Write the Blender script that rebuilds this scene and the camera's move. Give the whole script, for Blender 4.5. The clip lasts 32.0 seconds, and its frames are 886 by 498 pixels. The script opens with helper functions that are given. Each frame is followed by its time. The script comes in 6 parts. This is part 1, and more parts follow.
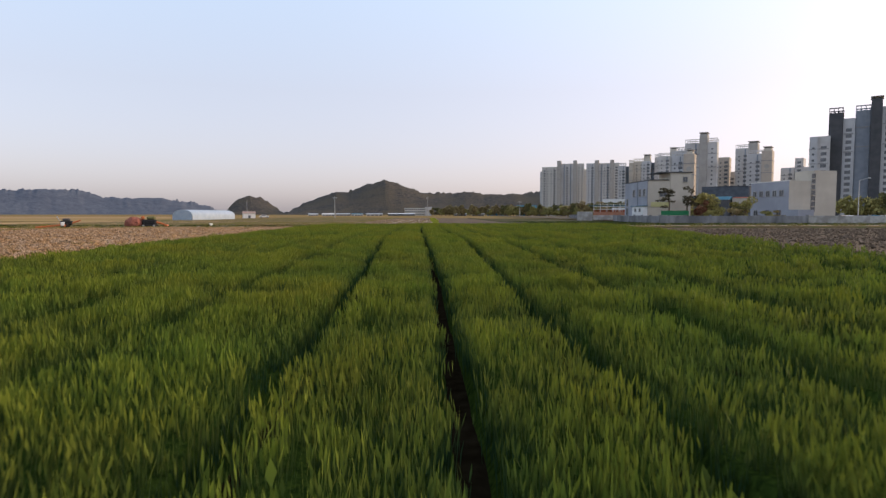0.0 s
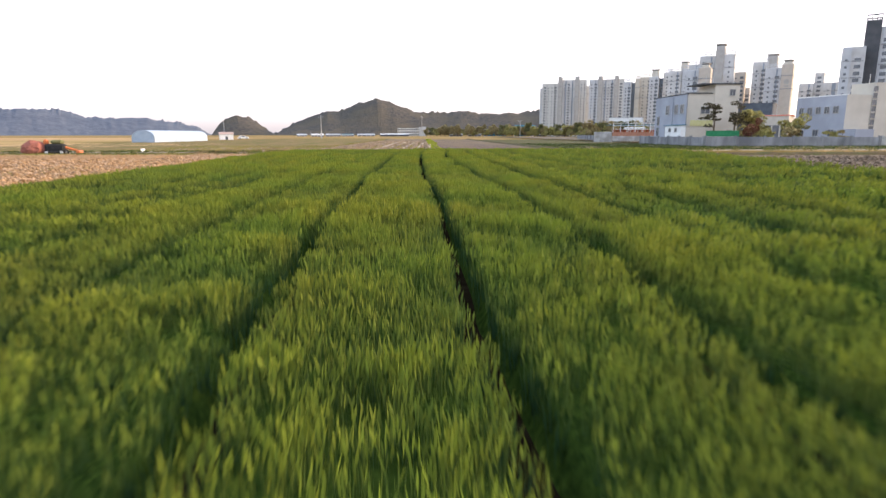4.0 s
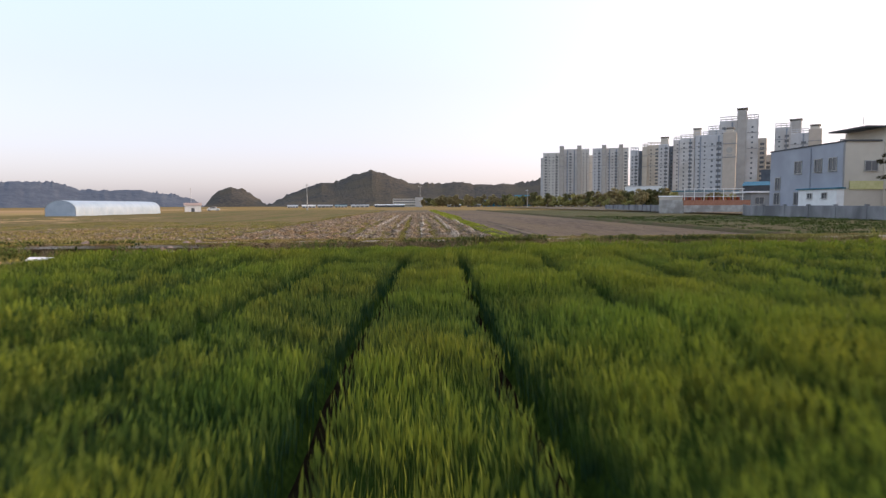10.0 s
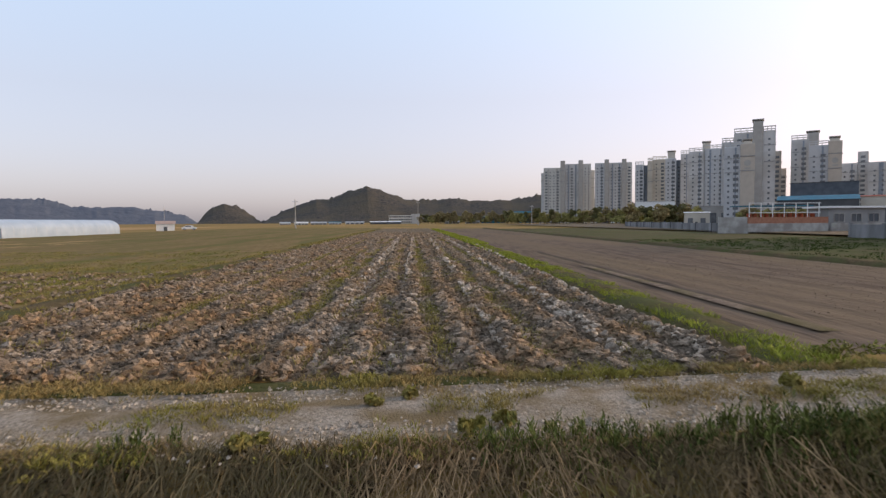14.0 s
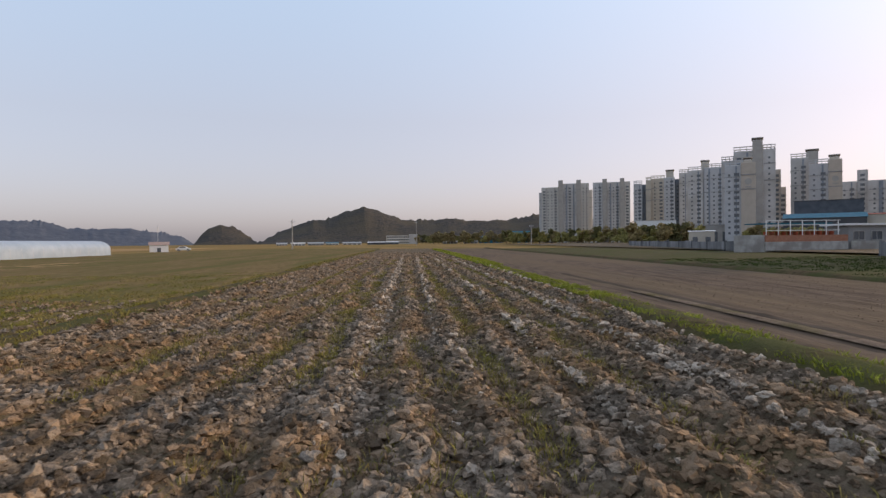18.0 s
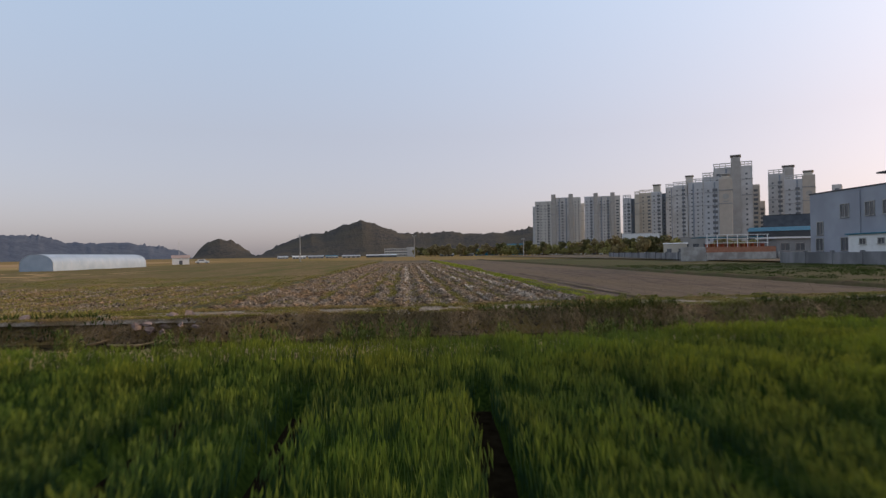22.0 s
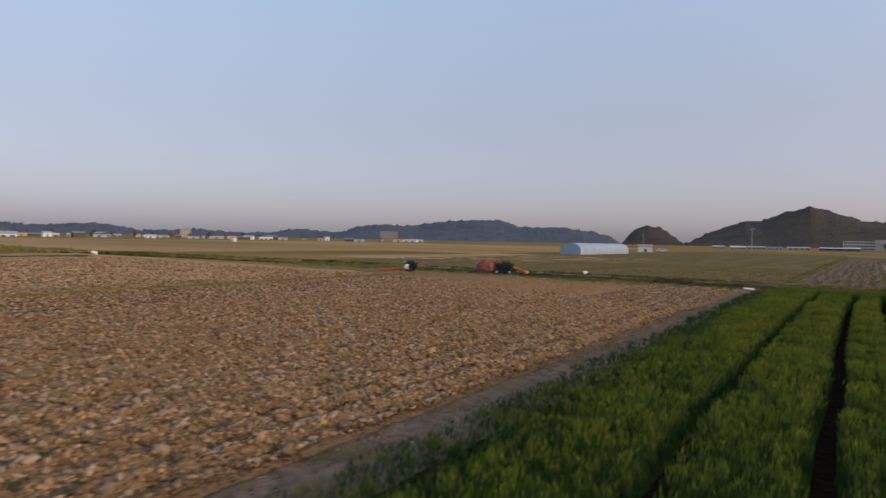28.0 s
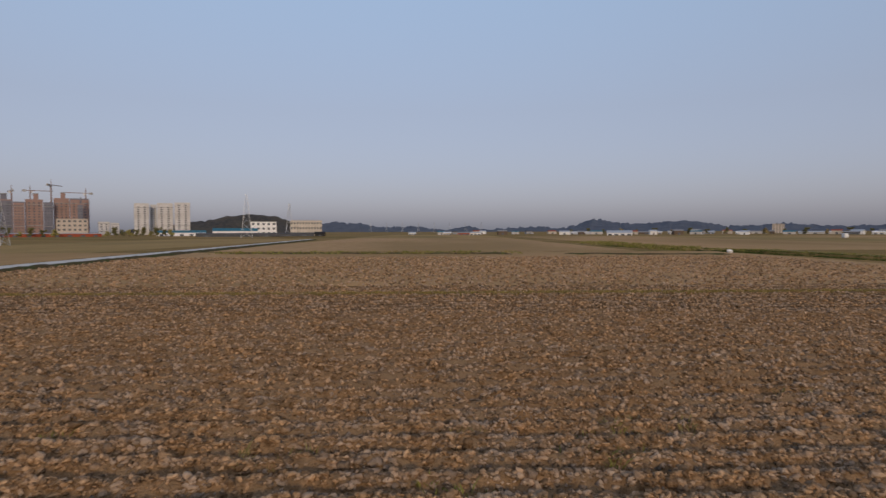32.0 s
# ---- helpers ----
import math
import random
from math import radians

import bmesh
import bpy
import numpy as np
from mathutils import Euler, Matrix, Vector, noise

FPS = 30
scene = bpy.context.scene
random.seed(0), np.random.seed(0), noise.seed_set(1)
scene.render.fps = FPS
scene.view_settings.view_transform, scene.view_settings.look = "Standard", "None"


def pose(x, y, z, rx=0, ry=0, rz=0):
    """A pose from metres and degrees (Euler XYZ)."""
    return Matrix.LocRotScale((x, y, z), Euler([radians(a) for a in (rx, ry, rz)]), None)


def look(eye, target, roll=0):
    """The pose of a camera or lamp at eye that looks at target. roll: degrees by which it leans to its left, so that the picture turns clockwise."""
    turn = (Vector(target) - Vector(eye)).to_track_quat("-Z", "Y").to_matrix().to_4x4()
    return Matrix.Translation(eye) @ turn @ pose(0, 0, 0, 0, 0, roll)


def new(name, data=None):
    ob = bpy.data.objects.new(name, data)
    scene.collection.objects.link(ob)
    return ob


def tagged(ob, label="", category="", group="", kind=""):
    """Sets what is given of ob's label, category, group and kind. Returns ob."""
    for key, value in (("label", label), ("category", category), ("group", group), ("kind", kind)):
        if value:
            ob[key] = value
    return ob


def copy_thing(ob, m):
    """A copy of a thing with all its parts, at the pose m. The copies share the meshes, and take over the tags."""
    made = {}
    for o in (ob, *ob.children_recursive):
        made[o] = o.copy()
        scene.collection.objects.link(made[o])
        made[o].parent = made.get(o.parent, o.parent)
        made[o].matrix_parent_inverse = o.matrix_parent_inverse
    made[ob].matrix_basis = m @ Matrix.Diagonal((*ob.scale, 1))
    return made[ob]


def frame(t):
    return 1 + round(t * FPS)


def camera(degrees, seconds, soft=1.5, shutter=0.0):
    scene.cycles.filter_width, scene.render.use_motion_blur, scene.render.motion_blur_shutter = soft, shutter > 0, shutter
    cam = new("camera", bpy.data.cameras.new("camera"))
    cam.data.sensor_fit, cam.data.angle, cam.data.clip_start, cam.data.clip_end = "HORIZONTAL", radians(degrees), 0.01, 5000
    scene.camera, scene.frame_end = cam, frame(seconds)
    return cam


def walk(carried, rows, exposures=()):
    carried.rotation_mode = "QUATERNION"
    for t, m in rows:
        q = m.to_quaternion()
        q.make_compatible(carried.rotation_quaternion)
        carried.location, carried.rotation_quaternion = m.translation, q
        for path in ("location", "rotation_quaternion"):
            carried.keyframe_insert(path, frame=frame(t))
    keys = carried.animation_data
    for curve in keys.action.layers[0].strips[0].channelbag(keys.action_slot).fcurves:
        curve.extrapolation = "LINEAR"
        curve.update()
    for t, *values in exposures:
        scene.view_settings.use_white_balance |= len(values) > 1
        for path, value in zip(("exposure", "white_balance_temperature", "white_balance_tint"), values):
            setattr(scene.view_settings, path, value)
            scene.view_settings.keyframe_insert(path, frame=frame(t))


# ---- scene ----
LENS = 74.6

cam = camera(LENS, 32.0, soft=1.4, shutter=0.25)
PATH = [
    (0, (0.000, -0.009, 1.763), (0.244, 9.970, 1.166), 0.01),
    (0.5, (-0.020, 1.171, 1.763), (0.231, 11.148, 1.141), 0.23),
    (1, (-0.040, 2.555, 1.661), (0.215, 12.531, 1.015), 0.25),
    (1.5, (-0.070, 4.000, 1.672), (0.187, 13.974, 1.007), 0.16),
    (2, (-0.100, 5.527, 1.728), (0.155, 15.499, 1.034), 0.08),
    (2.5, (-0.160, 7.318, 1.803), (0.098, 17.289, 1.089), 0.07),
    (4.5, (-0.791, 21.682, 1.943), (-0.434, 31.324, -0.682), -0.09),
    (5, (-1.111, 24.303, 1.949), (-0.748, 33.750, -1.308), -0.06),
    (5.5, (-1.536, 27.080, 1.929), (-1.164, 36.439, -1.574), -0.06),
    (6, (-1.971, 30.017, 1.886), (-1.589, 39.338, -1.717), -0.10),
    (6.5, (-2.302, 33.165, 1.839), (-1.909, 42.476, -1.789), -0.15),
    (7, (-2.495, 36.380, 1.804), (-2.092, 45.695, -1.812), -0.19),
    (7.5, (-2.653, 39.630, 1.767), (-2.245, 49.032, -1.617), -0.22),
    (8, (-2.835, 43.117, 1.726), (-2.415, 52.757, -0.899), -0.21),
    (8.5, (-2.994, 46.564, 1.703), (-2.562, 56.426, 0.103), -0.20),
    (9, (-3.146, 49.974, 1.693), (-2.708, 59.932, 0.893), -0.24),
    (9.5, (-3.273, 53.479, 1.716), (-2.826, 63.439, 0.949), -0.28),
    (10, (-3.367, 56.816, 1.780), (-2.914, 66.777, 1.028), -0.31),
    (10.5, (-3.499, 60.006, 1.840), (-3.031, 69.969, 1.114), -0.30),
    (11, (-3.654, 63.067, 1.885), (-3.174, 73.032, 1.191), -0.28),
    (11.5, (-3.761, 66.143, 1.936), (-3.270, 76.109, 1.269), -0.27),
    (12, (-3.882, 68.976, 1.998), (-3.381, 78.943, 1.358), -0.27),
    (12.5, (-4.082, 71.468, 2.065), (-3.575, 81.437, 1.471), -0.26),
    (13, (-4.317, 73.732, 2.124), (-3.805, 83.702, 1.553), -0.30),
    (13.5, (-4.480, 75.800, 2.167), (-3.958, 85.773, 1.646), -0.37),
    (14, (-4.563, 77.555, 2.193), (-4.031, 87.530, 1.719), -0.45),
    (14.5, (-4.646, 78.990, 2.195), (-4.103, 88.966, 1.774), -0.50),
    (15, (-4.746, 80.257, 2.164), (-4.198, 90.234, 1.771), -0.52),
    (15.5, (-4.858, 81.172, 2.133), (-4.299, 91.150, 1.773), -0.55),
    (17.5, (-5.253, 82.246, 2.129), (-4.674, 92.227, 1.947), -0.62),
    (18, (-5.432, 81.537, 2.110), (-4.842, 91.519, 1.982), -0.68),
    (18.5, (-5.567, 80.460, 2.076), (-4.970, 90.442, 1.997), -0.73),
    (19, (-5.676, 79.049, 2.025), (-5.069, 89.031, 1.988), -0.75),
    (19.5, (-5.794, 77.328, 1.960), (-5.170, 87.308, 1.959), -0.73),
    (20, (-5.921, 75.279, 1.897), (-5.300, 85.260, 1.931), -0.70),
    (20.5, (-6.066, 72.960, 1.863), (-5.440, 82.940, 1.933), -0.69),
    (21, (-6.218, 70.391, 1.857), (-5.577, 80.370, 1.927), -0.73),
    (21.5, (-6.308, 67.524, 1.874), (-5.667, 77.503, 1.958), -0.83),
    (22, (-6.301, 64.462, 1.928), (-5.655, 74.441, 2.020), -0.92),
    (22.5, (-6.235, 61.307, 2.030), (-5.573, 71.285, 2.126), -0.97),
    (23, (-6.160, 58.145, 2.170), (-5.484, 68.122, 2.262), -0.95),
    (23.5, (-6.100, 55.045, 2.334), (-5.420, 65.022, 2.417), -0.92),
    (24, (-6.083, 51.917, 2.532), (-5.394, 61.893, 2.608), -0.90),
    (24.5, (-6.122, 48.662, 2.761), (-5.433, 58.638, 2.809), -0.88),
    (26.5, (-7.174, 36.223, 3.182), (-9.988, 45.819, 3.162), 0.72),
    (27, (-7.568, 33.771, 3.248), (-11.484, 42.972, 3.182), 0.90),
    (27.5, (-7.926, 31.234, 3.264), (-12.878, 39.921, 3.145), 1.02),
    (28, (-8.191, 28.621, 3.267), (-14.111, 36.678, 3.111), 1.06),
    (28.5, (-8.388, 26.473, 3.301), (-15.206, 33.786, 3.076), 1.02),
    (29, (-8.568, 24.770, 3.358), (-16.179, 31.251, 3.093), 0.95),
    (29.5, (-8.638, 23.393, 3.435), (-16.958, 28.935, 3.142), 0.81),
    (30, (-8.552, 22.348, 3.537), (-17.457, 26.889, 3.236), 0.55),
    (30.5, (-8.384, 21.637, 3.634), (-17.762, 25.094, 3.323), 0.25),
    (31, (-8.194, 21.221, 3.695), (-17.913, 23.556, 3.372), 0.04),
    (31.5, (-7.977, 21.055, 3.723), (-17.901, 22.245, 3.408), -0.07),
    (32, (-7.745, 21.161, 3.731), (-17.740, 21.204, 3.425), -0.16),
]

EXPOSURES = [(0.0, 0.22, 7050, 10), (1.0, 0.22, 7050, 10), (2.5, 0.3, 7050, 10), (3.4, 0.5, 7050, 10), (4.2, 1.6, 7050, 10), (5.2, 2.5, 7050, 10), (6.0, 2.92, 7050, 10), (7.2, 2.95, 7050, 10), (8.0, 2.45, 7050, 10), 
             (8.5, 1.85, 7050, 10), (9.0, 1.05, 7050, 10), (9.5, 0.68, 7050, 10), (11.0, 0.5, 7050, 10), (13.0, 0.22, 7050, 10), (14.0, 0.18, 7050, 10), (15.5, 0.02, 7050, 10), 
             (18.0, -0.05, 7050, 10), (22.0, -0.22, 7050, 10), (24.5, -0.25, 7050, 10), (28.0, -0.4, 6750, 10), (30.0, -0.57, 6500, 10), (32.0, -0.75, 6500, 10)]
walk(cam, [(t, look(eye, target, roll)) for t, eye, target, roll in PATH], EXPOSURES)

# ---- world and sun ----
SUN_TO = Vector((0.95, 0.2, 0.27)).normalized()
world = bpy.data.worlds.new("evening_sky")
scene.world = world
world.use_nodes = True
wt = world.node_tree
sky = wt.nodes.new("ShaderNodeTexSky")
sky.sky_type = 'NISHITA'
sky.sun_disc = False
sky.sun_elevation = math.asin(SUN_TO.z)
sky.sun_rotation = math.atan2(SUN_TO.x, SUN_TO.y)
sky.air_density, sky.dust_density, sky.ozone_density = 1.0, 3.0, 6.0
bg = wt.nodes["Background"]
bg.inputs["Strength"].default_value = 0.15
haze = wt.nodes.new("ShaderNodeGamma")
haze.inputs["Gamma"].default_value = 0.4
# evening haze: mauve low down, clearer blue above
where = wt.nodes.new("ShaderNodeTexCoord")
height = wt.nodes.new("ShaderNodeSeparateXYZ")
wt.links.new(where.outputs["Generated"], height.inputs["Vector"])
tint = wt.nodes.new("ShaderNodeValToRGB")
tint.color_ramp.elements[0].position, tint.color_ramp.elements[0].color = 0.0, (0.9, 0.92, 1.04, 1)
tint.color_ramp.elements[1].position, tint.color_ramp.elements[1].color = 0.42, (1.07, 1.21, 1.3, 1)
tint.color_ramp.elements.new(0.07).color = (0.94, 0.93, 1.0, 1)
tint.color_ramp.elements.new(0.2).color = (0.96, 0.96, 1.01, 1)
tint.color_ramp.elements.new(0.75).color = (1.0, 1.0, 1.0, 1)
wt.links.new(height.outputs["Z"], tint.inputs["Fac"])
rich = wt.nodes.new("ShaderNodeMixRGB")
rich.blend_type = 'MULTIPLY'
rich.inputs["Fac"].default_value = 1.0
wt.links.new(tint.outputs["Color"], rich.inputs["Color2"])
veil = wt.nodes.new("ShaderNodeMixRGB")
veil.blend_type = 'MULTIPLY'
veil.inputs["Fac"].default_value = 1.0
veil.inputs["Color2"].default_value = (4.25, 3.64, 3.54, 1)
wt.links.new(sky.outputs["Color"], haze.inputs["Color"])
wt.links.new(haze.outputs["Color"], veil.inputs["Color1"])
wt.links.new(veil.outputs["Color"], rich.inputs["Color1"])
wt.links.new(rich.outputs["Color"], bg.inputs["Color"])
sun_data = bpy.data.lights.new("sun", 'SUN')
sun_data.energy, sun_data.angle, sun_data.color = 2.2, radians(4), (1.0, 0.74, 0.48)
sun = new("sun", sun_data)
sun.matrix_world = look(SUN_TO * 100, (0, 0, 0))

# ---- materials ----


def material(name, a, b, scale=4.0, rough=0.85, bump=0.0, stretch=(1, 1, 1), c=None, big=0.15, island=0.0, metal=0.0, spec=0.08, detail=6.0, bump_scale=None, dist=0.05):
    """Two colours by fine noise, a third by coarse noise, with bump."""
    m = bpy.data.materials.new(name)
    m.use_nodes = True
    nt = m.node_tree
    n, ln = nt.nodes, nt.links
    p = n["Principled BSDF"]
    p.inputs["Roughness"].default_value, p.inputs["Metallic"].default_value = rough, metal
    p.inputs["Specular IOR Level"].default_value = spec
    co = n.new("ShaderNodeTexCoord")
    mp = n.new("ShaderNodeMapping")
    mp.inputs["Scale"].default_value = stretch
    ln.new(co.outputs["Object"], mp.inputs["Vector"])
    no = n.new("ShaderNodeTexNoise")
    no.inputs["Scale"].default_value, no.inputs["Detail"].default_value = scale, detail
    ln.new(mp.outputs["Vector"], no.inputs["Vector"])
    ra = n.new("ShaderNodeValToRGB")
    ra.color_ramp.elements[0].position, ra.color_ramp.elements[1].position = 0.32, 0.68
    ra.color_ramp.elements[0].color, ra.color_ramp.elements[1].color = (*a, 1), (*b, 1)
    ln.new(no.outputs["Fac"], ra.inputs["Fac"])
    out = ra.outputs["Color"]
    if c:
        nb = n.new("ShaderNodeTexNoise")
        nb.inputs["Scale"].default_value, nb.inputs["Detail"].default_value = big, 4
        ln.new(mp.outputs["Vector"], nb.inputs["Vector"])
        rb = n.new("ShaderNodeValToRGB")
        rb.color_ramp.elements[0].position, rb.color_ramp.elements[1].position = 0.42, 0.62
        ln.new(nb.outputs["Fac"], rb.inputs["Fac"])
        mx = n.new("ShaderNodeMixRGB")
        mx.inputs["Color2"].default_value = (*c, 1)
        ln.new(rb.outputs["Color"], mx.inputs["Fac"])
        ln.new(out, mx.inputs["Color1"])
        out = mx.outputs["Color"]
    if island:
        ge = n.new("ShaderNodeNewGeometry")
        hs = n.new("ShaderNodeHueSaturation")
        mr = n.new("ShaderNodeMapRange")
        mr.inputs["To Min"].default_value, mr.inputs["To Max"].default_value = 1 - island, 1 + island
        ln.new(ge.outputs["Random Per Island"], mr.inputs["Value"])
        ln.new(mr.outputs["Result"], hs.inputs["Value"])
        ln.new(out, hs.inputs["Color"])
        out = hs.outputs["Color"]
    ln.new(out, p.inputs["Base Color"])
    if bump:
        bp = n.new("ShaderNodeBump")
        bp.inputs["Strength"].default_value, bp.inputs["Distance"].default_value = bump, dist
        if bump_scale:
            n2 = n.new("ShaderNodeTexNoise")
            n2.inputs["Scale"].default_value, n2.inputs["Detail"].default_value = bump_scale, 8
            ln.new(mp.outputs["Vector"], n2.inputs["Vector"])
            ln.new(n2.outputs["Fac"], bp.inputs["Height"])
        else:
            ln.new(no.outputs["Fac"], bp.inputs["Height"])
        ln.new(bp.outputs["Normal"], p.inputs["Normal"])
    return m


M_GROUND = material("dry_meadow", (0.23, 0.145, 0.05), (0.33, 0.21, 0.08), 1.5, 0.95, 0.6, c=(0.18, 0.13, 0.036), big=0.03, stretch=(1, 0.35, 1), bump_scale=9)
M_BROWN = material("ploughed_earth", (0.14, 0.08, 0.037), (0.38, 0.235, 0.12), 7, 0.95, 1.0, c=(0.28, 0.19, 0.11), big=0.9, bump_scale=28, dist=0.06)
M_OCHRE = material("ochre_field", (0.38, 0.235, 0.108), (0.48, 0.305, 0.148), 0.5, 0.95, 0.4, c=(0.31, 0.2, 0.085), big=0.02, stretch=(0.3, 1, 1))
M_OLIVE = material("olive_field", (0.32, 0.21, 0.082), (0.41, 0.27, 0.11), 0.5, 0.95, 0.4, c=(0.25, 0.18, 0.065), big=0.02, stretch=(0.3, 1, 1))
M_CLOD = material("earth_clod", (0.22, 0.128, 0.062), (0.49, 0.315, 0.172), 14, 0.95, 1.0, island=0.55, c=(0.36, 0.265, 0.185), big=1.6, bump_scale=40, dist=0.04)
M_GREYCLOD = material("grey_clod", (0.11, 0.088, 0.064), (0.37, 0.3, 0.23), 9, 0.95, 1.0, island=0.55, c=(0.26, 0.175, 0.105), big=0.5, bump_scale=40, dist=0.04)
M_GREYSOIL = material("grey_ploughed_soil", (0.065, 0.05, 0.037), (0.25, 0.2, 0.15), 6, 0.95, 1.0, c=(0.15, 0.115, 0.065), big=0.5, bump_scale=30, dist=0.06)
M_DARKSOIL = material("dark_tilled_soil", (0.084, 0.061, 0.044), (0.165, 0.122, 0.088), 3, 0.95, 1.0, c=(0.15, 0.11, 0.072), big=0.25, stretch=(1, 0.12, 1), bump_scale=8)
M_DIRT = material("bare_dirt_track", (0.145, 0.108, 0.08), (0.25, 0.192, 0.146), 5, 0.95, 1.0, c=(0.14, 0.115, 0.06), big=0.8, bump_scale=30, dist=0.05)
M_GRAVEL = material("gravel", (0.21, 0.18, 0.14), (0.46, 0.4, 0.33), 22, 0.95, 1.0, c=(0.2, 0.15, 0.085), big=1.3, bump_scale=35, dist=0.05)
M_BANK = material("dry_bank", (0.06, 0.045, 0.022), (0.13, 0.095, 0.05), 4, 0.95, 0.9, c=(0.07, 0.075, 0.025), big=0.5, bump_scale=12)
M_STRAW = material("stubble", (0.17, 0.132, 0.068), (0.33, 0.265, 0.15), 9, 0.95, 0.8, bump_scale=15, c=(0.2, 0.165, 0.08), big=0.9)
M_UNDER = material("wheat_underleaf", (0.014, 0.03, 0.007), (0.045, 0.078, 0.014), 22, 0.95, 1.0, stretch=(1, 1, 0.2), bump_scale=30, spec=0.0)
# near-black soil: the shade between the wheat beds is put into this colour
M_SHADED_SOIL = material("shaded_furrow_soil", (0.009, 0.007, 0.004), (0.021, 0.017, 0.01), 6, 0.95, 0.6, spec=0.0)
M_FOREST = material("forest_hill", (0.042, 0.042, 0.044), (0.1, 0.088, 0.072), 0.1, 0.95, 0.7, c=(0.092, 0.08, 0.06), big=0.012, bump_scale=0.16, dist=6)
# far woods: distance haze is mixed into the base colour, pale and bluish
M_HAZED_HILL = material("haze_tinted_hill", (0.085, 0.1, 0.132), (0.115, 0.13, 0.16), 0.02, 0.95, 0.6, bump_scale=0.04, dist=10)
M_GRASS = material("grass_blade", (0.11, 0.125, 0.026), (0.22, 0.215, 0.05), 1.2, 0.75, 0, island=0.35, c=(0.27, 0.215, 0.09), big=0.35)
M_DRYGRASS = material("dry_grass_blade", (0.2, 0.125, 0.062), (0.44, 0.31, 0.175), 1.6, 0.85, 0, island=0.45, c=(0.17, 0.13, 0.068), big=0.6)
M_REED = material("reed_blade", (0.085, 0.12, 0.026), (0.2, 0.205, 0.05), 1.0, 0.7, 0, island=0.35)
M_FRESH = material("fresh_grass_blade", (0.19, 0.23, 0.03), (0.33, 0.35, 0.05), 0.8, 0.7, 0, island=0.3)
M_PALE = material("pale_clod", (0.3, 0.25, 0.195), (0.54, 0.47, 0.385), 14, 0.95, 1.0, island=0.35, bump_scale=45, dist=0.03)
M_WALL_W = material("white_render", (0.53, 0.52, 0.51), (0.61, 0.6, 0.585), 0.4, 0.8, 0.1, c=(0.46, 0.44, 0.415), big=0.08)
M_WALL_B = material("beige_render", (0.5, 0.455, 0.385), (0.57, 0.52, 0.44), 0.5, 0.85, 0.1, c=(0.45, 0.405, 0.34), big=0.1)
M_WALL_PINK = material("tan_render", (0.46, 0.4, 0.335), (0.52, 0.455, 0.385), 0.4, 0.85, 0.1)
M_WALL_GREY = material("grey_render", (0.25, 0.25, 0.25), (0.32, 0.32, 0.32), 0.4, 0.85, 0.1)
M_WALL_DARK = material("charcoal_render", (0.07, 0.075, 0.08), (0.1, 0.1, 0.105), 0.4, 0.8, 0.1)
M_GLASS = material("dark_window", (0.07, 0.08, 0.092), (0.14, 0.152, 0.168), 0.5, 0.15, 0, spec=0.6)
M_PANE = material("shaded_pane", (0.06, 0.07, 0.08), (0.11, 0.12, 0.135), 0.5, 0.15, 0, spec=0.6)
M_CONC = material("weathered_concrete", (0.36, 0.35, 0.33), (0.5, 0.49, 0.465), 1.5, 0.9, 0.3, c=(0.28, 0.265, 0.245), big=0.5, bump_scale=12, dist=0.01)
M_BRICK = material("red_brick", (0.32, 0.15, 0.1), (0.42, 0.21, 0.14), 3, 0.9, 0.3)
M_BLUE = material("turquoise_sheet", (0.015, 0.12, 0.18), (0.03, 0.17, 0.235), 0.8, 0.5, 0)
M_GREENF = material("green_mesh_fence", (0.02, 0.16, 0.07), (0.04, 0.22, 0.1), 2, 0.6, 0)
M_METAL = material("galvanised_steel", (0.45, 0.46, 0.47), (0.55, 0.56, 0.57), 3, 0.45, 0, metal=0.6)
M_WHITE = material("white_paint", (0.72, 0.72, 0.7), (0.8, 0.8, 0.78), 2, 0.6, 0)
M_RED = material("rust_red_paint", (0.3, 0.06, 0.03), (0.42, 0.1, 0.045), 4, 0.6, 0.2, c=(0.22, 0.07, 0.04), big=1)
M_ORANGE = material("orange_paint", (0.46, 0.13, 0.05), (0.56, 0.18, 0.07), 4, 0.5, 0)
M_BLACK = material("black_rubber", (0.02, 0.02, 0.02), (0.04, 0.04, 0.04), 6, 0.8, 0.2)
M_WOOD = material("bark", (0.09, 0.065, 0.045), (0.16, 0.12, 0.085), 6, 0.9, 0.6, stretch=(1, 1, 0.2))
M_LEAF = material("spring_leaf", (0.23, 0.215, 0.075), (0.38, 0.34, 0.13), 0.8, 0.7, 0, island=0.35)
M_REDLEAF = material("bronze_leaf", (0.14, 0.06, 0.04), (0.22, 0.1, 0.06), 0.8, 0.7, 0, island=0.35)
M_OLIVELEAF = material("olive_leaf", (0.22, 0.175, 0.08), (0.34, 0.27, 0.13), 0.8, 0.7, 0, island=0.35)
M_PINE = material("brown_pine_needles", (0.05, 0.045, 0.026), (0.095, 0.08, 0.045), 0.8, 0.8, 0, island=0.3)
M_DARKLEAF = material("pine_leaf", (0.11, 0.11, 0.05), (0.19, 0.18, 0.08), 0.8, 0.8, 0, island=0.3)
M_PLASTIC = material("greenhouse_film", (0.3, 0.37, 0.45), (0.39, 0.46, 0.53), 0.6, 0.35, 0.1, spec=0.5)
M_ROAD = material("concrete_road", (0.5, 0.48, 0.45), (0.6, 0.58, 0.54), 0.7, 0.9, 0.2)

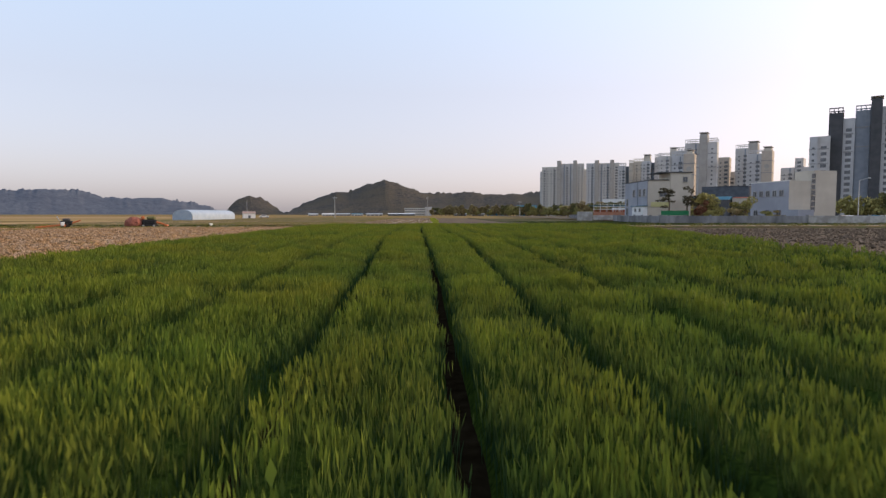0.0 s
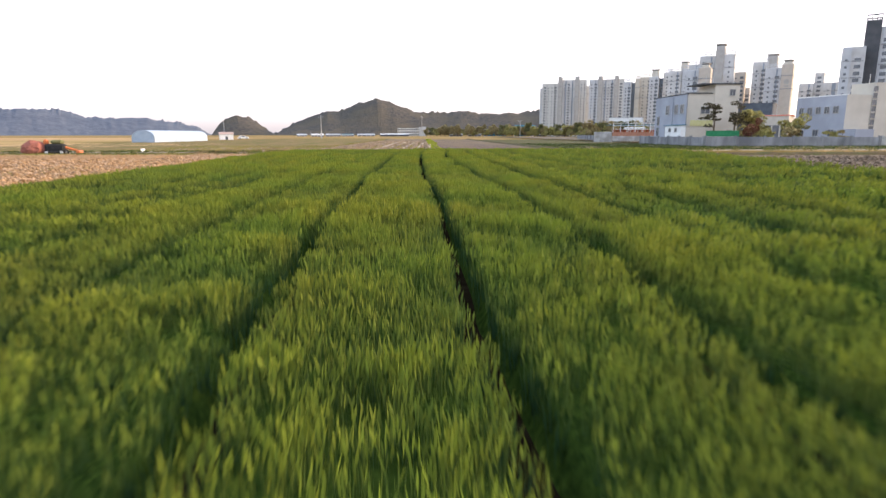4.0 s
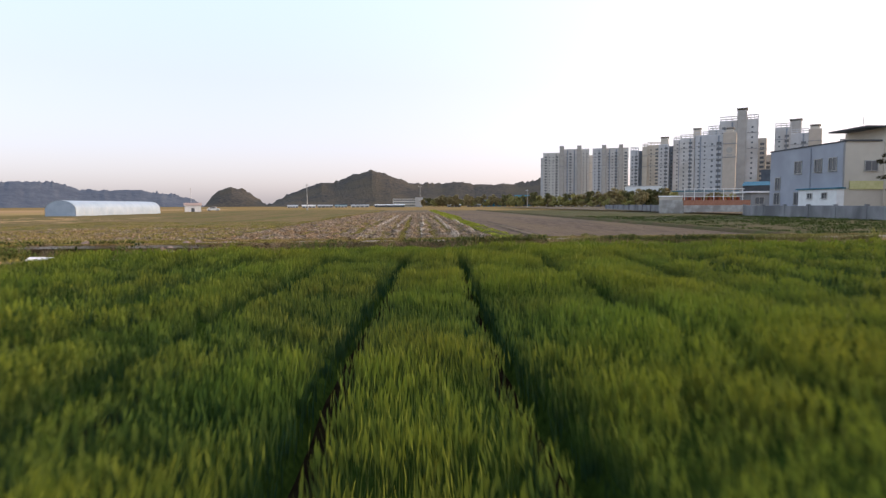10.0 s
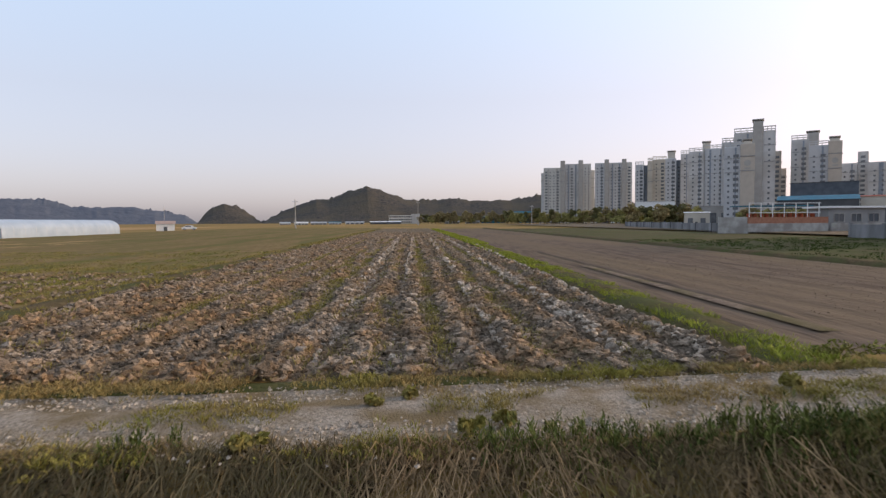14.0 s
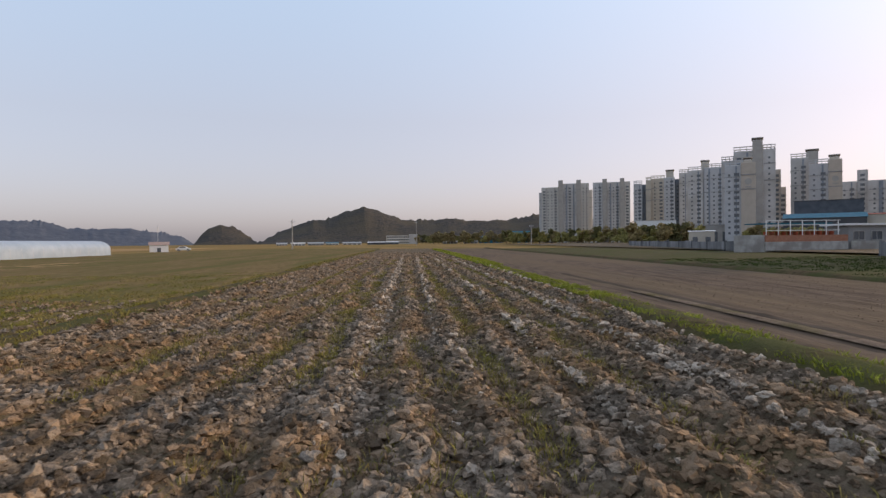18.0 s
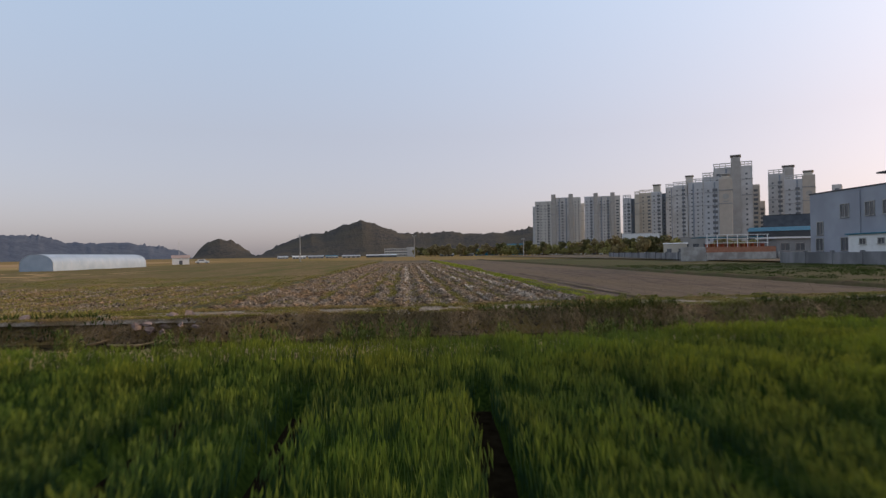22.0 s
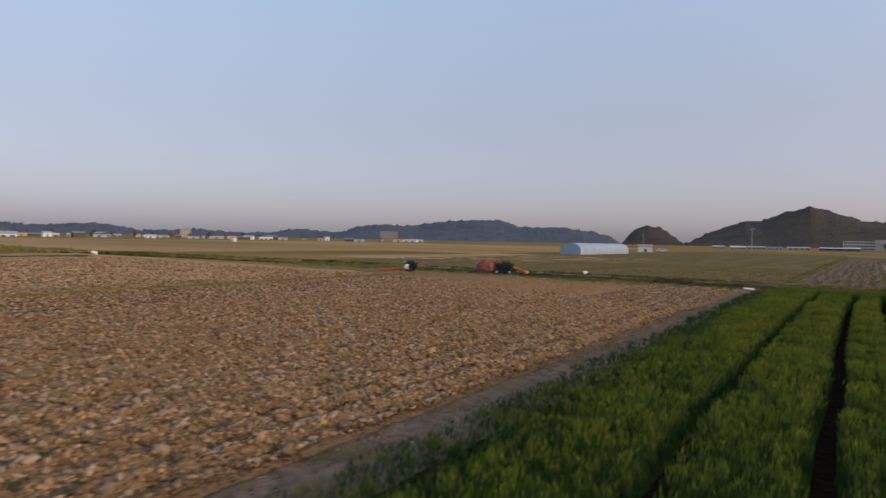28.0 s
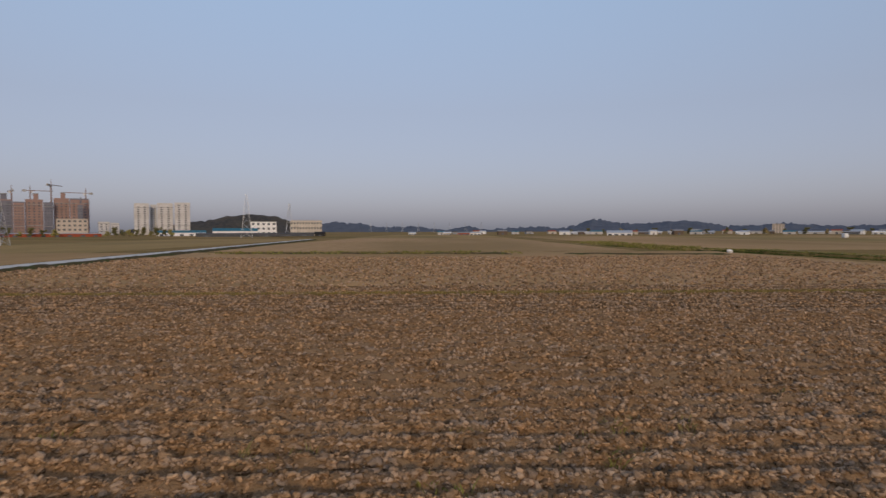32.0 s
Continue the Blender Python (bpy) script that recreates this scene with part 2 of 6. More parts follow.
water_mat = bpy.data.materials.new("still_water")
water_mat.use_nodes = True
wp = water_mat.node_tree.nodes["Principled BSDF"]
wp.inputs["Base Color"].default_value = (0.003, 0.006, 0.008, 1)
wp.inputs["Roughness"].default_value = 0.04
wp.inputs["IOR"].default_value = 1.33
wn = water_mat.node_tree.nodes.new("ShaderNodeTexNoise")
wn.inputs["Scale"].default_value = 2.5
wb = water_mat.node_tree.nodes.new("ShaderNodeBump")
wb.inputs["Strength"].default_value, wb.inputs["Distance"].default_value = 0.05, 0.02
water_mat.node_tree.links.new(wn.outputs["Fac"], wb.inputs["Height"])
water_mat.node_tree.links.new(wb.outputs["Normal"], wp.inputs["Normal"])

# wheat: blue-green stems, yellower towards the awns; feet darkened with painted canopy shade
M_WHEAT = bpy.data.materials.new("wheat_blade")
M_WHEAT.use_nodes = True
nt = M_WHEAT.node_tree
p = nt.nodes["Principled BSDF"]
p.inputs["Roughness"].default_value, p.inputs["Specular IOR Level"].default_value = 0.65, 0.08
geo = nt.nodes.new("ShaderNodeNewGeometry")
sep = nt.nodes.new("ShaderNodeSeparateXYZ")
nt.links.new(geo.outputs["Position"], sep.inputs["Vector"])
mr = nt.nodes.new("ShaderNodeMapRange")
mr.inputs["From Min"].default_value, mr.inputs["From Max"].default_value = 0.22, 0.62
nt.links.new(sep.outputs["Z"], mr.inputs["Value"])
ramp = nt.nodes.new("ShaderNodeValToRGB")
# low end: stem green plus the shade deep in the canopy
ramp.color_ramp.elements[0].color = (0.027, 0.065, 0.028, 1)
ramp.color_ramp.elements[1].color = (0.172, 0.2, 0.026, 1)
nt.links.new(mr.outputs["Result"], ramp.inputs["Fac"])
nz = nt.nodes.new("ShaderNodeTexNoise")
nz.inputs["Scale"].default_value, nz.inputs["Detail"].default_value = 0.5, 5
nt.links.new(geo.outputs["Position"], nz.inputs["Vector"])
hs = nt.nodes.new("ShaderNodeHueSaturation")
m1 = nt.nodes.new("ShaderNodeMapRange")
m1.inputs["To Min"].default_value, m1.inputs["To Max"].default_value = 0.88, 1.12
nt.links.new(geo.outputs["Random Per Island"], m1.inputs["Value"])
nt.links.new(m1.outputs["Result"], hs.inputs["Value"])
m2 = nt.nodes.new("ShaderNodeMapRange")
m2.inputs["From Min"].default_value, m2.inputs["From Max"].default_value = 0.3, 0.7
m2.inputs["To Min"].default_value, m2.inputs["To Max"].default_value = 0.482, 0.53
nt.links.new(nz.outputs["Fac"], m2.inputs["Value"])
nt.links.new(m2.outputs["Result"], hs.inputs["Hue"])
nt.links.new(ramp.outputs["Color"], hs.inputs["Color"])
nt.links.new(hs.outputs["Color"], p.inputs["Base Color"])
tr = nt.nodes.new("ShaderNodeBsdfTranslucent")
nt.links.new(hs.outputs["Color"], tr.inputs["Color"])
ms = nt.nodes.new("ShaderNodeMixShader")
ms.inputs["Fac"].default_value = 0.3
nt.links.new(p.outputs["BSDF"], ms.inputs[1])
nt.links.new(tr.outputs["BSDF"], ms.inputs[2])
nt.links.new(ms.outputs["Shader"], nt.nodes["Material Output"].inputs["Surface"])

# ---- helpers for meshes ----
RNG = np.random.default_rng(7)


def mesh_np(name, verts, faces, mat, smooth=False):
    """A mesh from arrays: verts (n,3), faces (m,3) or (m,4)."""
    verts, faces = np.asarray(verts, np.float32), np.asarray(faces, np.int32)
    me = bpy.data.meshes.new(name)
    k = faces.shape[1]
    me.vertices.add(len(verts))
    me.vertices.foreach_set("co", verts.ravel())
    me.loops.add(faces.size)
    me.loops.foreach_set("vertex_index", faces.ravel())
    me.polygons.add(len(faces))
    me.polygons.foreach_set("loop_start", np.arange(0, faces.size, k, dtype=np.int32))
    me.polygons.foreach_set("use_smooth", np.full(len(faces), smooth))
    me.update(calc_edges=True)
    me.materials.append(mat)
    return me


def part(name, bm, mat, parent=None, label=""):
    me = bpy.data.meshes.new(name)
    bm.to_mesh(me)
    bm.free()
    me.materials.append(mat)
    ob = new(name, me)
    if parent:
        ob.parent = parent
    if label:
        tagged(ob, label)
    return ob


def part_np(name, verts, faces, mat, parent=None, label="", smooth=False):
    ob = new(name, mesh_np(name, verts, faces, mat, smooth))
    if parent:
        ob.parent = parent
    if label:
        tagged(ob, label)
    return ob


def empty(name, x, y, z=0.0, rz=0.0, label="", category="", group=""):
    ob = new(name)
    ob.matrix_world = pose(x, y, z, 0, 0, rz)
    return tagged(ob, label, category, group)


def box(sx, sy, sz, x=0, y=0, z=0, bevel=0.0, rz=0.0, bm=None):
    """A box on z, centred in x and y; added to bm if given."""
    bm = bm or bmesh.new()
    made = bmesh.ops.create_cube(bm, size=1)["verts"]
    m = pose(x, y, z + sz / 2, 0, 0, rz) @ Matrix.Diagonal((sx, sy, sz, 1))
    bmesh.ops.transform(bm, matrix=m, verts=made)
    if bevel:
        edges = list({e for v in made for e in v.link_edges})
        bmesh.ops.bevel(bm, geom=edges, offset=bevel, segments=1, affect='EDGES')
    return bm


def rod(a, b, r, r2=None, sides=8, bm=None):
    """A tapered rod between two points."""
    bm = bm or bmesh.new()
    a, b = Vector(a), Vector(b)
    q = (b - a).to_track_quat('Z', 'Y').to_matrix().to_4x4()
    made = bmesh.ops.create_cone(bm, cap_ends=True, segments=sides, radius1=r, radius2=r if r2 is None else r2, depth=(b - a).length)["verts"]
    bmesh.ops.transform(bm, matrix=Matrix.Translation((a + b) / 2) @ q, verts=made)
    return bm


def value_noise(x, y, scale, seed=0):
    """Smooth noise of 0 to 1 on arrays."""
    u, v = x / scale, y / scale
    i, j = np.floor(u).astype(np.int64), np.floor(v).astype(np.int64)
    fu, fv = u - i, v - j
    fu, fv = fu * fu * (3 - 2 * fu), fv * fv * (3 - 2 * fv)

    def h(a, b):
        s = np.sin(a * 127.1 + b * 311.7 + seed * 74.7) * 43758.5453
        return s - np.floor(s)
    return (h(i, j) * (1 - fu) + h(i + 1, j) * fu) * (1 - fv) + (h(i, j + 1) * (1 - fu) + h(i + 1, j + 1) * fu) * fv


def grid_faces(nx, ny):
    a = (np.arange(ny - 1)[:, None] * nx + np.arange(nx - 1)[None]).ravel()
    return np.stack([a, a + 1, a + nx + 1, a + nx], 1)


def spread(lo, hi, fine_lo, fine_hi, step, grow=1.35):
    """Grid lines: fine in the middle, growing outwards."""
    mid = list(np.arange(fine_lo, fine_hi + step / 2, step))
    s, v, left = step, fine_lo, []
    while v > lo:
        s *= grow
        v = max(lo, v - s)
        left.append(v)
    s, v, right = step, mid[-1], []
    while v < hi:
        s *= grow
        v = min(hi, v + s)
        right.append(v)
    return np.array(left[::-1] + mid + right)


# ---- ground ----
WATER_Z = -0.55


def canal_y(x):
    """The middle of the canal."""
    return 80.0 - 0.0012 * np.minimum(0, x + 40) ** 2


def smoothstep(a, b, v):
    w = np.clip((v - a) / (b - a), 0, 1)
    return w * w * (3 - 2 * w)


def ground_z(x, y):
    d = y - canal_y(x) + 0.25 * (value_noise(x, y * 0 + 3, 1.7, 4) - 0.5)
    cut = smoothstep(-3.1, -1.7, d) * (1 - smoothstep(1.8, 2.75, d))
    lip = 0.1 * smoothstep(2.2, 2.8, d) * (1 - smoothstep(4.9, 6.0, d))
    bump_ = 0.08 * (value_noise(x, y, 0.7, 2) - 0.5) * np.exp(-(d / 4.0) ** 2)
    return -1.15 * cut + lip + bump_ - 0.02


gx = spread(-4500, 4500, -28, 22, 0.45, 1.25)
gy = spread(-4500, 4500, 75.8, 84.6, 0.2, 1.18)
GX, GY = np.meshgrid(gx, gy)
ground = part_np("ground", np.stack([GX, GY, ground_z(GX, GY)], -1).reshape(-1, 3), grid_faces(len(gx), len(gy)), M_GROUND, smooth=True)
tagged(ground, "flat farmland of dry stubble and thin grass", "ground", kind="structure")


def field(name, x0, x1, y0, y1, z, mat, label, step=0.5, amp=0.0, rows=0.0, skew=0.0, seed=1):
    """A field as a sheet of soil with plough rows along y; skew is its lean in x per metre of y."""
    nx, ny = max(2, int((x1 - x0) / step) + 1), max(2, int((y1 - y0) / max(step, (y1 - y0) / 700)) + 1)
    X, Y = np.meshgrid(np.linspace(x0, x1, nx), np.linspace(y0, y1, ny))
    Z = z + amp * (value_noise(X, Y, step * 2.2, seed) - 0.3) + amp * 0.8 * (value_noise(X, Y, step * 5.5, seed + 50) - 0.5)
    if rows:
        Z = Z + amp * 0.6 * np.cos((X - x1 + 0.3) * 2 * np.pi / rows)
    edge = np.minimum(np.minimum(X - x0, x1 - X), np.minimum(Y - y0, y1 - Y))
    Z = np.where(edge < step * 0.5, z - 0.015, np.maximum(Z, z - 0.01))
    X = X + skew * (Y - 40)
    ob = part_np(name, np.stack([X, Y, Z], -1).reshape(-1, 3), grid_faces(nx, ny), mat, smooth=True)
    return tagged(ob, label, "field", kind="structure")


LEAN = -0.018
FURROW_Y = (0, 4, 9, 15, 27, 33, 40, 47, 57, 62, 68, 73)
LINE_A = (-3.1, -3.15, -3.2, -3.5, -4.05, -4.2, -4.3, -4.2, -4.12, -4.05, -3.85, -3.55)
LINE_L = (-7.9, -7.95, -8.0, -8.2, -8.4, -8.5, -8.65, -8.75, -8.9, -8.9, -8.8, -8.9)
LINE_B = (-1.22, -1.26, -1.3, -1.6, -2.18, -2.36, -2.56, -2.54, -2.55, -2.52, -2.4, -2.2)
LINE_C = (0.32, 0.28, 0.22, 0.16, -0.1, -0.2, -0.5, -0.58, -0.7, -0.64, -0.5, -0.2)
LINE_D = (1.66, 1.62, 1.5, 1.6, 1.85, 1.75, 1.5, 1.25, 1.0, 1.2, 1.5, 1.9)
LINE_E = (3.3, 3.28, 3.28, 3.35, 3.5, 3.4, 3.2, 3.1, 2.9, 3.0, 3.2, 3.4)
# each furrow: the line that it runs along, its offset and half its open width
FURROWS = [(LINE_L, -1.8, 0.09), (LINE_L, 0.0, 0.12), (LINE_L, 1.32, 0.11), (LINE_A, -1.8, 0.11), (LINE_A, 0.0, 0.085), (LINE_B, 0.0, 0.065), (LINE_C, 0.0, 0.07), (LINE_D, 0.0, 0.085)]
FURROWS += [(LINE_E, 1.8 * k, 0.14 + 0.015 * k) for k in range(11)]
WHEAT_X0, WHEAT_X1, WHEAT_Y0, WHEAT_Y1 = -13.9, 24.0, -17.0, 72.5


def cells(x, y, size, seed):
    """Rounded lumps packed side by side: a height of 0 to 1."""
    u, v = x / size, y / size
    i, j = np.floor(u), np.floor(v)
    best, rnd = np.full(x.shape, 9.0), np.zeros(x.shape)
    for a in (-1, 0, 1):
        for b in (-1, 0, 1):
            h1 = np.sin((i + a) * 127.1 + (j + b) * 311.7 + seed * 17.3) * 43758.5453
            h2 = np.sin((i + a) * 269.5 + (j + b) * 183.3 + seed * 31.1) * 24634.6345
            h1, h2 = h1 - np.floor(h1), h2 - np.floor(h2)
            d = (u - i - a - h1) ** 2 + (v - j - b - h2) ** 2
            near = d < best
            best, rnd = np.where(near, d, best), np.where(near, h1 * 0.5 + h2 * 0.5, rnd)
    return np.sqrt(np.clip(1 - best / 0.8, 0, 1)) * (0.2 + 0.8 * rnd)


def turned_soil(x, y, rows, x0, seed, ridge_h=0.12):
    """Height of ploughed soil: ridges along y, broken into lumps of three sizes."""
    wx = x + 0.1 * (value_noise(x, y, 0.21, seed) - 0.5)
    wy = y + 0.1 * (value_noise(x, y, 0.19, seed + 1) - 0.5)
    ridge_ = 0.5 + 0.5 * np.cos((x + (0.5 if rows > 0.9 else 0.22) * (value_noise(x, y, 2.5, 61) - 0.5) - x0) * 2 * np.pi / rows)
    z = ridge_h * ridge_ + 0.05 * (value_noise(x, y, 0.8, seed + 2) - 0.5)
    z = z + (0.04 + 0.09 * ridge_) * cells(wx, wy, 0.3, seed) + 0.07 * cells(wx, wy, 0.17, seed + 3) + 0.035 * cells(wx, wy, 0.085, seed + 4)
    return z + 0.02 * (value_noise(x, y, 0.06, seed + 5) - 0.5)


def cloddy(name, x0, x1, y0, y1, z, mat, label, step, rows, ridge_x, skew, seed, near=False, left=False, right=False, relief=1.0):
    """A ploughed field as one sheet of lumpy turned soil."""
    X, Y = np.meshgrid(np.linspace(x0, x1, int((x1 - x0) / step) + 1), np.linspace(y0, y1, int((y1 - y0) / step / 0.85) + 1))
    taper = np.ones(X.shape)
    for wanted, inside in ((near, Y - y0), (left, X - x0), (right, x1 - X)):
        if wanted:
            taper = taper * smoothstep(0.0, 0.45, inside)
    Z = (z + relief * turned_soil(X, Y, rows, ridge_x, seed, 0.17 if rows < 0.9 else 0.12)) * taper - 0.03 * (1 - taper)
    ob = part_np(name, np.stack([X + skew * (Y - 40), Y, Z], -1).reshape(-1, 3), grid_faces(X.shape[1], X.shape[0]), mat, smooth=True)
    return tagged(ob, label, "field", kind="structure")


cloddy("field_brown", -21, -14.9, -4, 60, -0.05, M_BROWN, "ploughed brown rice field with rows of earth clods", 0.075, 0.75, -15.6, LEAN, 3, right=True)
cloddy("field_brown_2", -33, -21, -20, 70, -0.03, M_BROWN, "ploughed brown rice field with rows of earth clods", 0.12, 0.75, -15.6, LEAN, 3)
field("field_brown_3", -46.5, -33, -70, 76, 0.03, M_BROWN, "ploughed brown field towards a grassy bund", 0.25, 0.11, 1.0, LEAN, 3)
field("field_brown_4", -33, -14.9, -70, -4, 0.0, M_BROWN, "ploughed brown field running south", 0.3, 0.11, 1.0, LEAN, 3)
field("field_brown_5", -33, -14.9, 60, 76, 0.0, M_BROWN, "ploughed brown field towards the canal", 0.2, 0.12, 1.0, LEAN, 3)
field("field_brown_far", -112, -47.6, -70, 70, 0.03, M_OCHRE, "brown ploughed field beyond a grassy bund", 0.7, 0.14, 0, LEAN, 4)
cloddy("field_ploughed", -13.4, 0.6, 85.35, 97.5, -0.07, M_GREYSOIL, "grey ploughed paddy with rows of turned clods and weeds", 0.06, 0.95, -13.2, 0.0, 5, True, True, True)
cloddy("field_ploughed_2", -13.4, 0.6, 97.5, 128, -0.07, M_GREYSOIL, "grey ploughed paddy with rows of turned clods and weeds", 0.12, 0.95, -13.2, 0.0, 5, False, True, True)
field("field_ploughed_3", -13.4, 0.6, 128, 260, 0.03, M_GREYSOIL, "grey ploughed paddy running towards the hill", 0.25, 0.1, 0.95, 0.0, 5)
cloddy("field_dark", 1.9, 16.4, 86.4, 122, 0.0, M_DARKSOIL, "dark tilled field with faint rows", 0.11, 1.3, 2.2, 0.0, 6, True, True, True, 0.24)
field("field_dark_2", 1.9, 16.4, 122, 250, 0.03, M_DARKSOIL, "dark tilled field running towards the road", 0.6, 0.02, 0, 0.0, 6)
field("field_dark_right", 18.9, 80, -12, 70, 0.03, M_DARKSOIL, "dark ploughed field beside the wheat", 0.5, 0.09, 0.8, 0.155, 8)
field("dirt_strip", -14.95, -13.3, -20, 74.5, 0.02, M_DIRT, "bare dirt strip between wheat and ploughed earth", 0.12, 0.08, 0, LEAN, 9)
def track_mid(x):
    """The middle line of the gravel track across the canal."""
    return 84.05 + 0.05 * np.clip(x + 5, -9, 60) + 0.25 * (value_noise(x, x * 0, 6.0, 77) - 0.5)


tx, tv = np.linspace(-120, 120, 900), np.linspace(-1.15, 1.05, 17)
TV, TX = np.meshgrid(tv, tx, indexing="ij")
TZ = 0.1 + 0.05 * np.exp(-(TV / 0.28) ** 2) + 0.03 * (value_noise(TX, TV, 0.35, 78) - 0.5) - 0.12 * smoothstep(0.95, 1.2, np.abs(TV))
track = part_np("gravel_track", np.stack([TX, track_mid(TX) + TV, TZ], -1).reshape(-1, 3), grid_faces(len(tx), len(tv)), M_GRAVEL, smooth=True)
tagged(track, "gravel farm track with weeds along its crown", "track", kind="structure")

# water
water = part_np("water", [(-260, 40, WATER_Z), (200, 40, WATER_Z), (200, 84, WATER_Z), (-260, 84, WATER_Z)], [(0, 1, 2, 3)], water_mat)
tagged(water, "still dark canal water mirroring the sky", "canal", kind="structure")

# ---- blades, clods: many small pieces ----


def blades(pos, height, width, count, spread_r, lean, base=0.0, rng=RNG):
    """Tufts of tapered blades with a bend: arrays of verts and triangles."""
    n = len(pos) * count
    P = np.repeat(pos, count, 0)
    H = np.repeat(height, count) * rng.uniform(0.65, 1.12, n)
    a, b = rng.uniform(0, 2 * np.pi, n), rng.uniform(0, 2 * np.pi, n)
    r = spread_r * np.sqrt(rng.uniform(0, 1, n))
    foot = P + np.stack([r * np.cos(a), r * np.sin(a), np.zeros(n)], 1)
    side = np.stack([np.cos(b), np.sin(b), np.zeros(n)], 1) * width * rng.uniform(0.6, 1.3, n)[:, None] / 2
    out = np.stack([np.cos(a), np.sin(a), np.zeros(n)], 1) * (lean * rng.uniform(0.2, 1.4, n) * H)[:, None]
    up = np.zeros((n, 3))
    up[:, 2] = H
    mid = foot + (base + (1 - base) * 0.55) * up + 0.3 * out
    V = np.stack([foot + base * up, mid - side, foot + up + out, mid + side], 1).reshape(-1, 3)
    F = (np.array([[0, 3, 1], [1, 3, 2]])[None] + np.arange(n)[:, None, None] * 4).reshape(-1, 3)
    return V, F


def clods(pos, size, rng=RNG, flat=0.65):
    """Rough lumps: jittered icosahedra."""
    g = (1 + 5 ** 0.5) / 2
    base = np.array([(-1, g, 0), (1, g, 0), (-1, -g, 0), (1, -g, 0), (0, -1, g), (0, 1, g), (0, -1, -g), (0, 1, -g), (g, 0, -1), (g, 0, 1), (-g, 0, -1), (-g, 0, 1)], float) / 1.9
    tri = np.array([(0, 11, 5), (0, 5, 1), (0, 1, 7), (0, 7, 10), (0, 10, 11), (1, 5, 9), (5, 11, 4), (11, 10, 2), (10, 7, 6), (7, 1, 8), (3, 9, 4), (3, 4, 2), (3, 2, 6), (3, 6, 8), (3, 8, 9), (4, 9, 5), (2, 4, 11), (6, 2, 10), (8, 6, 7), (9, 8, 1)])
    n = len(pos)
    V = base[None] * rng.uniform(0.5, 1.25, (n, 12, 1)) + rng.normal(0, 0.17, (n, 12, 3))
    V *= (size[:, None] * rng.uniform(0.7, 1.35, (n, 3)))[:, None, :] * np.array([1, 1, flat])
    a = rng.uniform(0, 6.28, n)
    c, s = np.cos(a)[:, None], np.sin(a)[:, None]
    V = np.stack([V[:, :, 0] * c - V[:, :, 1] * s, V[:, :, 0] * s + V[:, :, 1] * c, V[:, :, 2]], 2) + pos[:, None]
    return V.reshape(-1, 3), (tri[None] + 12 * np.arange(n)[:, None, None]).reshape(-1, 3)


def stuff(name, vf, mat, label, category, smooth=False):
    ob = part_np(name, vf[0], vf[1], mat, smooth=smooth)
    return tagged(ob, label, category, kind="stuff")


def furrow_dist(x, y):
    """Distance to the nearest furrow's open width."""
    wave = 0.12 * (value_noise(y * 0 + 5, y, 3.0, 11) - 0.5) + 0.05 * (value_noise(y * 0 + 9, y, 0.8, 12) - 0.5)
    d = np.full(x.shape, 9.0)
    for line, o, half in FURROWS:
        d = np.minimum(d, np.abs(x - np.interp(y, FURROW_Y, line) - o - wave) - half)
    return d + 5 * smoothstep(71.6, 72.8, y)


def canopy(x, y):
    """Height of the wheat: in tussocks, low and thin along the dirt strip."""
    h = 0.5 + 0.17 * (value_noise(x, y, 1.2, 21) - 0.5) + 0.17 * (value_noise(x, y, 0.5, 22) - 0.5) + 0.1 * (value_noise(x, y, 5.0, 23) - 0.5)
    edge = x - WHEAT_X0 - LEAN * (y - 40)
    return h * (0.45 + 0.55 * smoothstep(0.2, 2.2, edge + 0.8 * (value_noise(x, y, 0.9, 25) - 0.5)))


def wheat_end(x):
    return np.clip(75.05 + 0.1 * (x + 4), 74.5, 76.0) + 0.5 * (value_noise(x, x * 0, 2.0, 31) - 0.5)


def wheat_right(y):
    return 12.3 + 0.155 * y


def ears(pos, length, width, rng):
    """Upright ears with a slight lean: slim spindles."""
    n = len(pos)
    a, lean = rng.uniform(0, 6.28, n), rng.normal(0, 0.16, (n, 2))
    L = length * rng.uniform(0.7, 1.3, n)
    axis = np.stack([lean[:, 0], lean[:, 1], np.ones(n)], 1) * L[:, None]
    c = np.stack([np.cos(a), np.sin(a), np.zeros(n)], 1) * (width / 2 * rng.uniform(0.7, 1.2, n))[:, None]
    V = np.stack([pos - 0.25 * axis, pos + 0.4 * axis + c, pos + axis, pos + 0.3 * axis - c], 1).reshape(-1, 3)
    return V, (np.array([(0, 1, 2), (0, 2, 3)])[None] + 4 * np.arange(n)[:, None, None]).reshape(-1, 3)


def together(*vfs):
    V, F, k = [], [], 0
    for v, f in vfs:
        V.append(v)
        F.append(f + k)
        k += len(v)
    return np.concatenate(V), np.concatenate(F)


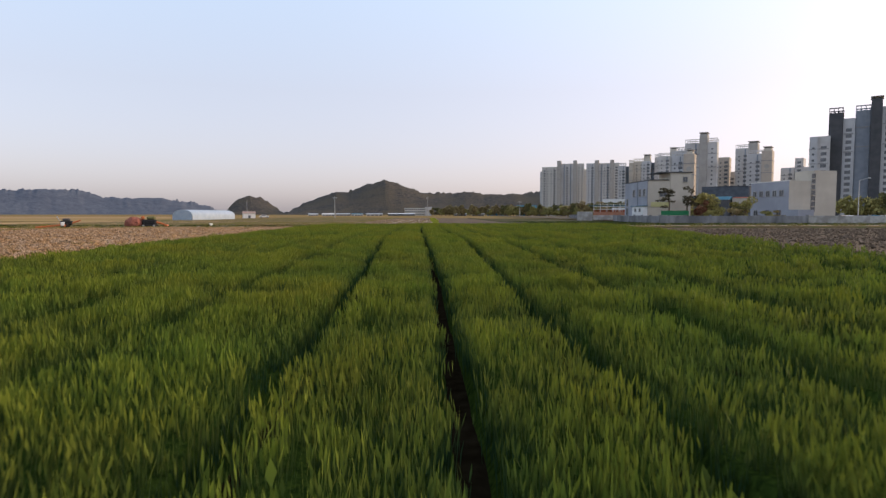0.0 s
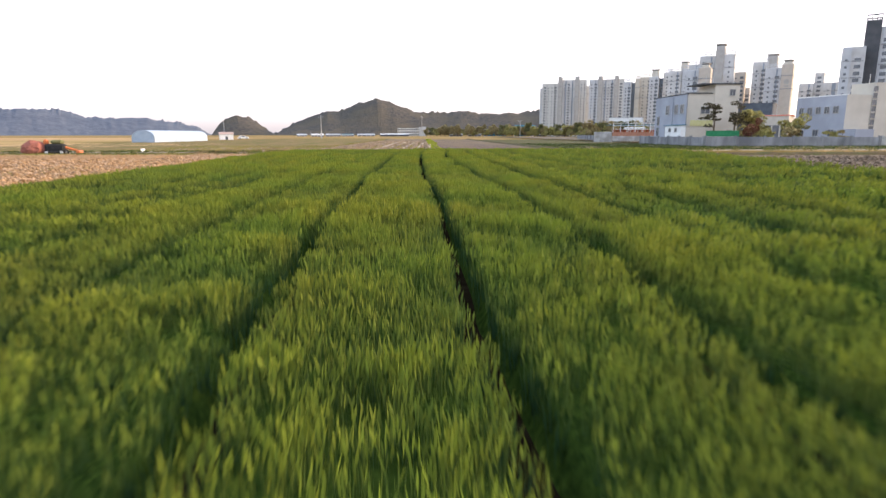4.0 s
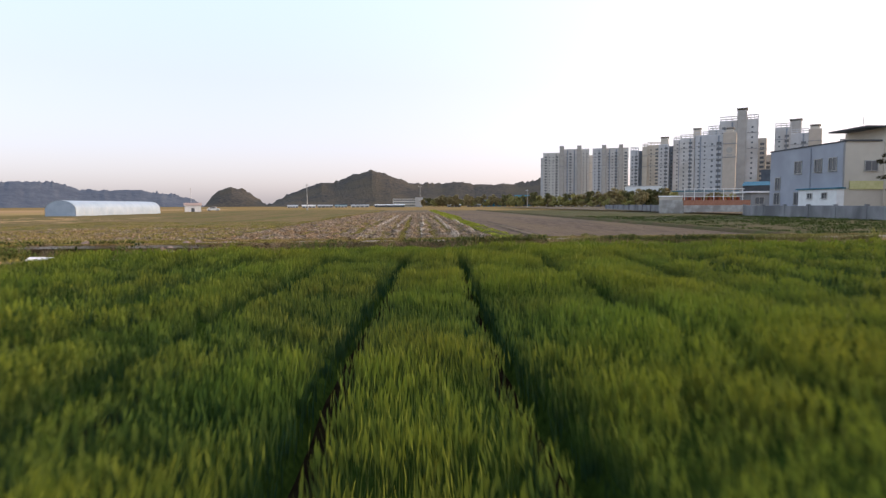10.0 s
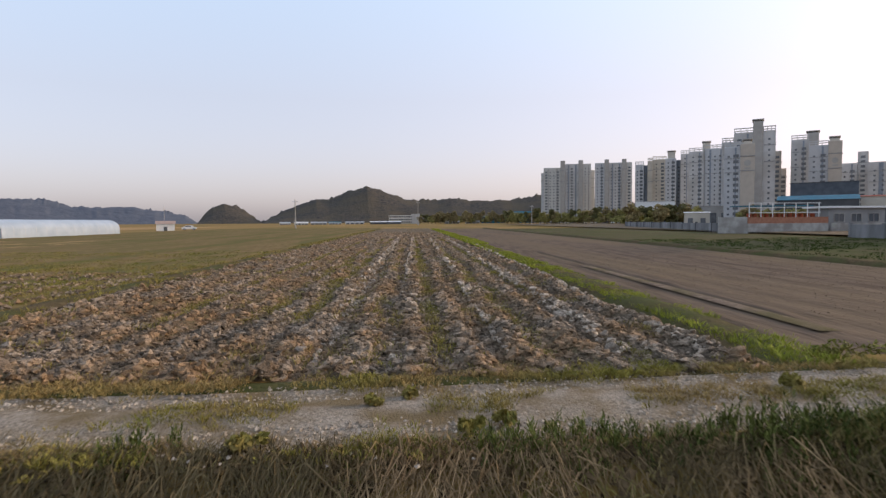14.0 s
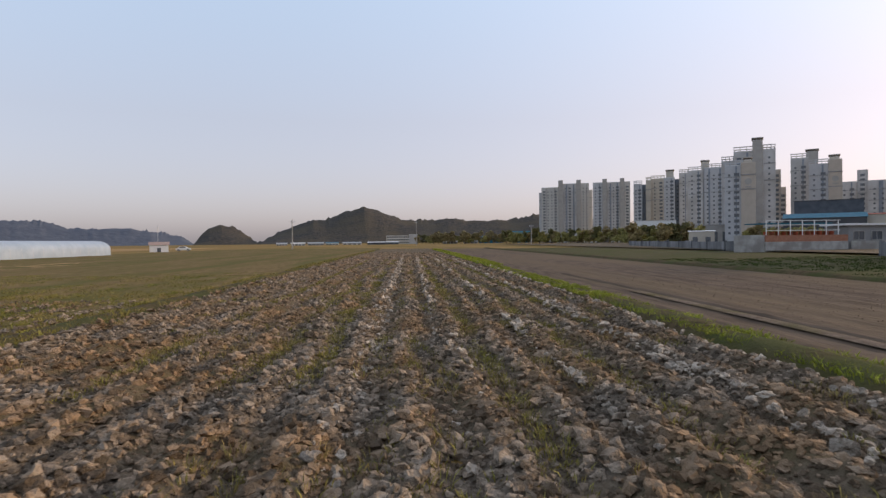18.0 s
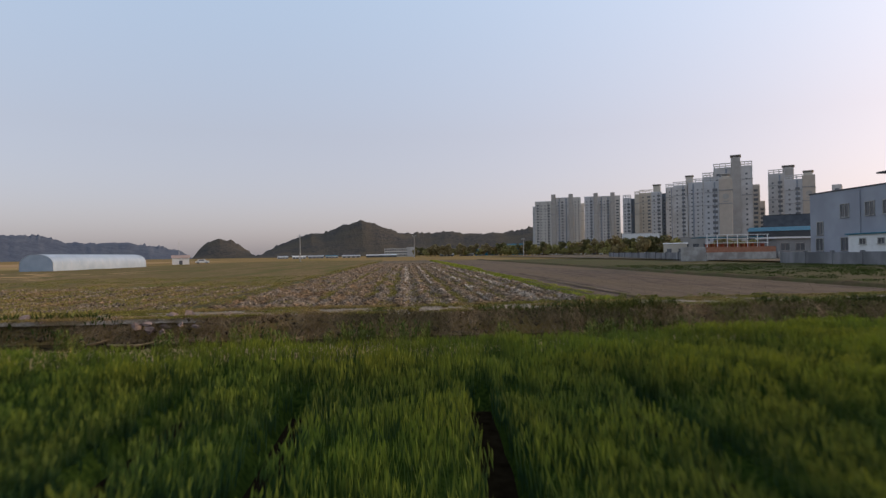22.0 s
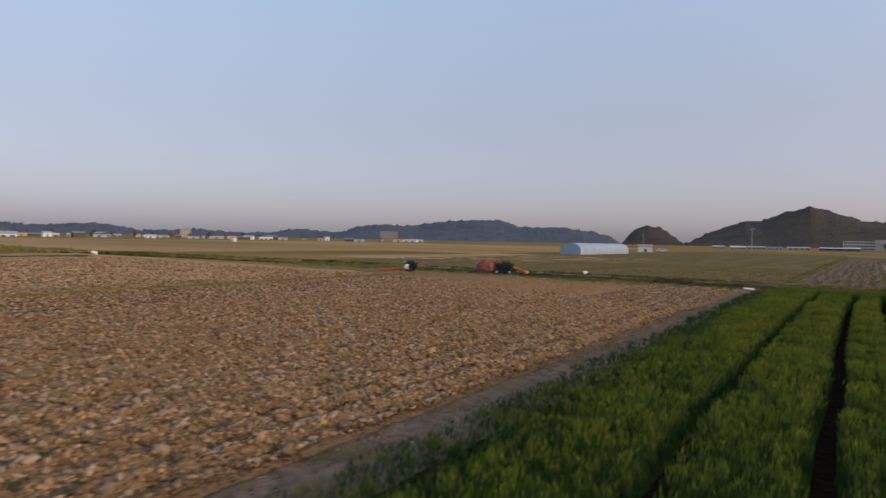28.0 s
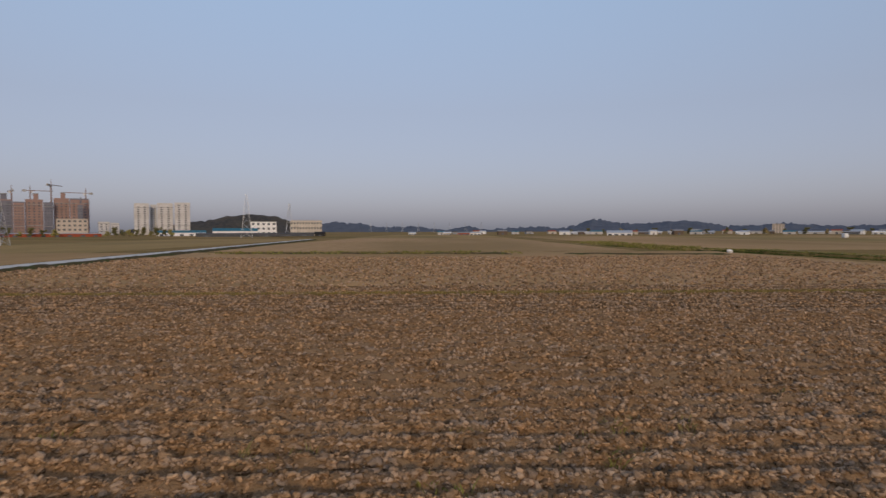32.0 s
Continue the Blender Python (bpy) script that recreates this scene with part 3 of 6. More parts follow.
def wheat(x0, x1, y0, y1, per_m2, count, width, seed, heads, head_w):
    """Tufts of leaves and ears over a stretch of the beds."""
    rng = np.random.default_rng(seed)
    n = int((x1 - x0) * (y1 - y0) * per_m2)
    x, y = rng.uniform(x0, x1, n), rng.uniform(y0, y1, n)
    x = x + LEAN * (y - 40)
    d = furrow_dist(x, y)
    edge = x - WHEAT_X0 - LEAN * (y - 40)
    keep = (d > 0.045 + 0.03 * rng.uniform(0, 1, n)) & (y < wheat_end(x)) & (x < wheat_right(y)) & (rng.uniform(0, 1, n) < 0.8 + 0.6 * value_noise(x, y, 0.7, 24))
    keep &= rng.uniform(0, 1, n) < 0.3 + smoothstep(0.2, 1.5, edge) + 0.5 * (value_noise(x, y, 1.1, 26) > 0.55)
    x, y, d = x[keep], y[keep], d[keep]
    h = canopy(x, y) * (1 - 0.2 * smoothstep(-0.8, 0, y - wheat_end(x))) * (0.84 + 0.16 * smoothstep(0.05, 0.2, d))
    foot = np.stack([x, y, 0 * x], 1)
    leaf = blades(foot, h, width, count, 0.075, 0.09, 0.3, rng)
    side = d < 0.3
    leaf = together(leaf, blades(foot[side], 0.8 * h[side], width * 1.3, 6, 0.06, 0.1, 0.0, rng))
    xx, yy, hh = (np.repeat(v, heads) for v in (x, y, h))
    top = np.stack([xx + rng.normal(0, 0.045, len(xx)), yy + rng.normal(0, 0.055, len(xx)), hh * rng.uniform(0.8, 1.06, len(xx))], 1)
    return together(leaf, ears(top, 0.095, head_w, rng))


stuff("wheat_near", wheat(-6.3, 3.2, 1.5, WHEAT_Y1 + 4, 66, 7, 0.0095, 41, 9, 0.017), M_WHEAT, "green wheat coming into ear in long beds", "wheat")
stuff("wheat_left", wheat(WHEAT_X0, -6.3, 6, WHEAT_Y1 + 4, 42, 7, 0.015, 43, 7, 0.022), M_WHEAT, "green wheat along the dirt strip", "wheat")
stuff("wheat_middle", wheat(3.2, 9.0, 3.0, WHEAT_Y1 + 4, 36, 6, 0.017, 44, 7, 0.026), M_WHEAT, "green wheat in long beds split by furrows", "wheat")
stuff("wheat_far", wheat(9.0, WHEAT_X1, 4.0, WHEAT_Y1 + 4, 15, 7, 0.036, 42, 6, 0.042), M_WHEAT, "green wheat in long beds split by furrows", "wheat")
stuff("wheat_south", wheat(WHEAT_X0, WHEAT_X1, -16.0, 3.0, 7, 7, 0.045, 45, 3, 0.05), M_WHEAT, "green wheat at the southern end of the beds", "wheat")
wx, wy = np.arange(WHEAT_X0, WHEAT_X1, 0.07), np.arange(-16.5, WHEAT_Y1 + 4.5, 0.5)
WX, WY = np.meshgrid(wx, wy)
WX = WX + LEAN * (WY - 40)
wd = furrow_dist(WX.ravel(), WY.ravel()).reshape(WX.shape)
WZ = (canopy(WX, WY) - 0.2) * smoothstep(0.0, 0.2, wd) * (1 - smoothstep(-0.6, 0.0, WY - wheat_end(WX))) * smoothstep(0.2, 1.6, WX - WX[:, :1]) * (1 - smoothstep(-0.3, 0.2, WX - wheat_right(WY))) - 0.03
field("shaded_furrow_soil", WHEAT_X0, WHEAT_X1, WHEAT_Y0, 72.2, 0.0, M_SHADED_SOIL, "soil in the furrows, coloured near-black for their shade", 0.5, 0.0, 0, LEAN, 19)
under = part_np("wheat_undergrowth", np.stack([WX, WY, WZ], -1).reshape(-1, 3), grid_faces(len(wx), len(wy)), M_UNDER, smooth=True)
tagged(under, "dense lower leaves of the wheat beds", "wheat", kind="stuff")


def lumps(pos, size, rng, flat=0.75):
    """Cheaper clods: jittered octahedra."""
    base = np.array([(1, 0, 0), (-1, 0, 0), (0, 1, 0), (0, -1, 0), (0, 0, 1), (0, 0, -1)], float)
    tri = np.array([(0, 2, 4), (2, 1, 4), (1, 3, 4), (3, 0, 4), (2, 0, 5), (1, 2, 5), (3, 1, 5), (0, 3, 5)])
    n = len(pos)
    V = base[None] * rng.uniform(0.7, 1.2, (n, 6, 1)) + rng.normal(0, 0.25, (n, 6, 3))
    V = V * size[:, None, None] * np.array([1, 1, flat]) + pos[:, None]
    return V.reshape(-1, 3), (tri[None] + 6 * np.arange(n)[:, None, None]).reshape(-1, 3)


def row_wave(x, rows, x0):
    """1 on the ridges that the plough left, 0 between them."""
    return 0.5 + 0.5 * np.cos((x - x0) * 2 * np.pi / rows)


def scatter_clods(x0, x1, y0, y1, per_m2, s0, s1, rows, ridge_side, skew, seed, make, z=0.03, lift=0.09, least=0.3, soil=None):
    """Clods strewn over a field; soil names the turned ground that they lie on: its rows' start, seed and level."""
    rng = np.random.default_rng(seed)
    n = int((x1 - x0) * (y1 - y0) * per_m2 * 1.6)
    x, y = rng.uniform(x0, x1, n), rng.uniform(y0, y1, n)
    w = row_wave(x + (0.5 if rows > 0.9 else 0.22) * (value_noise(x, y, 2.5, 61) - 0.5), rows, soil[0] if soil else x0)
    keep = rng.uniform(0, 1, n) < np.clip((w if ridge_side else 1 - w) * 1.25, least, 1)
    x, y, w = x[keep], y[keep], w[keep]
    s = s0 + (s1 - s0) * rng.uniform(0, 1, len(x)) ** 2.2
    level = soil[2] + turned_soil(x, y, rows, soil[0], soil[1], 0.17 if rows < 0.9 else 0.12) + 0.1 * s if soil else z + lift * w + 0.2 * s
    return make(np.stack([x + skew * (y - 40), y, level], 1), s, rng)


BROWN_SOIL, PADDY_SOIL = (-15.6, 3, -0.05), (-13.2, 5, -0.07)
LUMP_SHAPES = []
for k_ in range(12):
    bm = bmesh.new()
    bmesh.ops.create_icosphere(bm, subdivisions=2, radius=1.0)
    off = Vector((k_ * 7.3, k_ * 3.1, k_ * 5.7))
    LUMP_SHAPES.append(np.array([v.co * (0.85 + 0.75 * noise.noise(v.co * 1.3 + off) + 0.5 * noise.noise(v.co * 3.3 + off)) for v in bm.verts]))
    LUMP_TRI = np.array([[v.index for v in f.verts] for f in bm.faces])
    bm.free()


def rough_lumps(pos, size, rng, flat=0.75):
    """Crumbly clods: uneven lumps, each turned and stretched in its own way."""
    n = len(pos)
    V = np.array(LUMP_SHAPES)[rng.integers(0, 12, n)] * (size[:, None] * rng.uniform(0.7, 1.4, (n, 3)))[:, None, :]
    for i, j in ((0, 1), (1, 2), (0, 1)):
        a = rng.uniform(0, 6.28, n)
        c, s_ = np.cos(a)[:, None], np.sin(a)[:, None]
        p_, q_ = V[:, :, i] * c - V[:, :, j] * s_, V[:, :, i] * s_ + V[:, :, j] * c
        V[:, :, i], V[:, :, j] = p_, q_
    V = V * np.array([1, 1, flat]) + pos[:, None]
    return V.reshape(-1, 3), (LUMP_TRI[None] + V.shape[1] * np.arange(n)[:, None, None]).reshape(-1, 3)


BX = -15.0
stuff("earth_clods", scatter_clods(-21, BX, 8, 46, 10, 0.045, 0.11, 0.75, True, LEAN, 51, rough_lumps, soil=BROWN_SOIL), M_CLOD, "dry tan earth clods in plough ridges", "clods", True)
stuff("earth_clods_packed", scatter_clods(-19.5, BX, 9, 44, 190, 0.028, 0.075, 0.75, True, LEAN, 63, clods, least=0.12, soil=BROWN_SOIL), M_CLOD, "closely packed tan earth clods", "clods", True)
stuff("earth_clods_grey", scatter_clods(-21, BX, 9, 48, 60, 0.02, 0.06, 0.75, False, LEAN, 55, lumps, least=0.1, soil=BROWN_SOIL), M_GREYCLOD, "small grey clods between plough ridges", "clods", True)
stuff("earth_clods_row_ends", together(scatter_clods(-19.5, BX, 44, 62, 70, 0.035, 0.09, 0.75, True, LEAN, 69, lumps, least=0.2, soil=BROWN_SOIL), scatter_clods(-21, -19.5, 6, 60, 110, 0.035, 0.085, 0.75, True, LEAN, 71, lumps, least=0.25, soil=BROWN_SOIL)), M_CLOD, "tan earth clods along the plough ridges", "clods", True)
stuff("strip_crumbs", scatter_clods(-15.2, -13.7, 5, 60, 150, 0.008, 0.03, 3.0, True, LEAN, 64, lumps, 0.02, 0.03), M_GREYCLOD, "crumbs of soil on the dirt strip", "clods", True)
stuff("earth_clods_middle", scatter_clods(-33, -21, -2, 60, 72, 0.04, 0.1, 0.75, True, LEAN, 52, lumps, least=0.35, soil=(-15.6, 3, -0.03)), M_CLOD, "dry tan earth clods across the ploughed field", "clods", True)
stuff("earth_clods_far", scatter_clods(-46, -33, -10, 66, 34, 0.05, 0.11, 1.0, True, LEAN, 67, lumps, 0.06, 0.08, 0.6), M_CLOD, "dry tan earth clods across the ploughed field", "clods", True)
stuff("earth_clods_end", scatter_clods(-21, BX, 58, 75, 46, 0.03, 0.09, 1.0, True, LEAN, 57, lumps, 0.06), M_CLOD, "dry tan earth clods near the verge", "clods")
stuff("paddy_clods", scatter_clods(-13.2, 0.4, 85.2, 97, 11, 0.05, 0.12, 0.95, True, 0, 53, rough_lumps, soil=PADDY_SOIL), M_GREYCLOD, "grey-brown paddy clods with old rice stubble", "clods")
stuff("paddy_clods_packed", scatter_clods(-13.2, 0.4, 85.2, 99, 105, 0.022, 0.095, 0.95, True, 0, 65, clods, least=0.75, soil=PADDY_SOIL), M_GREYCLOD, "closely packed grey paddy clods", "clods")
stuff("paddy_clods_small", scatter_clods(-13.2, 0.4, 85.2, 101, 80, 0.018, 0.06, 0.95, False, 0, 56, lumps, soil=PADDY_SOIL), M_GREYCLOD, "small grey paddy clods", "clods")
stuff("paddy_clods_far", scatter_clods(-13.2, 0.4, 98, 130, 40, 0.03, 0.12, 0.95, True, 0, 54, lumps, least=0.5, soil=PADDY_SOIL), M_GREYCLOD, "grey-brown clods in rows", "clods")
stuff("paddy_clods_distant", scatter_clods(-13.2, 0.4, 130, 190, 9, 0.05, 0.15, 0.95, True, 0, 66, lumps, 0.06), M_GREYCLOD, "grey-brown clods in rows", "clods")
stuff("earth_clods_west", scatter_clods(-90, -46, -20, 66, 5, 0.08, 0.15, 1.0, True, LEAN, 58, lumps, 0.06), M_CLOD, "earth clods far across the brown field", "clods")
M_DARKCLOD = material("dark_clod", (0.1, 0.075, 0.055), (0.19, 0.145, 0.106), 14, 0.95, 0.8, island=0.3)
stuff("dark_clods", scatter_clods(4.4, 16, 86.8, 112, 5, 0.01, 0.024, 1.3, True, 0, 59, lumps, 0.05, 0.05, 0.8), M_DARKCLOD, "small clods in the dark tilled field", "clods")
stuff("dark_clods_right", scatter_clods(19.2, 50, 12, 66, 6.0, 0.05, 0.16, 0.8, True, 0.155, 62, lumps), M_DARKCLOD, "dark clods in the field beside the wheat", "clods")
for n_, (a, b) in enumerate(((-6.4, -6.0), (-5.15, -4.75), (-3.6, -3.15), (-2.1, -1.75), (-0.95, -0.6))):
    stuff("pale_clods", scatter_clods(a, b, 86.5, 100, 30, 0.03, 0.1, 0.95, True, 0.005 * n_, 70 + n_, rough_lumps, least=0.7, soil=PADDY_SOIL), M_PALE, "row of pale dried paddy clods", "clods")
    stuff("pale_clods_far", scatter_clods(a, b, 100, 150, 9, 0.04, 0.14, 0.95, True, 0.005 * n_, 80 + n_, lumps, 0.08), M_PALE, "row of pale dried paddy clods", "clods")
stuff("stubble_clods", scatter_clods(-32, -14.8, 86.2, 104, 18, 0.03, 0.1, 1.4, True, 0, 68, lumps, 0.02, 0.05, 0.35), M_GREYCLOD, "brown clods in the weedy stubble field", "clods")
gs = np.random.default_rng(75)
gsx, gsv = gs.uniform(-15, 7, 9000), gs.choice((-0.62, 0.6), 9000) + gs.normal(0, 0.24, 9000)
stuff("gravel_stones", lumps(np.stack([gsx, track_mid(gsx) + gsv, np.full(9000, 0.105)], 1), 0.008 + 0.026 * gs.uniform(0, 1, 9000) ** 2, gs), M_PALE, "loose pale gravel on the farm track", "gravel")

# ---- hills ----


def ridge(name, ox, oy, dist, depth, profile, mat, label, rough=0.14, seed=0):
    """A wooded ridge round (ox, oy): azimuth (degrees to the left of +y) and elevation of its crest at a few places."""
    az0, az1 = profile[0][0], profile[-1][0]
    n = max(40, int(abs(az1 - az0) * 22))
    a = np.linspace(az0, az1, n)
    pa, pe = np.array(profile).T
    order = np.argsort(pa)
    el = np.interp(a, pa[order], pe[order])
    k = np.hanning(9) / np.hanning(9).sum()
    el = np.convolve(np.pad(el, 4, mode="edge"), k, "valid")
    crest = np.tan(np.radians(el)) * dist
    rows = []
    shape = [(-0.5, 0.0), (-0.42, 0.16), (-0.34, 0.36), (-0.25, 0.58), (-0.16, 0.78), (-0.07, 0.94), (0.0, 1.0), (0.1, 0.9), (0.3, 0.4), (0.5, 0.0)]
    for s, h in shape:
        d = dist + s * depth
        arc = np.radians(a) * dist
        nz_ = value_noise(arc, arc * 0 + s * 900, 22, seed) - 0.5 + 1.6 * (value_noise(arc, arc * 0 + s * 900, 90, seed + 1) - 0.5) + (1.0 if s == 0 else 0.05) * (value_noise(arc, arc * 0 + s * 900, 8, seed + 2) - 0.5)
        z = np.maximum(crest * h + nz_ * rough * dist * 0.02 * (0.15 + min(h, 1)) - (2 if h == 0 else 0), -2)
        rows.append(np.stack([ox - d * np.sin(np.radians(a)), oy + d * np.cos(np.radians(a)), z], 1))
    ob = part_np(name, np.concatenate(rows), grid_faces(n, len(shape)), mat, smooth=True)
    return tagged(ob, label, "hill", kind="structure")


ridge("hill_main", -5, 82, 1950, 700, [(14.4, 0.0), (12.3, 1.14), (10.4, 1.83), (9.2, 2.28), (8.0, 2.2), (6.2, 2.95), (4.3, 3.52), (2.4, 2.93), (0.8, 2.36), (-1.0, 2.12), (-2.6, 2.1), (-3.9, 2.33), (-5.8, 2.13), (-9.8, 2.12), (-12.6, 2.6), (-17, 2.3), (-22, 1.5), (-26, 0)], M_FOREST, "wooded hill with a peaked top", seed=3)
ridge("hill_small", -5, 82, 2000, 400, [(19.9, 0.0), (19.2, 0.95), (18.5, 1.6), (17.5, 1.86), (16.5, 1.58), (15.8, 1.16), (14.7, 0.4), (14.0, 0.0)], M_FOREST, "small round wooded hill", seed=5)
ridge("hill_range", -7, 30, 3200, 900, [(52, 0.3), (46.4, 0.6), (44.3, 1.18), (42.1, 1.5), (38.8, 1.38), (36, 1.9), (33.5, 2.13), (31, 1.98), (28.8, 1.52), (25.3, 1.52), (22.9, 1.22), (20.3, 0.6), (19.2, 0)], M_HAZED_HILL, "long range of wooded hills, tinted blue-grey for haze", seed=7)
ridge("hill_low", -7, 25, 3600, 700, [(86, 0.1), (83.8, 0.25), (80.6, 0.4), (77.9, 0.28), (75.5, 1.12), (73.2, 0.72), (71.6, 0.62), (68.5, 0.92), (65.9, 0.84), (63.8, 0.33), (61.9, 0.56), (58.8, 0.55), (54.9, 0.32), (49.7, 0.75), (46, 0.5), (43, 0)], M_HAZED_HILL, "low far hills behind the plain", seed=9)
ridge("hill_east", -7, 25, 2000, 500, [(119, 0.0), (116, 0.6), (113.3, 0.95), (112.1, 1.06), (110.2, 1.64), (108.2, 1.83), (105.6, 1.46), (103.6, 0.7), (102.4, 0.0)], M_FOREST, "dark wooded hill behind the works", seed=11)
ridge("hill_haze", -7, 25, 3900, 600, [(104, 0.7), (101.5, 0.84), (100.4, 0.88), (97.7, 0.77), (95, 0.28), (92.2, 0.48), (89.4, 0.15), (87.2, 0.46), (85.5, 0.1)], M_HAZED_HILL, "far hills, tinted pale for haze", seed=13)

# ---- apartment towers ----
CAM18 = (-5.4, 81.5)


def windows(face, cols, width, height, sx, sy, floors, h0, fh, parent):
    """All the small windows of one face of a far tower."""
    V, F = [], []
    cube = np.array([(a, b, c) for c in (0, 1) for b in (-0.5, 0.5) for a in (-0.5, 0.5)], float)
    quads = np.array([(0, 2, 3, 1), (4, 5, 7, 6), (0, 1, 5, 4), (1, 3, 7, 5), (3, 2, 6, 7), (2, 0, 4, 6)])
    for o in cols:
        for f in range(floors):
            F.append(quads + 8 * len(V))
            if face == "x":
                V.append(cube * (0.16, width, height) + (-sx / 2, o, h0 + f * fh))
            else:
                V.append(cube * (width, 0.16, height) + (o, -sy / 2, h0 + f * fh))
    ob = part_np("glazing", np.concatenate(V), np.concatenate(F), M_GLASS, parent)
    return tagged(ob, kind="stuff")


def tower(x, y, sx, sy, h, rz=0, wall=None, side=None, label="", cols_x=3, cols_y=3, core=True, fins=(), crown=True, fh=2.85, group="apartment towers"):
    """A high-rise: body, end wall, belts, crown rail, lift core, fins and columns of windows."""
    wall, side = wall or M_WALL_W, side or M_WALL_B
    t = empty("apartment_tower", x, y, 0, rz, label or "pale high-rise apartment block with columns of windows", "apartment building", group)
    part("wall", box(sx, sy, h, bevel=0.15), wall, t)
    part("end_wall", box(sx * 0.94, 0.4, h - 1.2, 0, -sy / 2 - 0.02, 0), side, t, "beige end wall")
    floors = int((h - 5) / fh)
    windows("x", [((i + 0.5) / cols_x - 0.5) * sy for i in range(cols_x)], sy / cols_x * 0.45, 1.5, sx, sy, floors, 4, fh, t)
    windows("y", [((i + 0.5) / cols_y - 0.5) * sx * 0.85 for i in range(cols_y)], sx / cols_y * 0.32, 1.4, sx, sy + 0.5, floors, 4, fh, t)
    for z in (h * 0.28, h * 0.86):
        part("belt", box(sx + 0.5, sy + 1.0, 0.5, 0, 0, z), M_WALL_GREY, t, "grey belt course")
    if crown:
        bm = bmesh.new()
        for k in range(7):
            for s in (-1, 1):
                box(0.25, 0.25, 1.8, (k / 6 - 0.5) * (sx - 0.4), s * (sy / 2 - 0.2), h, bm=bm)
        box(sx, 0.3, 0.35, 0, -sy / 2 + 0.15, h + 1.7, bm=bm)
        box(sx, 0.3, 0.35, 0, sy / 2 - 0.15, h + 1.7, bm=bm)
        box(0.3, sy, 0.35, -sx / 2 + 0.15, 0, h + 1.7, bm=bm)
        box(0.3, sy, 0.35, sx / 2 - 0.15, 0, h + 1.7, bm=bm)
        part("crown_rail", bm, wall, t)
    if core:
        c = part("lift_core", box(sx * 0.3, sy * 0.4, h + 5.5, 0.1 * sx, 0, 0, bevel=0.2), side, t, "lift core above the roof")
        part("cap", box(sx * 0.34, sy * 0.45, 0.8, 0.1 * sx, 0, h + 5.5, bevel=0.2), M_WALL_GREY, c)
    for o in fins:
        part("fin", box(2.2, 2.4, h + 4, o * sx, -sy / 2 - 0.6, 0, bevel=0.6), wall, t, "rounded stair shaft")
    return t


def spot(az, d, origin=CAM18):
    return origin[0] - d * math.sin(radians(az)), origin[1] + d * math.cos(radians(az))


M_SHAFT = material("grey_beige_render", (0.36, 0.34, 0.315), (0.42, 0.4, 0.37), 0.4, 0.85, 0.1)
M_SKYW = material("pale_sky_render", (0.48, 0.485, 0.495), (0.55, 0.555, 0.56), 0.4, 0.85, 0.1)
M_STEEL = material("blue_grey_render", (0.22, 0.25, 0.29), (0.28, 0.31, 0.35), 0.4, 0.85, 0.1)
M_CREAM = material("pale_cream_render", (0.51, 0.5, 0.47), (0.58, 0.565, 0.53), 0.4, 0.85, 0.1)
STYLE = {"c": M_CREAM, "w": M_WALL_W, "b": M_WALL_B, "p": M_WALL_PINK, "s": M_SKYW, "h": M_SHAFT, "d": M_WALL_DARK, "g": M_STEEL}


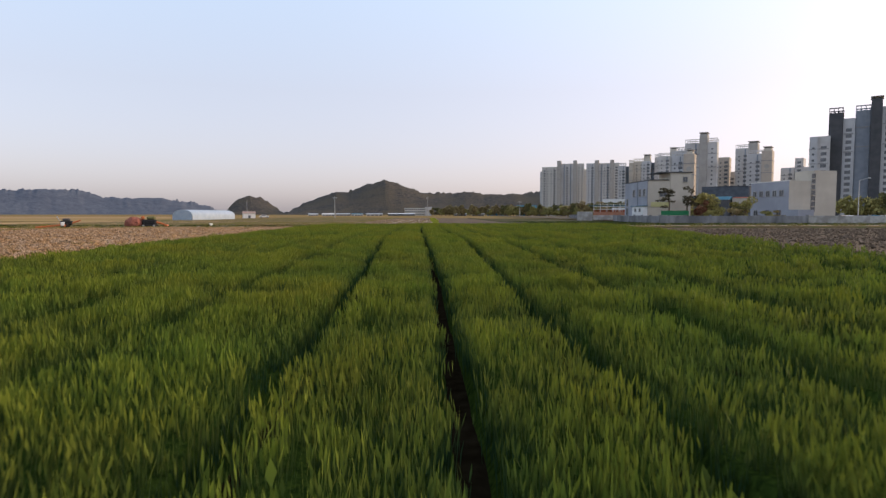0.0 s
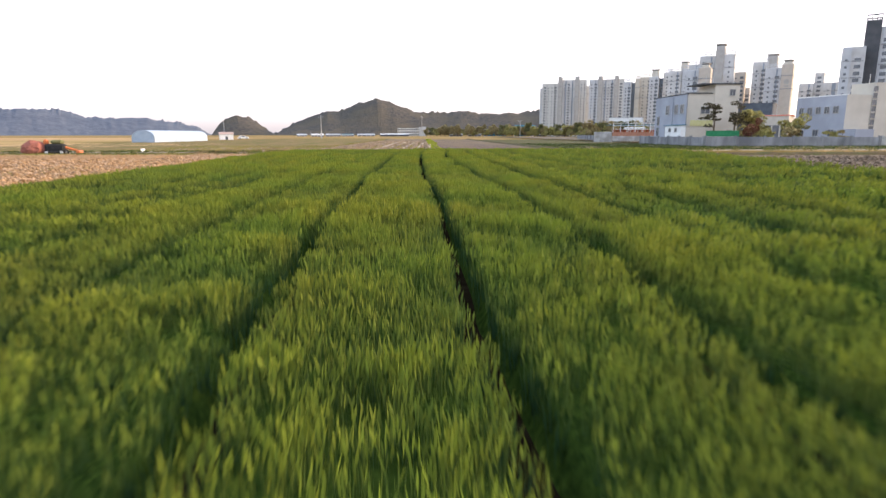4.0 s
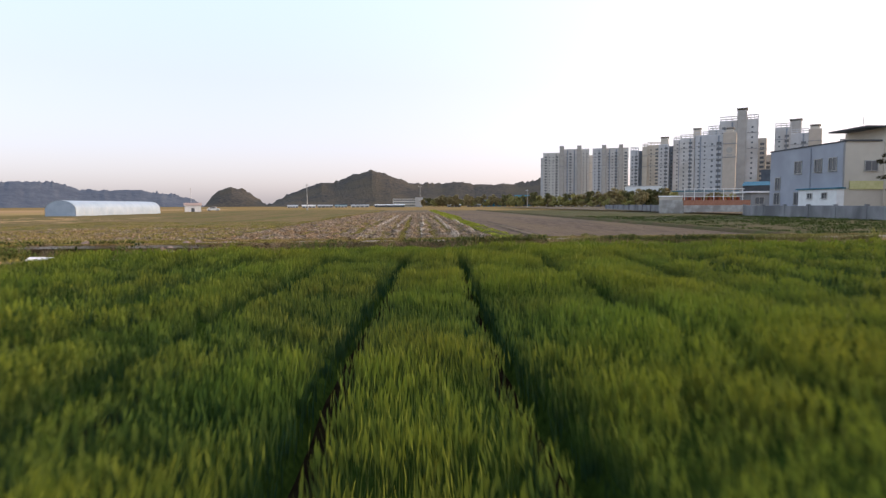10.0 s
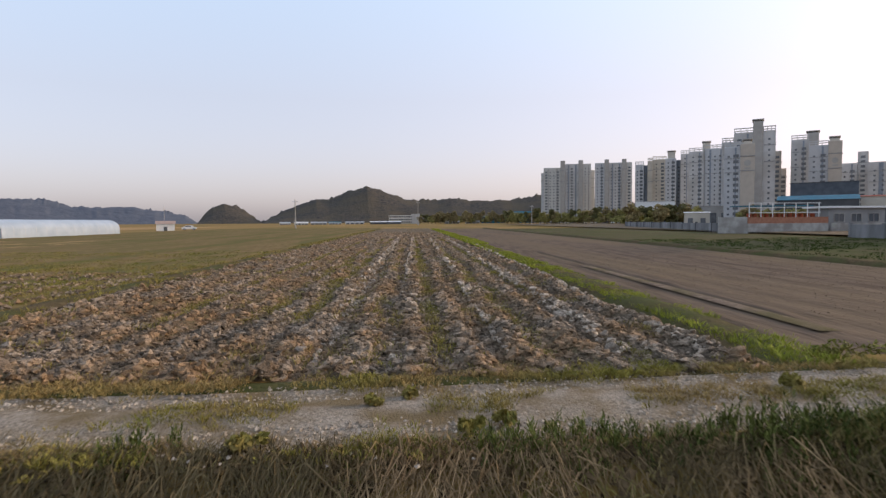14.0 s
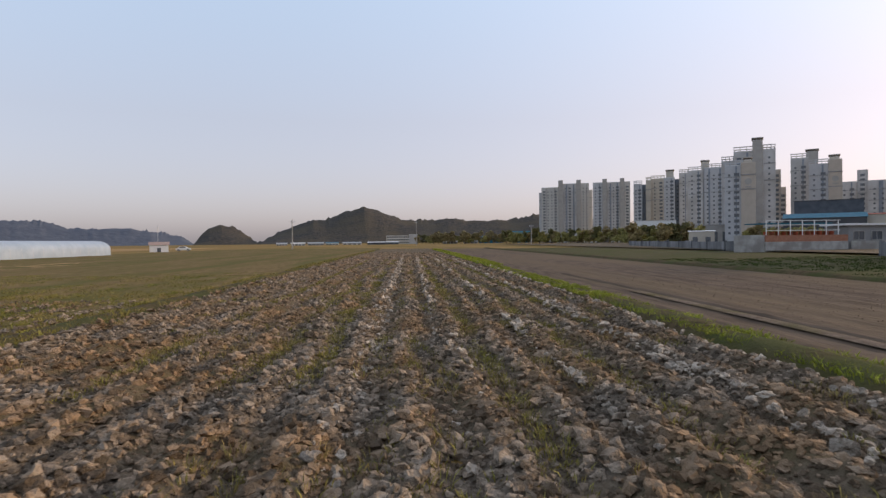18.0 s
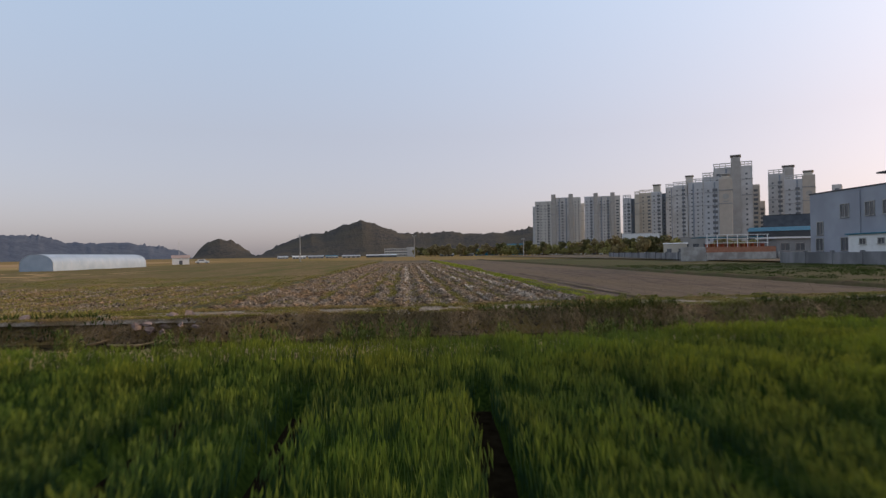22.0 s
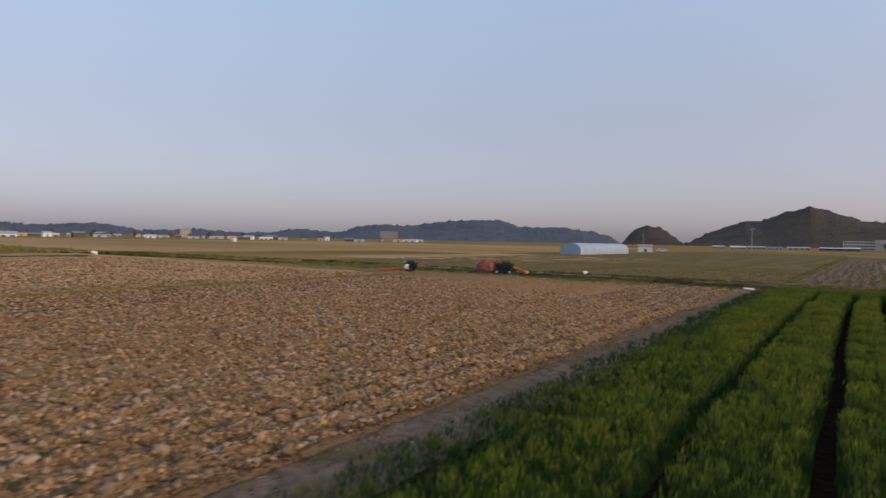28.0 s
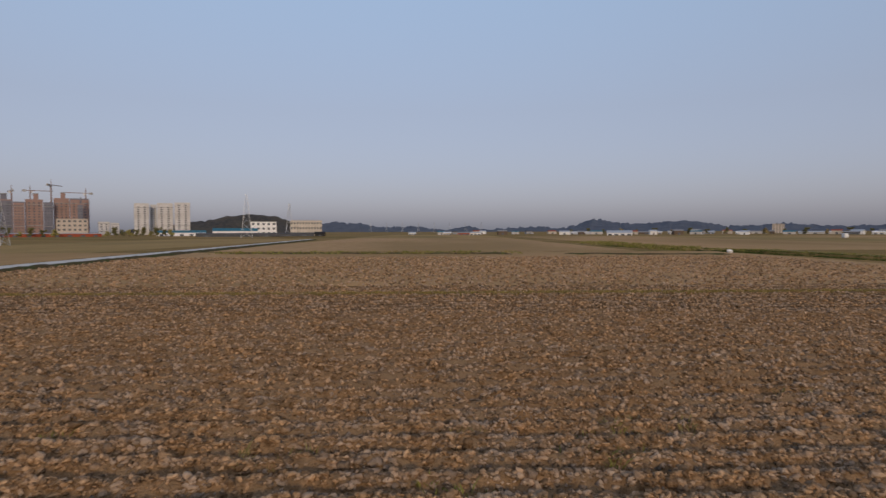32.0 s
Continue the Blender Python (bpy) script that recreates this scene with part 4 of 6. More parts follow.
def block_tower(d, pieces, label, origin=CAM18, lift=1.4, group="apartment towers"):
    """A high-rise of several wings side by side, d metres away. A wing: its two azimuths, the elevation of its roof,
    its setback, its style, and what it carries: w windows, c crown rail, k lift core with a cap, e emblem."""
    az = (pieces[0][0] + pieces[-1][1]) / 2
    x, y = spot(az, d, origin)
    t = empty("apartment_tower", x, y, 0, az, label, "apartment building", group)
    for n, (al, ar, el, back, style, carries) in enumerate(pieces):
        w = d * radians(abs(al - ar))
        o = d * radians(az - (al + ar) / 2)
        h = math.tan(radians(el)) * d + lift
        dep = 11.0
        front = back - 0.011 * n
        wing = part("lift_core" if "k" in carries else "wing", box(w, dep, h, o, front + dep / 2, 0, bevel=0.2), STYLE[style], t)
        for z in (h * 0.84, h * 0.66):
            if "k" not in carries and h > 30 and style != "d":
                part("belt", box(w + 0.3, dep + 0.5, 0.45, o, front + dep / 2, z), M_WALL_GREY, wing, "grey belt course")
        # flat strips coloured dark in place of the shade in facade recesses
        if style in "wsc" and w > 6 and "k" not in carries:
            for q in (-0.22, 0.3) if w > 11 else (0.2,):
                part("recess_shade_strip", box(w * 0.1, 0.12, h * 0.97, o + q * w, front - 0.01, 0.5), M_STEEL if style != "c" else M_SHAFT, wing, "flat dark strip painted as recess shade")
        if "w" in carries:
            cols = max(1, int(round(w / 4.2)))
            fh = 2.85
            V, F = [], []
            cube = np.array([(a, b, c) for c in (0, 1) for b in (-0.5, 0.5) for a in (-0.5, 0.5)], float)
            quads = np.array([(0, 2, 3, 1), (4, 5, 7, 6), (0, 1, 5, 4), (1, 3, 7, 5), (3, 2, 6, 7), (2, 0, 4, 6)])
            for c in range(cols):
                large = (c + n) % 3 == 1
                for f in range(int((h - 5) / fh)):
                    F.append(quads + 8 * len(V))
                    V.append(cube * (2.3 if large else 1.0, 0.16, 1.55 if large else 1.0) + (o + ((c + 0.5) / cols - 0.5) * w * 0.9, front - 0.02, 4 + f * fh))
            if V:
                tagged(part_np("glazing", np.concatenate(V), np.concatenate(F), M_GLASS, wing), kind="stuff")
            for c in range(cols + 1):
                part("rib", box(0.45, 0.5, h - 1.0, o + (c / cols - 0.5) * (w - 0.5), front - 0.1, 0.3), STYLE[style], wing)
        if "c" in carries:
            posts = max(3, int(w / 2.5))
            for row in (0.3, dep - 0.3):
                bm = bmesh.new()
                for k in range(posts + 1):
                    box(0.3, 0.3, 2.2, o + (k / posts - 0.5) * (w - 0.4), front + row, h - 0.05, bm=bm)
                box(w, 0.5, 0.5, o, front + row, h + 1.9, bm=bm)
                part("crown_rail", bm, STYLE[style], wing)
        if "k" in carries:
            part("cap", box(w * 1.18, dep * 0.9, 0.5, o, front + dep / 2, h + 0.9, bevel=0.15), M_SHAFT, wing)
            part("cap_base", box(w * 0.8, dep * 0.6, 0.95, o, front + dep / 2, h), M_WALL_GREY, wing)
        if "e" in carries:
            part("emblem", rod((o, front - 0.12, h * 0.76), (o, front + 0.1, h * 0.76), 1.5, None, 16), M_SHAFT, wing, "round grey emblem")
            part("emblem_bar", box(2.6, 0.2, 0.7, o, front - 0.02, h * 0.76 - 2.9), M_SHAFT, wing)
    return t


SLAB = "pale slab apartment block with stair shafts above its roof"
STEP = "stepped blue-white apartment tower with a lift core"
block_tower(590, ((-12.77, -13.04, 4.75, 8, "s", ""), (-13.04, -14.65, 5.17, 0, "c", "w"), (-14.65, -15.08, 5.8, -2, "h", ""), (-15.08, -16.35, 5.5, 1, "w", "w"), (-16.35, -16.77, 5.8, -2, "h", ""), (-16.77, -17.51, 5.48, 0, "c", "w"), (-17.51, -17.87, 4.9, 6, "c", "")), SLAB)
block_tower(560, ((-17.88, -18.76, 5.5, 0, "s", "w"), (-18.76, -19.17, 5.8, -2, "h", ""), (-19.17, -20.35, 5.5, 1, "w", "w"), (-20.35, -20.75, 5.8, -2, "h", ""), (-20.75, -21.26, 5.5, 0, "c", "w")), SLAB)
block_tower(500, ((-21.56, -22.31, 5.25, 0, "s", "wc"), (-22.31, -22.65, 5.2, 5, "g", ""), (-22.65, -23.1, 5.55, 1, "b", "c"), (-23.1, -24.3, 5.7, 4, "b", "wc")), STEP)
block_tower(465, ((-24.22, -25.15, 5.7, 0, "s", "w"), (-24.4, -25.05, 6.3, 4, "b", "k"), (-25.15, -25.6, 5.6, 7, "g", "w"), (-25.52, -26.26, 6.1, 2, "w", "wc")), STEP)
block_tower(430, ((-26.24, -27.5, 6.25, 1, "w", "wc"), (-27.35, -28.0, 7.0, 5, "b", "k"), (-27.54, -29.23, 6.45, 2, "s", "wc")), STEP)
block_tower(350, ((-28.95, -29.95, 7.05, 7, "w", "wc"), (-29.95, -31.5, 7.75, 4, "w", "wc"), (-31.44, -32.22, 8.55, 1, "h", "k"), (-32.22, -33.19, 7.75, 2, "w", "wc")), "tall pale apartment tower with a grey lift core")
block_tower(318, ((-29.25, -30.55, 6.55, 2, "s", "wc"), (-30.53, -31.66, 6.7, 0, "p", "e"), (-30.75, -31.4, 7.0, 4, "b", "k")), "apartment tower with a tan end wall and round emblem")
block_tower(400, ((-32.4, -33.56, 5.9, 0, "p", "w"), (-33.5, -33.95, 4.5, 9, "w", "w")), "tan apartment block half hidden by its neighbours")
block_tower(385, ((-34.26, -35.55, 6.8, 3, "w", "wc"), (-35.4, -36.25, 7.3, 5, "h", "k")), "pale apartment tower with a grey lift core")
block_tower(372, ((-35.55, -36.95, 6.2, 2, "s", "wc"), (-36.93, -37.88, 6.45, 0, "p", "e"), (-37.0, -37.7, 6.7, 4, "b", "k")), "apartment tower with a tan end wall and round emblem")
block_tower(428, ((-37.7, -38.82, 4.55, 0, "w", "w"), (-38.84, -39.55, 5.45, 2, "w", "w"), (-39.55, -42.5, 4.55, 0, "w", "w")), "long white slab apartment block with many windows")
block_tower(330, ((-33.39, -33.95, 6.36, 0, "s", "w"), (-33.95, -34.84, 6.4, 2, "w", "w")), "white apartment tower in front of dark ones", (0, 0), 1.8)
block_tower(336, ((-34.65, -35.62, 8.2, 2, "d", "c"), (-35.62, -36.42, 7.73, 4, "s", "w"), (-36.42, -37.44, 8.3, 5, "g", "c"), (-37.44, -38.16, 9.0, 1, "d", "k"), (-38.16, -39.0, 8.45, 4, "s", "w"), (-39.0, -40.6, 8.2, 5, "g", "")), "charcoal and blue-grey high-rise apartment tower", (0, 0), 1.8)

# ---- greenhouse ----
gh = empty("greenhouse", -72.6, 173.6, 0, 0, "long vinyl tunnel greenhouse with pale blue film", "greenhouse")
GW, GH, GL = 5.9, 3.1, 37.5


def tunnel(n, r=1.0, y0=0.0, y1=GL):
    a = np.linspace(0, np.pi, 17)
    prof = np.stack([-np.cos(a) * GW / 2 * r, 0.9 * (np.sin(a) > 1e-6) + (GH - 0.9) * np.sin(a) ** 0.8 * r], 1)
    prof[0, 1] = prof[-1, 1] = 0
    ys = np.linspace(y0, y1, n)
    V = np.array([(px_, y_, pz_) for y_ in ys for px_, pz_ in prof])
    return V, grid_faces(17, n)


part_np("film", *tunnel(20), M_PLASTIC, gh, "stretched translucent film", True)
for y_ in (0.0, GL):
    V, F = tunnel(2, 0.985, y_ - 0.03, y_ + 0.03)
    bm = bmesh.new()
    vs = [bm.verts.new(v) for v in V[:17]]
    bm.faces.new(vs)
    part("end_film", bm, M_PLASTIC, gh)
for k in range(14):
    y_ = k / 13 * GL
    part_np("hoop", *tunnel(2, 1.012, y_ - 0.04, y_ + 0.04), M_METAL, gh)

# ---- grass, reeds and banks ----


def tufts(x, y, h, width, count, r, lean, seed, z=None):
    rng = np.random.default_rng(seed)
    z = ground_z(x, y) if z is None else z
    return blades(np.stack([x, y, z], 1), h, width, count, r, lean, 0.0, rng)


def band(x0, x1, y0, y1, per_m2, h0, h1, width, count, r, lean, seed, clump=0.0, z=None, cscale=1.5):
    """Tufts scattered in a rectangle, thinned into clumps."""
    rng = np.random.default_rng(seed)
    n = int((x1 - x0) * (y1 - y0) * per_m2)
    x, y = rng.uniform(x0, x1, n), rng.uniform(y0, y1, n)
    c = value_noise(x, y, cscale, seed)
    keep = c > clump
    x, y, c = x[keep], y[keep], c[keep]
    h = rng.uniform(h0, h1, len(x)) * (0.7 + 0.6 * c)
    zz = ground_z(x, y) if z is None else np.full(len(x), z)
    return blades(np.stack([x, y, zz], 1), h, width, count, r, lean, 0.0, rng)


def bund(name, x0, y0, x1, y1, width, height, label, mat=None):
    """A low grassy earth bank from one point to another."""
    n = max(8, int(math.hypot(x1 - x0, y1 - y0) / 0.8))
    t = np.linspace(0, 1, n)
    ux, uy = (y1 - y0), -(x1 - x0)
    l = math.hypot(ux, uy)
    rows = []
    for o, h in ((-0.5, 0.0), (-0.28, 0.75), (0.0, 1.0), (0.28, 0.75), (0.5, 0.0)):
        X, Y = x0 + (x1 - x0) * t + ux / l * o * width, y0 + (y1 - y0) * t + uy / l * o * width
        rows.append(np.stack([X + 0.12 * (value_noise(X, Y, 1.1, 3) - 0.5), Y, h * height * (0.75 + 0.5 * value_noise(X, Y, 1.3, 5)) * np.clip(np.minimum(t, 1 - t) * n / 2, 0, 1) + (0.0 if h else -0.03)], 1))
    ob = part_np(name, np.concatenate(rows), grid_faces(n, 5), mat or M_BANK, smooth=True)
    return tagged(ob, label, "bund", kind="structure")


bund("bund_right", 1.2, 85.9, 1.6, 250, 1.5, 0.2, "low grassy bund between ploughed fields")
bund("bund_left", -14.0, 85.3, -14.0, 250, 1.2, 0.16, "low weedy bund between ploughed fields")
bund("bund_brown", -39.85, -60, -42.26, 74, 1.3, 0.17, "low green bund across the brown field", M_GROUND)
bund("bund_track_edge", -60, 83.0, 60, 87.6, 0.7, 0.12, "grassy edge of the farm track")
bund("bund_far", 16.7, 86, 16.9, 250, 1.6, 0.25, "grassy bund beyond the dark field")
bund("bund_right_field", 22.6, 71.5, 90, 71.5, 2.0, 0.3, "dark grassy bund at the end of the field")
stuff("bund_grass", together(
    band(0.7, 1.75, 85.3, 128, 60, 0.05, 0.17, 0.018, 7, 0.12, 0.8, 101, 0.15, 0.12),
    band(0.7, 2.1, 128, 230, 12, 0.15, 0.3, 0.06, 6, 0.2, 0.6, 102, 0.1, 0.12)), M_FRESH, "fresh green grass along the bund", "grass")
M_WEED = material("yellow_green_weed", (0.16, 0.155, 0.035), (0.29, 0.26, 0.065), 1.2, 0.75, 0, island=0.35, c=(0.3, 0.22, 0.09), big=0.5)


def along_track(x0, x1, off, sd, n, h0, h1, seed, clump=0.3):
    """Tufts beside the middle line of the track, in clumps."""
    rng = np.random.default_rng(seed)
    x = rng.uniform(x0, x1, n)
    y = track_mid(x) + off + rng.normal(0, sd, n)
    keep = value_noise(x, y, 0.8, seed) > clump
    x, y = x[keep], y[keep]
    return blades(np.stack([x, y, np.full(len(x), 0.13)], 1), rng.uniform(h0, h1, len(x)), 0.011, 12, 0.08, 0.9, 0.0, rng)


stuff("bund_weeds", together(
    band(-14.6, -13.4, 85.3, 130, 26, 0.08, 0.2, 0.02, 6, 0.12, 0.7, 103, 0.3, 0.06),
    band(-14.6, -13.4, 130, 220, 7, 0.12, 0.25, 0.05, 6, 0.2, 0.6, 104, 0.3, 0.06),
    along_track(-30, 25, 1.15, 0.25, 3000, 0.03, 0.1, 106)), M_WEED, "weeds along the bunds and the track", "weeds")
rb = np.random.default_rng(15)
yb = rb.uniform(-25, 74, 3200)
stuff("bund_line_grass", tufts(-41.65 + LEAN * (yb - 40) + rb.normal(0, 0.3, 3200), yb, rb.uniform(0.06, 0.16, 3200), 0.03, 7, 0.25, 0.7, 105, np.full(3200, 0.14)), material("bund_dry_grass", (0.2, 0.16, 0.05), (0.33, 0.25, 0.09), 1.2, 0.8, 0, island=0.35), "thin olive grass on the bund across the brown field", "grass")
stuff("track_weeds", together(
    along_track(-22, 18, 0.0, 0.2, 4600, 0.03, 0.08, 107, 0.4),
    along_track(-22, 18, -1.05, 0.18, 3000, 0.03, 0.09, 108, 0.48),
    along_track(-22, 18, 1.0, 0.16, 3200, 0.03, 0.09, 135, 0.3),
    band(-13, 0.4, 85.5, 112, 9, 0.05, 0.13, 0.014, 9, 0.12, 0.7, 109, 0.55, 0.1, 1.4),
    band(-30, -14.6, 86, 108, 9, 0.05, 0.13, 0.02, 8, 0.14, 0.8, 132, 0.45, 0.05, 1.6)), M_WEED, "weeds on the gravel track and among clods", "weeds")
# stripes of weeds that follow the plough rows
rw = np.random.default_rng(77)
wxs, wys = [], []
for cx, wide in ((-9.9, 0.12), (-7.65, 0.26), (-6.9, 0.12), (-5.5, 0.13), (-4.15, 0.14), (-2.55, 0.14), (-1.1, 0.1)):
    n = int(5200 * wide)
    yy = rw.uniform(86, 150, n)
    k = value_noise(yy, yy * 0 + cx, 4.0, 5) > 0.36
    wxs.append((cx + rw.normal(0, wide, n))[k])
    wys.append(yy[k])
wxs, wys = np.concatenate(wxs), np.concatenate(wys)
stuff("row_weeds", tufts(wxs, wys, rw.uniform(0.04, 0.1, len(wxs)), 0.01, 14, 0.16, 0.9, 110, np.full(len(wxs), 0.11)), material("row_weed_blade", (0.17, 0.155, 0.036), (0.3, 0.26, 0.07), 1.2, 0.75, 0, island=0.4), "weeds in stripes along the plough rows", "weeds")

# far bank of the canal: dry hanging grass with green patches


def hanging(x0, x1, y0, y1, n, length, width, seed, clump, cscale=0.8, out=0.75):
    """Strands that hang over a bank towards the water."""
    rng = np.random.default_rng(seed)
    x, y = rng.uniform(x0, x1, n), rng.uniform(y0, y1, n)
    c = value_noise(x, y * 2, cscale, seed)
    x, y, c = x[c > clump], y[c > clump], c[c > clump]
    n = len(x)
    L = length * rng.uniform(0.5, 1.3, n) * (0.6 + 0.7 * c)
    foot = np.stack([x, y, ground_z(x, y) - 0.02], 1)
    lean = rng.normal(0, 0.6, n)
    mid = foot + np.stack([lean * L * 0.4, -0.3 * out * L, 0.22 * L * rng.uniform(0.2, 1.6, n)], 1)
    tip = foot + np.stack([lean * L, -out * L, -0.45 * L * rng.uniform(0.0, 1.5, n)], 1)
    a = rng.uniform(0, 6.28, n)
    side = np.stack([np.cos(a), 0.3 * np.sin(a), np.sin(a)], 1) * (width / 2 * rng.uniform(0.6, 1.4, n))[:, None]
    V = np.stack([foot, mid - side, tip, mid + side], 1).reshape(-1, 3)
    return V, (np.array([[0, 3, 1], [1, 3, 2]])[None] + 4 * np.arange(n)[:, None, None]).reshape(-1, 3)


stuff("bank_dry_grass", together(
    hanging(-26, 18, 81.6, 82.95, 42000, 0.28, 0.013, 111, 0.1),
    hanging(-24, 18, 82.3, 83.0, 22000, 0.42, 0.011, 112, 0.3, 1.3),
    band(-24, 18, 82.6, 83.1, 110, 0.04, 0.12, 0.009, 10, 0.1, 0.9, 136, 0.2, None, 0.9),
    band(-24, 18, 81.75, 82.9, 70, 0.08, 0.2, 0.012, 8, 0.1, 1.0, 133, 0.3, None, 0.6)), M_DRYGRASS, "dry straw-coloured grass hanging down the canal bank", "grass")
stuff("bank_green_grass", together(
    hanging(-24, 18, 81.9, 83.0, 16000, 0.24, 0.014, 113, 0.52, 1.4, 0.5),
    band(-24, 18, 82.3, 83.0, 90, 0.05, 0.14, 0.01, 10, 0.1, 0.8, 134, 0.6, None, 1.4),
    band(-1, 18, 81.9, 83.1, 150, 0.12, 0.3, 0.013, 9, 0.12, 0.8, 114, 0.3),
    hanging(-1, 18, 81.9, 83.0, 14000, 0.32, 0.016, 120, 0.3, 1.1, 0.5),
    band(-120, -16, 74.0, 85.0, 6, 0.12, 0.3, 0.045, 8, 0.25, 0.7, 115, 0.35),
    band(18, 90, 81.8, 83.4, 7, 0.2, 0.5, 0.05, 7, 0.2, 0.6, 116, 0.4)), M_GRASS, "green weeds on the canal banks", "grass")
def leafy_stems(x0, x1, y0, y1, n, h0, h1, leaves, size, seed, clump, cscale):
    """Bushy waterside plants: upright stems set with narrow leaves."""
    rng = np.random.default_rng(seed)
    x, y = rng.uniform(x0, x1, n), rng.uniform(y0, y1, n)
    c = value_noise(x, y, cscale, seed)
    x, y, c = x[c > clump], y[c > clump], c[c > clump]
    h = rng.uniform(h0, h1, len(x)) * (0.55 + 0.75 * c)
    z = np.maximum(ground_z(x, y), WATER_Z)
    stems = blades(np.stack([x, y, z], 1), h, 0.012, 2, 0.03, 0.12, 0.0, rng)
    X, Y, Z, H = (np.repeat(v, leaves) for v in (x, y, z, h))
    m, f = len(X), rng.uniform(0.15, 1.0, len(X))
    a = rng.uniform(0, 6.28, m)
    root = np.stack([X, Y, Z + f * H], 1) + rng.normal(0, 0.018, (m, 3))
    way = np.stack([np.cos(a), np.sin(a), rng.uniform(0.5, 1.9, m)], 1) * (size * rng.uniform(0.6, 1.3, m) * (1.15 - 0.5 * f))[:, None]
    side = np.stack([-np.sin(a), np.cos(a), np.zeros(m)], 1) * size * 0.13
    V = np.stack([root, root + 0.5 * way - side, root + way, root + 0.5 * way + side], 1).reshape(-1, 3)
    return together(stems, (V, (np.array([[0, 1, 2], [0, 2, 3]])[None] + 4 * np.arange(m)[:, None, None]).reshape(-1, 3)))


stuff("reeds", together(
    leafy_stems(-18, -5.8, 76.7, 77.5, 560, 0.28, 0.55, 18, 0.085, 117, 0.36, 0.7),
    leafy_stems(-4.4, 16, 76.7, 77.4, 900, 0.28, 0.55, 18, 0.085, 121, 0.34, 0.7),
    leafy_stems(4.3, 7.5, 77.5, 78.2, 330, 0.3, 0.55, 20, 0.085, 119, 0.3, 0.8),
    band(-18, 16, 76.6, 77.5, 26, 0.12, 0.35, 0.012, 9, 0.1, 0.6, 118, 0.3, None, 1.1)), M_REED, "fresh green reeds and bushy weeds at the water's edge", "reeds")

stuff("bank_weeds", together(
    leafy_stems(-9, -1.5, 82.5, 83.05, 420, 0.1, 0.24, 16, 0.06, 141, 0.55, 1.2),
    leafy_stems(-1.5, 12, 82.1, 83.1, 1700, 0.12, 0.32, 18, 0.07, 142, 0.42, 1.0)), material("dark_bank_weed", (0.045, 0.066, 0.018), (0.13, 0.145, 0.038), 1.0, 0.75, 0, island=0.4), "dark green bushy weeds along the canal bank's brow", "weeds")

bank_rng = np.random.default_rng(127)
lx, ly = bank_rng.uniform(-24, 18, 5200), bank_rng.uniform(81.6, 82.9, 5200)
stuff("bank_lumps", lumps(np.stack([lx, ly, ground_z(lx, ly)], 1), 0.03 + 0.1 * bank_rng.uniform(0, 1, 5200) ** 2, bank_rng), material("bank_earth_lump", (0.05, 0.036, 0.02), (0.16, 0.11, 0.06), 6, 0.95, 0.8, island=0.5), "crumbling dark earth and thatch on the canal bank", "earth")

# dark grass along both banks of the canal towards the plain
vg = np.random.default_rng(128)
vx = vg.uniform(-150, -15, 5200)
vy = canal_y(vx) + np.where(vg.uniform(0, 1, 5200) < 0.6, vg.uniform(-4.2, -1.6, 5200), vg.uniform(1.9, 3.2, 5200))
vk = value_noise(vx, vy, 3.0, 129) > 0.25
vx, vy = vx[vk], vy[vk]
stuff("verge_grass", tufts(vx, vy, vg.uniform(0.12, 0.3, len(vx)), 0.05, 10, 0.3, 0.5, 129), material("dark_verge_grass", (0.035, 0.055, 0.014), (0.085, 0.11, 0.028), 0.6, 0.8, 0, island=0.35), "dark green grass along the canal banks", "grass")

# cut stubble strip in slanting rows
field("stubble_strip", -60, 60, 72.4, 77.0, 0.02, M_STRAW, "strip of cut dry stubble beside the canal", 0.3, 0.04, 0, 0.0, 14)
rs = np.random.default_rng(81)


def slanting_rows(shift, step):
    """Points along drill rows that slant across the strip."""
    xs, ys = [], []
    for k in range(-110, 60):
        yy = np.arange(74.2, 76.9, step) + rs.uniform(0, step)
        xs.append(k * 0.22 + shift + (yy - 75) * 0.5 + rs.normal(0, 0.018, len(yy)))
        ys.append(yy)
    xs, ys = np.concatenate(xs), np.concatenate(ys)
    inside = (xs > -15) & (xs < 8)
    return xs[inside], ys[inside]


sx_, sy_ = slanting_rows(0.0, 0.08)
stuff("stubble", tufts(sx_, sy_, rs.uniform(0.04, 0.09, len(sx_)), 0.008, 10, 0.04, 0.7, 119, np.full(len(sx_), 0.03)), material("cut_straw", (0.4, 0.32, 0.18), (0.58, 0.48, 0.29), 2, 0.8, 0, island=0.3), "cut straw stubble in slanting rows", "stubble")
# dark shoots give the straw rows' green gaps their shade by colour
sx_, sy_ = slanting_rows(0.11, 0.12)
stuff("stubble_gap_shoots", tufts(sx_, sy_, rs.uniform(0.03, 0.09, len(sx_)), 0.009, 8, 0.03, 0.5, 137, np.full(len(sx_), 0.03)), bpy.data.materials["dark_verge_grass"], "dark green shoots standing in for shaded gaps between stubble rows", "weeds")
stuff("wheat_edge_weeds", together(
    band(-13.95, -13.0, 8, 72, 14, 0.08, 0.22, 0.02, 7, 0.12, 0.5, 120, 0.35, 0.0),
    band(-20.5, -14.6, 14, 50, 9, 0.06, 0.2, 0.025, 8, 0.14, 0.8, 126, 0.7, 0.1, 1.2),
    band(-60, -13, 73.6, 77.2, 9, 0.08, 0.22, 0.025, 7, 0.15, 0.6, 121, 0.35, 0.02)), M_GRASS, "weeds along the edge of the wheat", "weeds")

